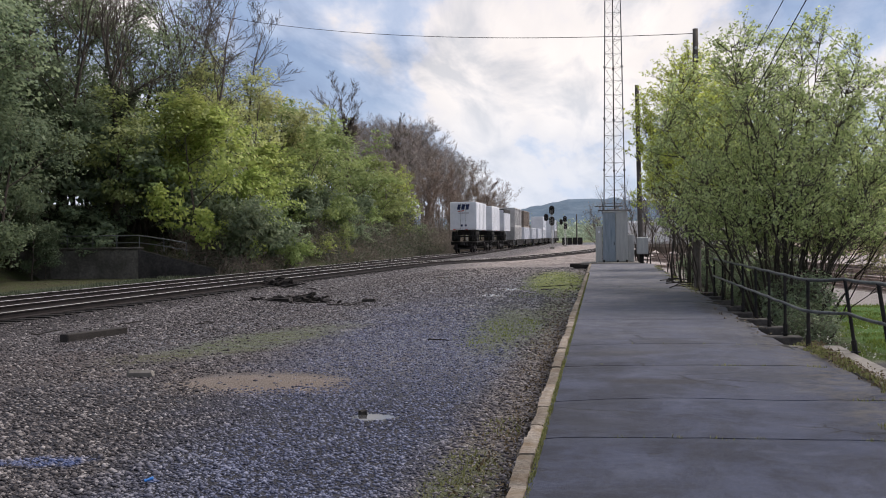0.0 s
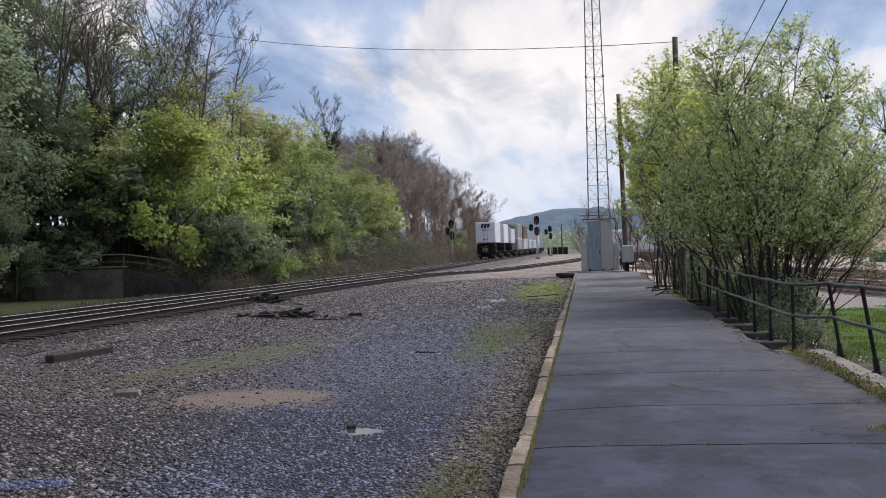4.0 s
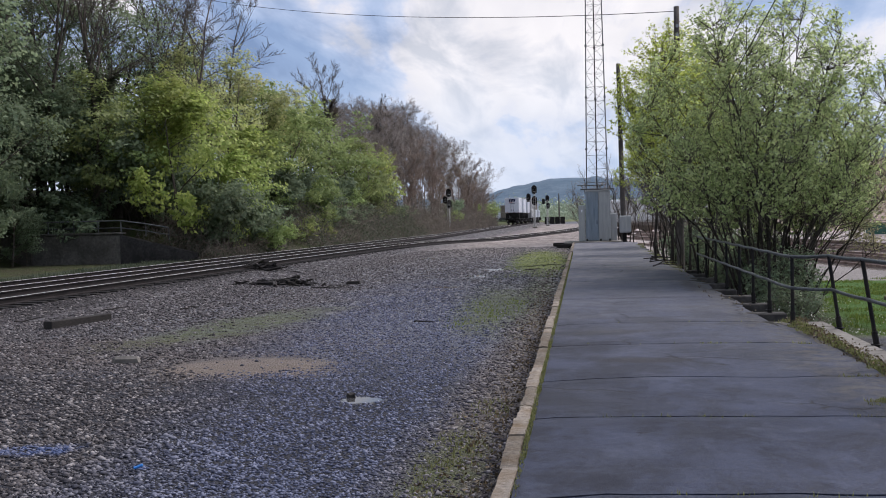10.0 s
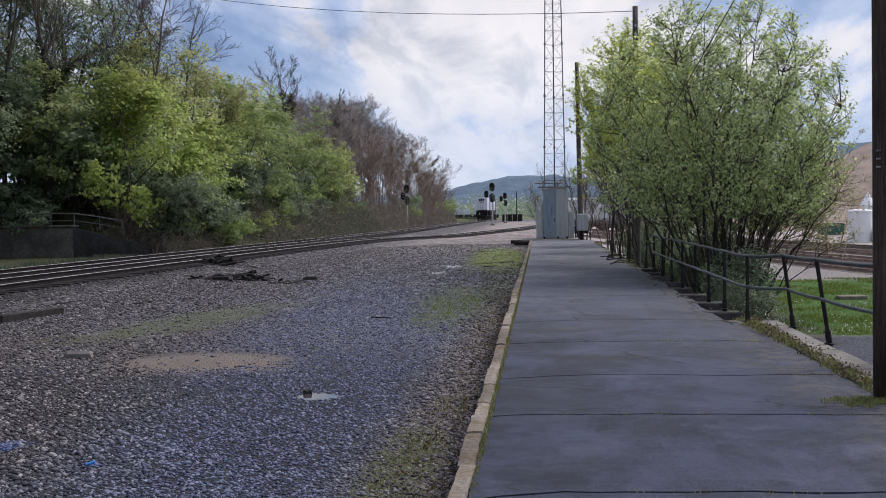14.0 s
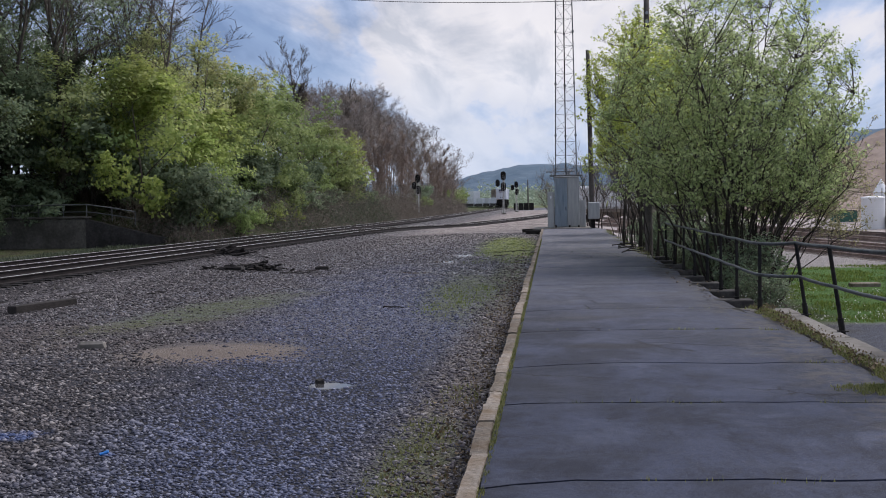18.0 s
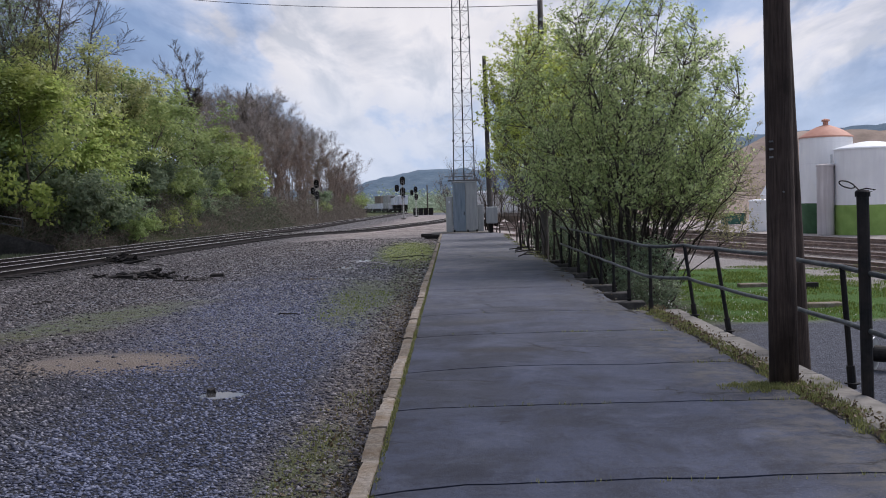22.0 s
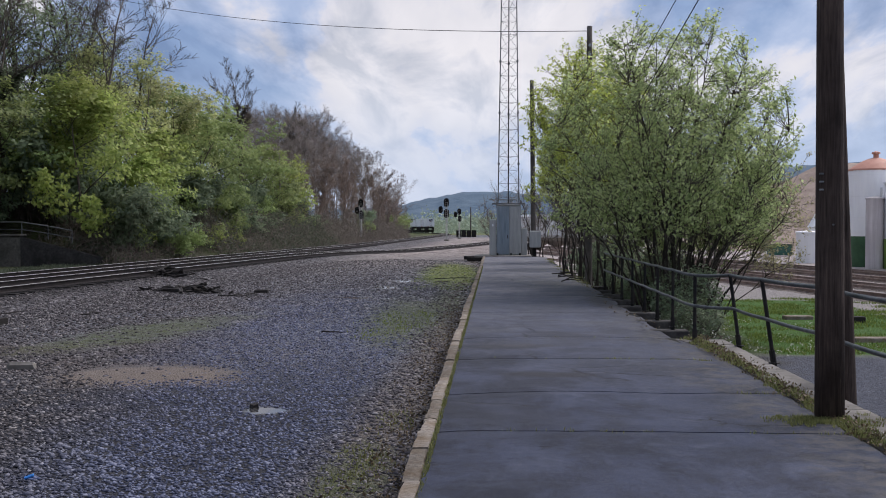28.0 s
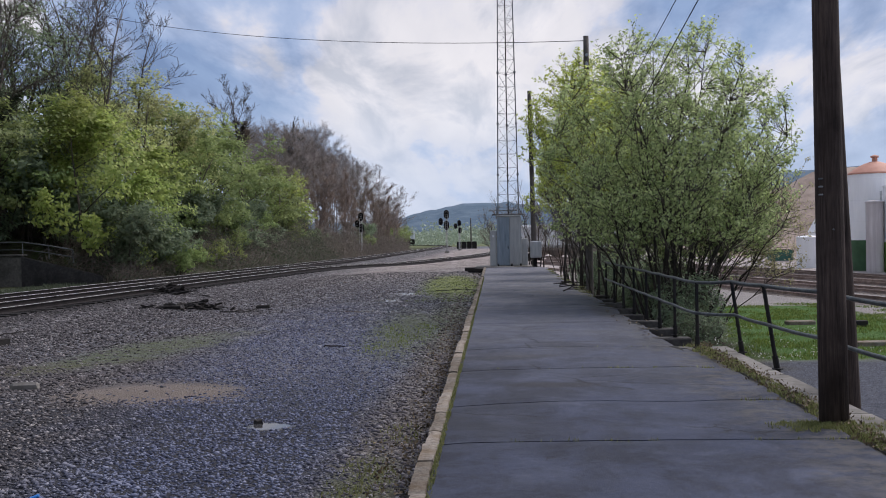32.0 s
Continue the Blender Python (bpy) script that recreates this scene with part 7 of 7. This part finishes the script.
# ---------------------------------------------------------------- left side: culvert and its railing
def build_culvert():
    c = thing("culvert", "old concrete culvert wall with a pale pipe railing", "culvert")
    s = Shape().box(-35.0, -26.9, 60.0, 60.55, -0.9, 1.1, 0.05)
    part("headwall", s, DARK_CONCRETE, c)
    part("coping", Shape().box(-35.1, -26.8, 59.92, 60.62, 1.102, 1.22, 0.03), DARK_CONCRETE, c)
    s = Shape()
    vs = [(-26.9, 60.0, -0.9), (-22.9, 61.8, -0.9), (-22.9, 61.8, -0.15), (-26.9, 60.0, 1.05), (-26.9, 60.5, -0.9), (-22.9, 62.3, -0.9), (-22.9, 62.3, -0.15), (-26.9, 60.5, 1.05)]
    part("wing_wall", s.add(vs, [(0, 1, 2, 3), (4, 7, 6, 5), (3, 2, 6, 7), (1, 5, 6, 2), (0, 3, 7, 4)]), UNDER_BLACK, c, "near-black wing wall")
    tops = [(-34.6, 60.2, 1.9), (-33.0, 60.2, 1.9), (-31.4, 60.2, 1.9), (-29.8, 60.2, 1.9), (-28.3, 60.2, 1.9), (-26.9, 60.2, 1.9), (-25.6, 60.7, 1.68), (-24.4, 61.2, 1.42)]
    for x, y, z in tops:
        part("railing_post", Shape().rod((x, y, z - 0.75), (x, y, z), 0.03, n=8), GALV_DARK, c)
    part("top_rail", Shape().tube(tops, 0.035, 8), GALV_DARK, c)
    part("middle_rail", Shape().tube([(x, y, z - 0.42) for x, y, z in tops], 0.03, 8), GALV_DARK, c)


build_culvert()


# ---------------------------------------------------------------- things lying on the stones
def lying(x, y):
    return ground_level(x, y)


solid("old_sleeper", Shape().box(-0.88, 0.88, -0.11, 0.11, -0.03, 0.15, 0.014), TIMBER, "old dark railway sleeper lying on the gravel", "sleeper", m=pose(-10.24, 20.7, lying(-10.24, 20.7), 0, 0, 75))
solid("old_sleeper", Shape().box(-0.45, 0.45, -0.115, 0.115, -0.03, 0.19, 0.018), TIMBER, "short piece of dark railway sleeper on the gravel", "sleeper", m=pose(-11.6, 17.2, lying(-11.6, 17.2), 0, 0, 70))


def rough_block(name, x, y, sx, sy, sz, turn, mats, label, seed):
    rnd = random.Random(seed)
    s = Shape().box(-sx, sx, -sy, sy, -0.03, sz, min(sx, sy, sz) * 0.25)
    s.v = [(a + rnd.uniform(-0.02, 0.02), b + rnd.uniform(-0.02, 0.02), c + rnd.uniform(-0.015, 0.015)) for a, b, c in s.v]
    solid(name, s, mats, label, "stone", m=pose(x, y, lying(x, y), 0, 0, turn))


rough_block("stone_block", -6.49, 14.5, 0.17, 0.09, 0.09, 10, CONCRETE, "flat broken grey stone block on the gravel", 1)
rough_block("stone_block", -10.9, 15.3, 0.22, 0.1, 0.08, -20, CONCRETE, "pale broken stone slab on the gravel", 2)
rough_block("stone_block", -2.64, 11.66, 0.04, 0.035, 0.035, 30, UNDER_BLACK, "dark lump of stone beside a small puddle", 3)
rough_block("stone_block", -6.9, 31.5, 0.2, 0.1, 0.1, 5, TIMBER, "dark stump of timber on the gravel", 4)


for x, y, turn in ((-3.62, 8.2, 20),):
    s = Shape().box(-0.035, 0.035, -0.018, 0.018, 0.0, 0.02, 0.006)
    s.v = [(a, b + 0.4 * a * a * 10 * 0.02, c + 0.015 * math.sin(a * 70)) for a, b, c in s.v]
    solid("plastic_scrap", s, BLUE_SCRAP, "small crumpled scrap of bright blue plastic on the gravel", "litter", m=pose(x, y, lying(x, y) + 0.01, 8, 5, turn))


def build_debris():
    rnd = random.Random(17)
    pile = thing("debris_pile", "pile of dark broken timbers beside the track", "debris")
    for i in range(150):
        near = i < 60
        u = rnd.gauss(0, 0.5)
        x = -12.9 + u * 1.3 if near else -9.4 + u * 1.5
        y = (41.2 if near else 32.7) - u * (0.5 if near else 1.6) + rnd.gauss(0, 0.45 if near else 0.35)
        n = rnd.uniform(0.15, 0.95)
        w = rnd.uniform(0.015, 0.06)
        z = lying(x, y) + rnd.uniform(0.0, 0.3 if near else 0.12) * math.exp(-u * u * 2)
        s = Shape().box(-n / 2, n / 2, -w, w, -w * 0.7, w * 0.7, 0.01)
        s.v = [(a + rnd.uniform(-0.05, 0.05), b + rnd.uniform(-0.02, 0.02), c + rnd.uniform(-0.02, 0.02)) for a, b, c in s.v]
        part("timber", s, TIMBER, pile, m=pose(x, y, z, rnd.uniform(-25, 25), rnd.uniform(-16, 16), rnd.uniform(-80, 80)))
    for k, (x, y, n, turn) in enumerate(((-11.2, 24.5, 1.0, 75), (-12.0, 22.0, 1.0, 80), (-8.9, 23.5, 0.6, 60), (-7.2, 29.5, 0.9, 20), (-1.9, 38.0, 1.0, 60), (-3.0, 19.6, 0.45, 10), (-1.4, 41, 0.8, 20), (-2.0, 40.2, 0.7, -30))):
        pts = [(x + math.cos(radians(turn)) * n * (q - 0.5) + rnd.uniform(-0.05, 0.05), y + math.sin(radians(turn)) * n * (q - 0.5) + rnd.uniform(-0.05, 0.05), lying(x, y) + 0.03 + rnd.uniform(0, 0.04)) for q in np.linspace(0, 1, 6)]
        solid("fallen_stick", Shape().tube(pts, [0.016, 0.015, 0.014, 0.012, 0.01, 0.006], 6), TIMBER, "dark fallen stick lying on the gravel", "stick", group="sticks on the gravel")
    for k in range(7):
        x, y, n = 2.45 + rnd.uniform(-0.25, 0.3), 33.5 + k * 1.0 + rnd.uniform(-0.4, 0.4), rnd.uniform(0.5, 1.1)
        pts = [(x - n * 0.5 + n * q, y + rnd.uniform(-0.1, 0.1), 0.03 + rnd.uniform(0, 0.08)) for q in np.linspace(0, 1, 5)]
        solid("fallen_stick", Shape().tube(pts, [0.02, 0.018, 0.015, 0.012, 0.006], 6), TIMBER, "dark fallen stick at the platform's edge", "stick", group="sticks on the platform")


build_debris()


# ---------------------------------------------------------------- loose stones and grass
def build_stones():
    rng = np.random.default_rng(3)
    n = 150000
    # packed near by, thinner farther along the lane
    y = 4.8 * (64 / 4.8) ** rng.random(n)
    x = -0.72 - rng.random(n) * (2.2 + y * 0.6)
    wob = 0.5 * np.sin(y * 0.9) + 0.3 * np.sin(y * 2.3 + 1)
    wob = wob + rng.normal(0, 0.45, n)
    lane = (x < -1.3 + 0.2 * wob) & (x > -3.4 - (y - 6) * 0.22 + wob)
    mud = (((x + 4.6) / 1.2) ** 2 + ((y - 14.2) / 0.9) ** 2 < 1 + 0.3 * rng.normal(0, 1, n)) & (rng.random(n) < 0.97)
    moss = (((x + 1.15) / 0.3) ** 2 + ((y - 8.6) / 3.0) ** 2 < 1) & (rng.random(n) < 0.5)
    pool = ((x + 2.5) / 0.24) ** 2 + ((y - 11.5) / 0.22) ** 2 < 1
    green = np.zeros(n, bool)
    for cx, cy, rx, ry, lean in ((-6.5, 19.6, 0.95, 3.9, 0.2), (-2.0, 23.6, 0.7, 5.2, 0.0), (-2.0, 46, 1.2, 9.5, 0.0), (-3.77, 29.5, 0.5, 0.5, 0), (-2.9, 29.5, 0.25, 0.3, 0), (-3.6, 34.6, 0.45, 0.7, 0), (-3.28, 38.6, 0.4, 0.8, 0), (-7.3, 49.6, 0.6, 1.0, 0)):
        green |= (((x - cx - (y - cy) * lean) / rx) ** 2 + ((y - cy) / ry) ** 2 < 1 + 0.35 * rng.normal(0, 1, n)) & (rng.random(n) < 0.85)
    dirt = (x > -1.15) & (rng.random(n) < 0.45)
    bed = np.array([BRANCH(b) for b in y]) + 1.35
    keep = ~(mud | moss | pool | green | dirt) & (x > bed)
    x, y, lane = x[keep], y[keep], lane[keep]
    n = len(x)
    size = np.where(lane, 0.009 + 0.012 * rng.random(n) ** 1.6, 0.01 + 0.02 * rng.random(n) ** 2.2)
    size = size * np.interp(y, [8, 14, 30, 60], [1.0, 1.1, 1.5, 2.0])
    z = np.array([ground_level(a, b) for a, b in zip(x, y)])
    base = np.array([(1, 0, 0), (0, 1, 0), (-1, 0, 0), (0, -1, 0), (0, 0, 1), (0, 0, -1)], float)
    tri = np.array([(0, 1, 4), (1, 2, 4), (2, 3, 4), (3, 0, 4), (1, 0, 5), (2, 1, 5), (3, 2, 5), (0, 3, 5)])
    v = base[None] * (1 + rng.uniform(-0.35, 0.35, (n, 6, 3))) + rng.uniform(-0.25, 0.25, (n, 6, 3))
    v = v * size[:, None, None] * np.array([1.35, 1.1, 0.66])
    a = rng.uniform(0, 6.28, n)
    c, s = np.cos(a)[:, None], np.sin(a)[:, None]
    v = np.stack([v[..., 0] * c - v[..., 1] * s + x[:, None], v[..., 0] * s + v[..., 1] * c + y[:, None], v[..., 2] + (z + size * 0.18)[:, None]], -1)
    faces = (tri[None] + 6 * np.arange(n)[:, None, None]).reshape(-1, 3)
    me = bpy.data.meshes.new("loose_stones")
    me.vertices.add(n * 6)
    me.vertices.foreach_set("co", v.astype(np.float32).ravel())
    me.loops.add(len(faces) * 3)
    me.loops.foreach_set("vertex_index", faces.astype(np.int32).ravel())
    me.polygons.add(len(faces))
    me.polygons.foreach_set("loop_start", np.arange(0, len(faces) * 3, 3, dtype=np.int32))
    me.materials.append(STONES)
    me.update(calc_edges=True)
    tagged(new("loose_stones", me), "loose grey crushed stones strewn over the lane", "gravel", kind="stuff")


build_stones()


def blades(name, spots, height, label, mats=None, seed=1, width=0.006):
    """Grass blades as thin bent triangles round the given places (x, y, spread_x, spread_y, count, level)."""
    rng = np.random.default_rng(seed)
    out = []
    for x, y, sx, sy, count, level in spots:
        px = x + rng.uniform(-sx, sx, count)
        py = y + rng.uniform(-sy, sy, count)
        pz = np.full(count, level) if level is not None else np.array([ground_level(a, b) for a, b in zip(px, py)])
        h = height * rng.uniform(0.35, 1.2, count)
        a = rng.uniform(0, 6.28, count)
        lean = rng.uniform(0.1, 0.7, count) * h
        w = width * rng.uniform(0.7, 1.6, count)
        p = np.stack([px, py, pz], 1)
        side = np.stack([np.cos(a), np.sin(a), 0 * a], 1) * w[:, None]
        tip = p + np.stack([-np.sin(a) * lean, np.cos(a) * lean, h], 1)
        out.append(np.stack([p - side, p + side, tip], 1))
    me = quads_mesh(name, np.concatenate(out), 3, mats or GRASS_BLADE)
    tagged(new(name, me), label, "grass", kind="stuff")


rng_g = random.Random(8)
spots = []
for k in range(480):                                   # between kerb and asphalt
    y = rng_g.uniform(4.5, 46)
    spots.append((kerb_x(y) + 0.012, y, 0.018, rng_g.uniform(0.05, 0.35), int(rng_g.uniform(8, 34)), -0.012))
for k in range(50):                                   # outside the kerb
    y = 4.5 + 7 * rng_g.random()
    spots.append((-0.98 - 0.34 * rng_g.random() ** 2, y, 0.16, 0.25, int(rng_g.uniform(10, 45)), None))
blades("kerb_grass", spots, 0.036, "short yellow-green grass growing along the platform kerb", WEED, seed=2)
spots = []
for k in range(230):                                   # along the coping
    y = rng_g.uniform(5.0, 16.8)
    spots.append((3.02 + rng_g.gauss(0, 0.06), y, 0.05, 0.1, int(rng_g.uniform(15, 50)), -0.01))
for k in range(120):
    spots.append((2.86 + rng_g.gauss(0, 0.2), 9.62 + rng_g.gauss(0, 0.13), 0.05, 0.05, 32, -0.02))
for y, a, b in ((9.05, 2.1, 2.9), (9.05, 0.0, 1.3), (14.05, -0.2, 2.9), (14.05, 1.2, 2.9), (16.75, 0.2, 2.9), (6.55, 0.4, 2.6), (11.2, 2.5, 2.9), (3.7, 0, 2.8)):
    for k in range(14):
        spots.append((rng_g.uniform(a, b), y + rng_g.gauss(0, 0.03), 0.06, 0.02, int(rng_g.uniform(2, 9)), -0.03))
for k in range(50):
    spots.append((2.62 + rng_g.gauss(0, 0.12), rng_g.uniform(30, 58), 0.12, 0.4, 40, -0.04))
blades("platform_weeds", spots, 0.05, "low green weeds in the platform's joints and edges", WEED, seed=3)
spots = [(rng_g.uniform(-3.0, -0.9), rng_g.uniform(34, 55), 0.3, 0.6, 30, None) for k in range(90)]
spots += [(-2.0 + rng_g.gauss(0, 0.35), rng_g.uniform(18.5, 25), 0.2, 0.4, 14, None) for k in range(60)]
blades("lane_grass", spots, 0.05, "thin grass patches on the gravel lane", seed=4)
spots = [(rng_g.uniform(3.7, 17), rng_g.uniform(25.5, 46), 0.5, 0.5, 130, LOW) for k in range(230)]
blades("lawn_grass", spots, 0.09, "bright green lawn beside the low road", seed=5, width=0.012)
# brush colour instead of grass green puts the trees' shade on these blades
spots = [(rng_g.uniform(-25, -20.5), rng_g.uniform(30, 66), 0.6, 0.6, 60, None) for k in range(160)]
blades("trackside_grass", spots, 0.2, "grass strip beyond the tracks, darkened for tree shade", LEAF_BRUSH, seed=6, width=0.02)


def build_litter():
    """Dead leaves and bits of bark along the kerb and the coping."""
    rng = np.random.default_rng(14)
    tips = []
    for k in range(900):
        y = 4.5 + 22 * rng.random() ** 1.5
        x = kerb_x(y) - 0.22 - abs(rng.normal(0, 0.22))
        tips.append((np.array([x, y, ground_level(x, y) + 0.012]), None))
    for k in range(700):
        y = rng.uniform(4.5, 17)
        tips.append((np.array([3.04 + rng.normal(0, 0.08), y, 0.015]), None))
    for k in range(60):
        y = rng.uniform(17, 45)
        tips.append((np.array([2.6 + rng.normal(0, 0.14), y, 0.005]), None))
    rng2 = np.random.default_rng(15)
    me = leaves_mesh("leaf_litter", tips, 3, 0.022, 0.02, LITTER, rng2)
    tagged(new("leaf_litter", me), "brown dead leaves lying along kerb and coping", "leaf litter", kind="stuff")


build_litter()


def build_blossom():
    """Small white blossoms on the lawn's edge and by the railing."""
    rng = np.random.default_rng(31)
    tips = []
    for k in range(260):
        tips.append((np.array([3.5 + rng.random() * 6, 25.6 + rng.random() ** 2 * 9, LOW + 0.1]), None))
    for k in range(160):
        tips.append((np.array([3.5 + abs(rng.normal(0, 0.35)), rng.uniform(16.2, 26), LOW + rng.uniform(0.1, 1.1)]), None))
    me = leaves_mesh("blossom", tips, 2, 0.022, 0.03, BLOSSOM, rng)
    tagged(new("blossom", me), "tiny white blossoms on the lawn and beside the railing", "flowers", kind="stuff")


build_blossom()


motions()
